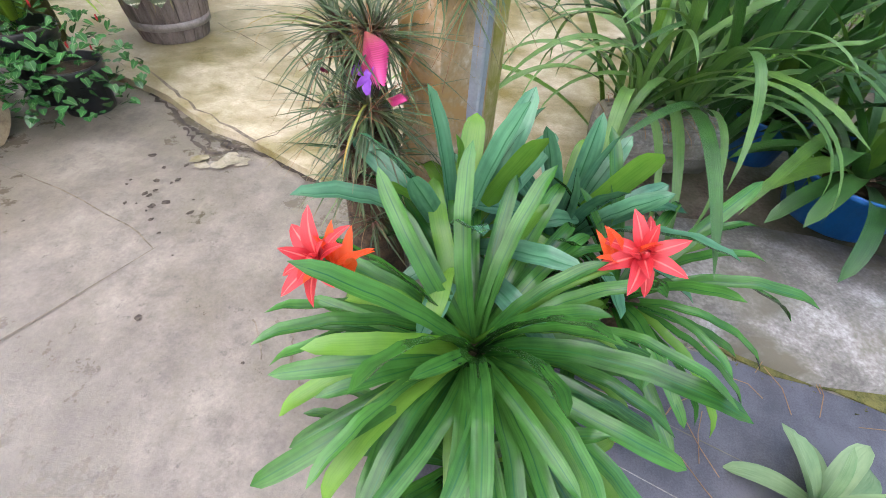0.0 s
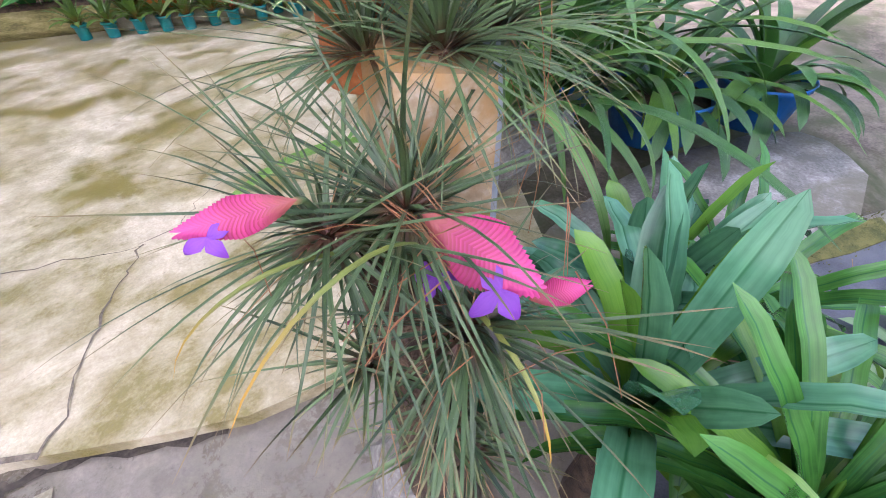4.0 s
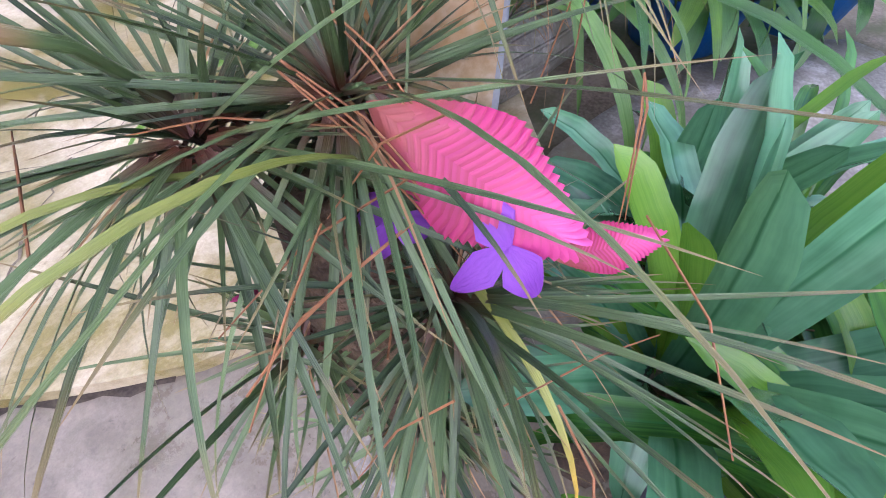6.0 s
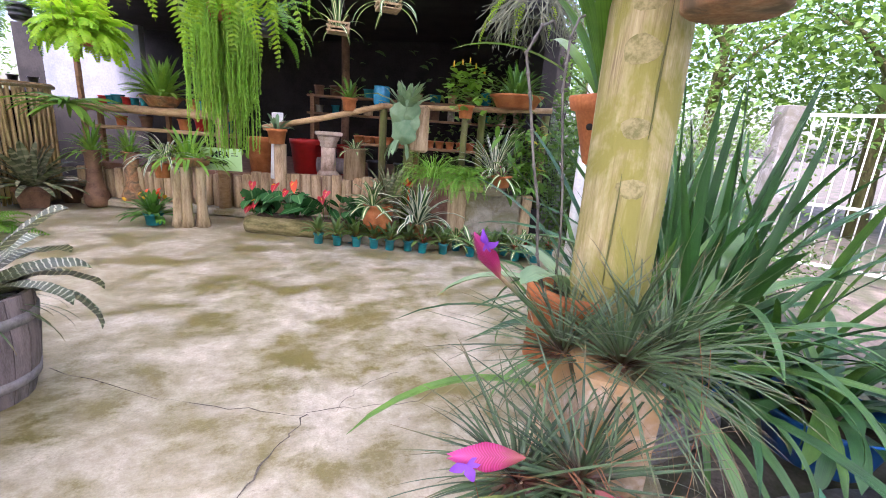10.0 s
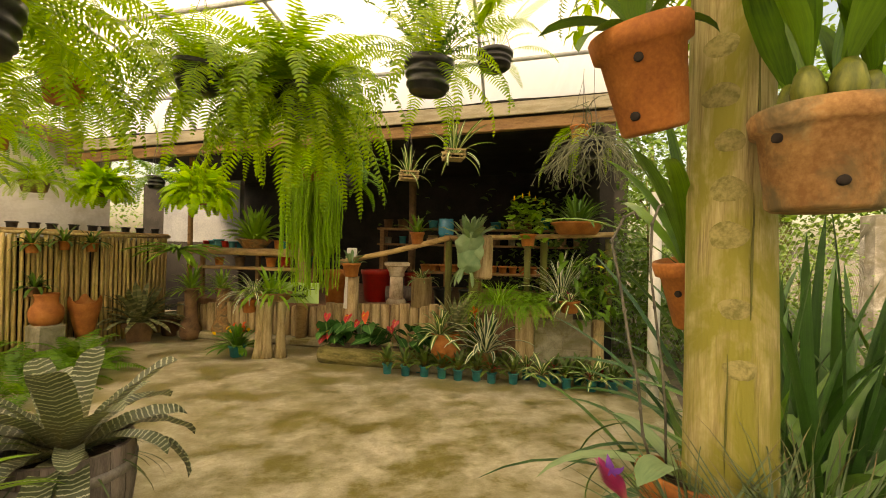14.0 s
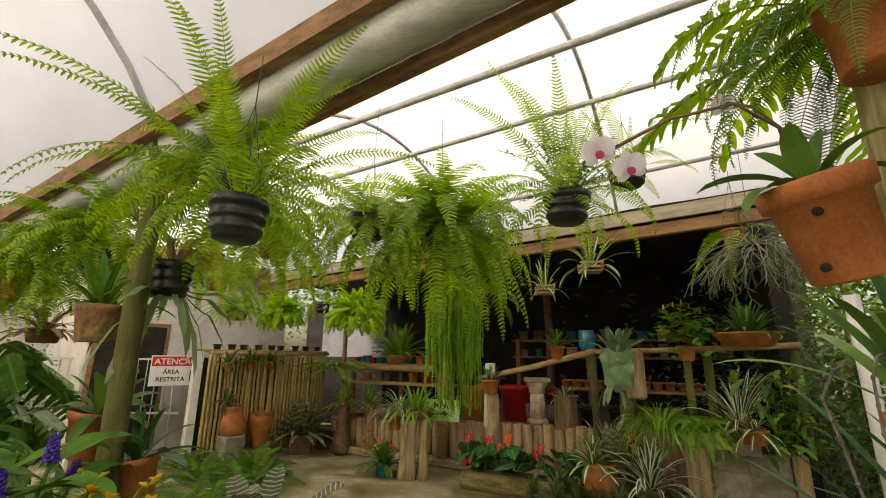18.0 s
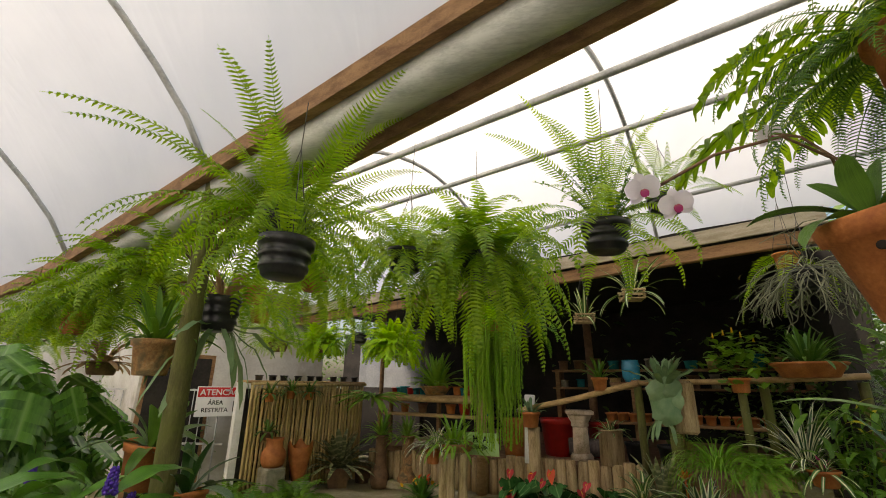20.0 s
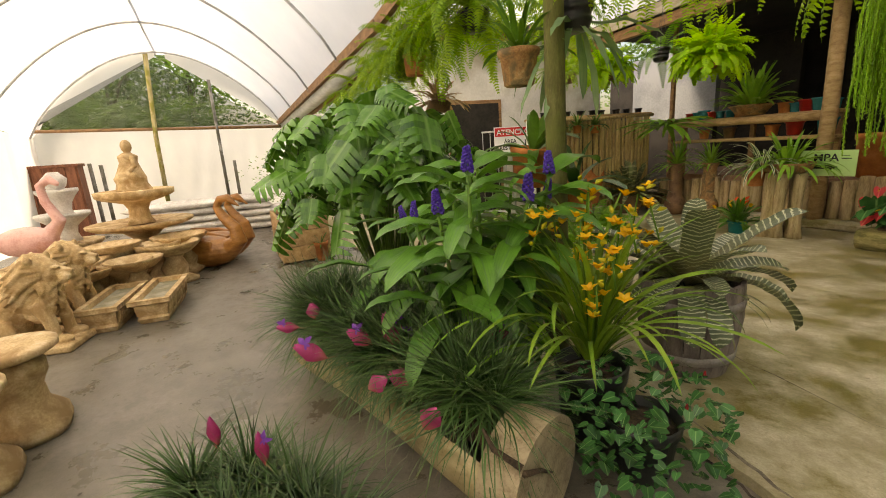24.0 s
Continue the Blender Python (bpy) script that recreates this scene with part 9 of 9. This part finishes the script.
m = Mesh(); m.box((-0.9, -0.06, 1.5), (0.92, 0.5, 1.56), 0.004); part("top", m, RED_WOOD, cb, smooth=False)
m = Mesh(); m.box((-0.85, 0.0, 0), (0.88, 0.48, 1.5)); part("body", m, RED_WOOD, cb, smooth=False)
for k, (u, v, s) in enumerate(((-7.72, 0.72, 1.3), (-9.5, 0.85, 0.85), (-10.2, 0.8, 0.8))):
    bx = thing("wooden_box", "plain new plank box planter on the aisle floor", "box", Matrix.Translation(at(u, v + 0.1, -0.05)) @ turn(ALONG, s=s), "plank boxes")
    for r in range(3):
        m = Mesh(); m.box((-0.3, -0.25, 0.02 + 0.16 * r), (0.3, -0.22, 0.175 + 0.16 * r), 0.004); part("plank", m, PLANK, bx, smooth=False)
        m = Mesh(); m.box((-0.3, 0.22, 0.02 + 0.16 * r), (0.3, 0.25, 0.175 + 0.16 * r), 0.004); part("plank", m, PLANK, bx, smooth=False)
        for sx in (-1, 1):
            m = Mesh(); m.box((sx * 0.3 - 0.015 + sx * 0.015, -0.25, 0.02 + 0.16 * r), (sx * 0.3 + 0.015 + sx * 0.015, 0.25, 0.175 + 0.16 * r), 0.004); part("plank", m, PLANK, bx, smooth=False)
    m = Mesh(); m.box((-0.29, -0.22, 0.3), (0.29, 0.22, 0.46)); part("soil", m, SOIL, bx, smooth=False)
potted("aisle_pot", at(-7.25, 1.0, -0.05), 0.1, 0.26, TERRA, "tall terracotta pot beside the plank box", SMALL, 10, 40)
# climber and shrubs behind the monstera, along the gutter line
WISP2 = [frond(0.55, 0.07, e, c, 22, 0.27, 0.6, side_bend=sb).data("frond", G_FERN) for e, c, sb in ((64, 105, 20), (30, 115, -25), (-5, 75, 15))]
for u, z, n in ((-5.6, 2.25, 34), (-6.3, 2.2, 32), (-7.0, 2.1, 30), (-4.9, 2.35, 32), (-4.3, 2.4, 30), (-3.8, 2.45, 24)):
    th = thing("hanging_foliage", "feathery foliage hanging from the gutter beam", "fern", Matrix.Translation(at(u, 1.75, z)), group="gutter foliage")
    ring_of(th, "frond", WISP2, n, rl, (0, 0, 0), 0.12, (0.8, 1.2))
    wires(th, 0.05, 0.42, 0.2, 3, 0.0)

# ---- beyond: right-hand fence, gate, woods ----
wp = Mesh(); wp.tube([(0, 0, -0.1), (0, 0, 2.2)], 0.06, 10); solid("white_post", wp, WHITE_PAINT, "white painted round post past the planter", "post", pose(2.68, 4.75, 0), smooth=True)
gp = Mesh(); gp.box((-0.13, -0.13, -0.1), (0.13, 0.13, 2.1), 0.01); solid("gate_post", gp, GREY_STONE, "grey concrete gate post", "post", pose(6.0, 5.0, 0, 0, 0, -20))
gate = thing("white_gate", "white painted steel bar gate with rusty lower panel", "gate", pose(6.15, 4.9, 0) @ turn(-58))
for k in range(26):
    m = Mesh(); m.tube([(0.1 + 0.12 * k, 0, 0.05), (0.1 + 0.12 * k, 0, 2.0)], 0.009, 6); part("bar", m, WHITE_PAINT, gate)
for z in (0.05, 0.85, 2.0):
    m = Mesh(); m.box((0.05, -0.02, z - 0.02), (3.2, 0.02, z + 0.02)); part("rail", m, WHITE_PAINT, gate, smooth=False)
wm = thing("wire_fence", "climber-covered chicken wire fence", "fence")
WA, WB = Vector((3.3, 6.6, 0)), Vector((5.95, 5.05, 0))
m = Mesh()
for k in range(60):
    for s in (-1, 1):
        a = WA.lerp(WB, k / 60); b = WA.lerp(WB, max(0, min(1, k / 60 + s * 0.3)))
        m.tube([a + Vector((0, 0, 0.0)), b + Vector((0, 0, 2.0))], 0.0014, 3, False)
part("wire", m, STEEL, wm)
for t in (0.0, 0.5, 1.0):
    m = Mesh(); m.tube([WA.lerp(WB, t), WA.lerp(WB, t) + Vector((0, 0, 2.1))], 0.03, 7); part("fence_post", m, STEEL, wm)


def leaf_cloud(n, size, spread, rnd, zlo=0.0):
    m = Mesh()
    for k in range(n):
        p = Vector((rnd.gauss(0, spread[0]), rnd.gauss(0, spread[1]), zlo + abs(rnd.gauss(0.5, 0.28)) * spread[2]))
        m.merge(blade(size * rnd.uniform(0.7, 1.3), size * 0.5, rnd.uniform(-30, 40), 60, 3, 0.3, 0.4), turn(rnd.uniform(0, 360), 0, rnd.uniform(-40, 40), p))
    return m.data("crown", G_FAR)


CLOUDS = [leaf_cloud(1500, 0.095, (0.7, 0.6, 2.2), random.Random(k)) for k in range(3)]
TREE = [leaf_cloud(4200, 0.17, (1.7, 1.7, 4.5), random.Random(k + 9), 1.5) for k in range(3)]
for k, (x, y, s) in enumerate(((3.9, 6.9, 0.8), (4.5, 6.6, 0.9), (5.3, 6.4, 1.0), (3.4, 4.1, 0.45), (2.9, 3.5, 0.4), (4.6, 7.6, 1.3), (6.8, 6.6, 1.1), (3.7, 8.2, 1.2), (3.8, 3.4, 0.5), (-6.4, 8.3, 0.6), (-7.2, 7.8, 0.7), (-6.0, 9.0, 0.65), (-8.2, 7.4, 0.75), (-7.0, 9.3, 0.8), (-9.3, 7.2, 0.8), (-10.5, 7.6, 0.7), (-11.5, 6.6, 0.75), (-12.0, 8.5, 0.75), (-9.8, 9.4, 0.7), (-12.6, 7.4, 0.8))):
    sh = thing("shrub", "dense dark green leafy shrub behind a fence", "shrub", pose(x, y, -0.1, 0, 0, k * 70), group="fence shrubs")
    part("crown", CLOUDS[k % 3], parent=sh, m=turn(0, s=s))
    m = Mesh(); m.tube([(0, 0, 0), (0.05, 0, 0.6), (0.0, 0.05, 1.2)], [0.04, 0.03, 0.015], 6); part("trunk", m, DARK_POST, sh, m=turn(0, s=s))
CLIMB = leaf_cloud(420, 0.11, (0.13, 0.16, 2.0), random.Random(31), 0.1)
for u, v, s in ((0.95, 6.75, 1.1),):
    cl = thing("climber", "dark leafy climber hanging down the end of the shed", "climber", Matrix.Translation(at(u, v)), group="shed climbers")
    part("crown", CLIMB, parent=cl, m=turn(u * 200, s=s))
    m = Mesh(); m.tube([(0, 0, -0.1), (0.04, 0, 1.0), (0, 0.03, 2.3)], [0.02, 0.015, 0.008], 6); part("stem", m, DARK_POST, cl, m=turn(0, s=s))
rt9 = random.Random(12)
spots = [(9, 9), (11, 6.5), (8, 12), (12.5, 3.5), (6, 14), (10, 1), (14, 8), (13, -3), (3, 15), (9, -6), (-2, 19), (-6, 21), (-13, 21), (-21, 15), (-24, 9), (-20, 5), (-24, 2.5), (-25, -1), (-24, 6.6), (-26, 3.9), (-24, 18), (6, -9), (0, -10), (-6, -9), (-13, -7)]
for k, (x, y) in enumerate(spots):
    s = rt9.uniform(0.9, 1.4)
    tr = thing("tree", "leafy green tree beyond the nursery", "tree", pose(x, y, -0.12, 0, 0, rt9.uniform(0, 360)), group="trees behind")
    part("crown", TREE[k % 3], parent=tr, m=turn(0, s=s))
    m = Mesh(); m.tube([(0, 0, 0), (0.1, 0.05, 1.5), (-0.05, 0.1, 3.5), (0.1, 0, 5.5)], [0.18, 0.14, 0.1, 0.04], 8)
    for q in range(5):
        a = q * 1.3
        m.tube([(0, 0.05, 2 + 0.5 * q), (0.6 * math.cos(a), 0.6 * math.sin(a), 2.8 + 0.5 * q), (1.3 * math.cos(a), 1.3 * math.sin(a), 3.3 + 0.5 * q)], [0.06, 0.04, 0.015], 6)
    part("trunk", m, DARK_POST, tr, m=turn(0, s=s))
PALM = [frond(2.2, 0.45, e, c, 30, 0.2, 0.5).data("frond", G_FAR) for e, c in ((65, 80), (40, 90))]
for x, y in ((-16.5, 5.3), (-16.2, 3.4), (-17.2, 4.6), (-16.8, 6.4)):
    pm = thing("palm_tree", "green palm tree behind the gable net", "palm", pose(x, y, -0.1), group="palms behind")
    m = Mesh(); m.tube([(0, 0, 0), (0.1, 0, 1.2), (0, 0, 2.4)], [0.12, 0.1, 0.09], 8); part("trunk", m, DARK_POST, pm)
    ring_of(pm, "frond", PALM, 12, rt9, (0, 0, 2.35), 0.05, (0.7, 1.0))
# joints and cracks in the floors
rz = random.Random(8)
crack("crack", [(-0.655, 1.855), (-0.56, 2.05), (-0.45, 2.28), (-0.36, 2.46), (-0.236, 2.653)], 0.010, rz, 0.004)
crack("crack", [(-0.236, 2.653), (-0.6, 2.78), (-0.95, 2.95), (-1.58, 3.374)], 0.007, rz, 0.0042)
crack("crack", [(-0.236, 2.653), (0.05, 2.66), (0.348, 2.642), (0.6, 2.85)], 0.006, rz, 0.0044)
crack("crack", [(-0.1, 2.66), (0.05, 2.85), (0.3, 2.95)], 0.004, rz, 0.0045)
crack("crack", [(-1.75, 2.62), (-1.35, 2.33), (-1.1, 2.13), (-0.655, 1.88)], 0.018, rz, 0.0046)
crack("crack", [(-1.5, 2.33), (-1.13, 2.05), (-0.98, 1.955), (-0.67, 1.86), (-0.23, 1.65)], 0.03, rz, -0.0448, CHIP, 9, 0.014)
crack("crack", [(-1.12, 2.02), (-1.04, 1.93), (-0.94, 1.84), (-0.88, 1.80), (-0.80, 1.83), (-0.76, 1.90)], 0.026, rz, -0.0446, CHIP, 5, 0.014)
crack("crack", [(-1.0, 1.95), (-0.93, 1.91), (-0.90, 1.85)], 0.022, rz, -0.0444, CHIP, 5, 0.014)
crack("crack", [(-0.86, 1.93), (-0.84, 1.87), (-0.79, 1.86)], 0.016, rz, -0.0442, CHIP, 5, 0.012)
crack("crack", [(-0.25, 0.87), (-0.20, 0.80), (-0.16, 0.72)], 0.008, rz, -0.0455, CRACK, 5, 0.004)
crack("crack", [(-0.17, 0.88), (-0.09, 0.82), (-0.06, 0.72), (-0.05, 0.66)], 0.012, rz, -0.0453, CRACK, 5, 0.005)
crack("floor_joint", [(-0.776, 1.143), (-1.029, 0.667), (-1.4, -0.03)], 0.010, rz, -0.046, sub=3, jag=0.004)
crack("floor_joint", [(-0.776, 1.143), (-0.951, 1.249), (-1.385, 1.426), (-1.8, 1.55)], 0.008, rz, -0.0462, sub=3, jag=0.008)
for k in range(34):
    x, y = rz.gauss(-1.0, 0.14), rz.gauss(1.43, 0.12)
    if k > 20:
        x, y = rz.uniform(-4.5, 0), rz.uniform(0.2, 1.3)
    m = Mesh(); r = rz.uniform(0.006, 0.024)
    m.add([(r * math.cos(a * 0.9) * rz.uniform(0.5, 1.2), r * math.sin(a * 0.9) * rz.uniform(0.4, 1.0), 0) for a in range(7)], [tuple(range(7))])
    solid("floor_chip", m, CHIP, "small dark chip in the cement floor", "chip", pose(x, y, -0.0465 + 0.0001 * k, 0, 0, rz.uniform(0, 360)), group="floor chips", kind="structure")
m = Mesh()
for k in range(9):
    x, y, r = -0.80 + rz.gauss(0, 0.07), 1.75 + rz.gauss(0, 0.04), rz.uniform(0.02, 0.06)
    z = -0.045 + 0.001 * k
    m.add([(x + r * math.cos(a * 0.8) * rz.uniform(0.6, 1.3), y + r * math.sin(a * 0.8) * rz.uniform(0.5, 1.0), z) for a in range(8)], [tuple(range(8))])
solid("broken_patch", m, BLOCK, "broken grey patch of cement at the slab's edge", "patch", kind="structure")
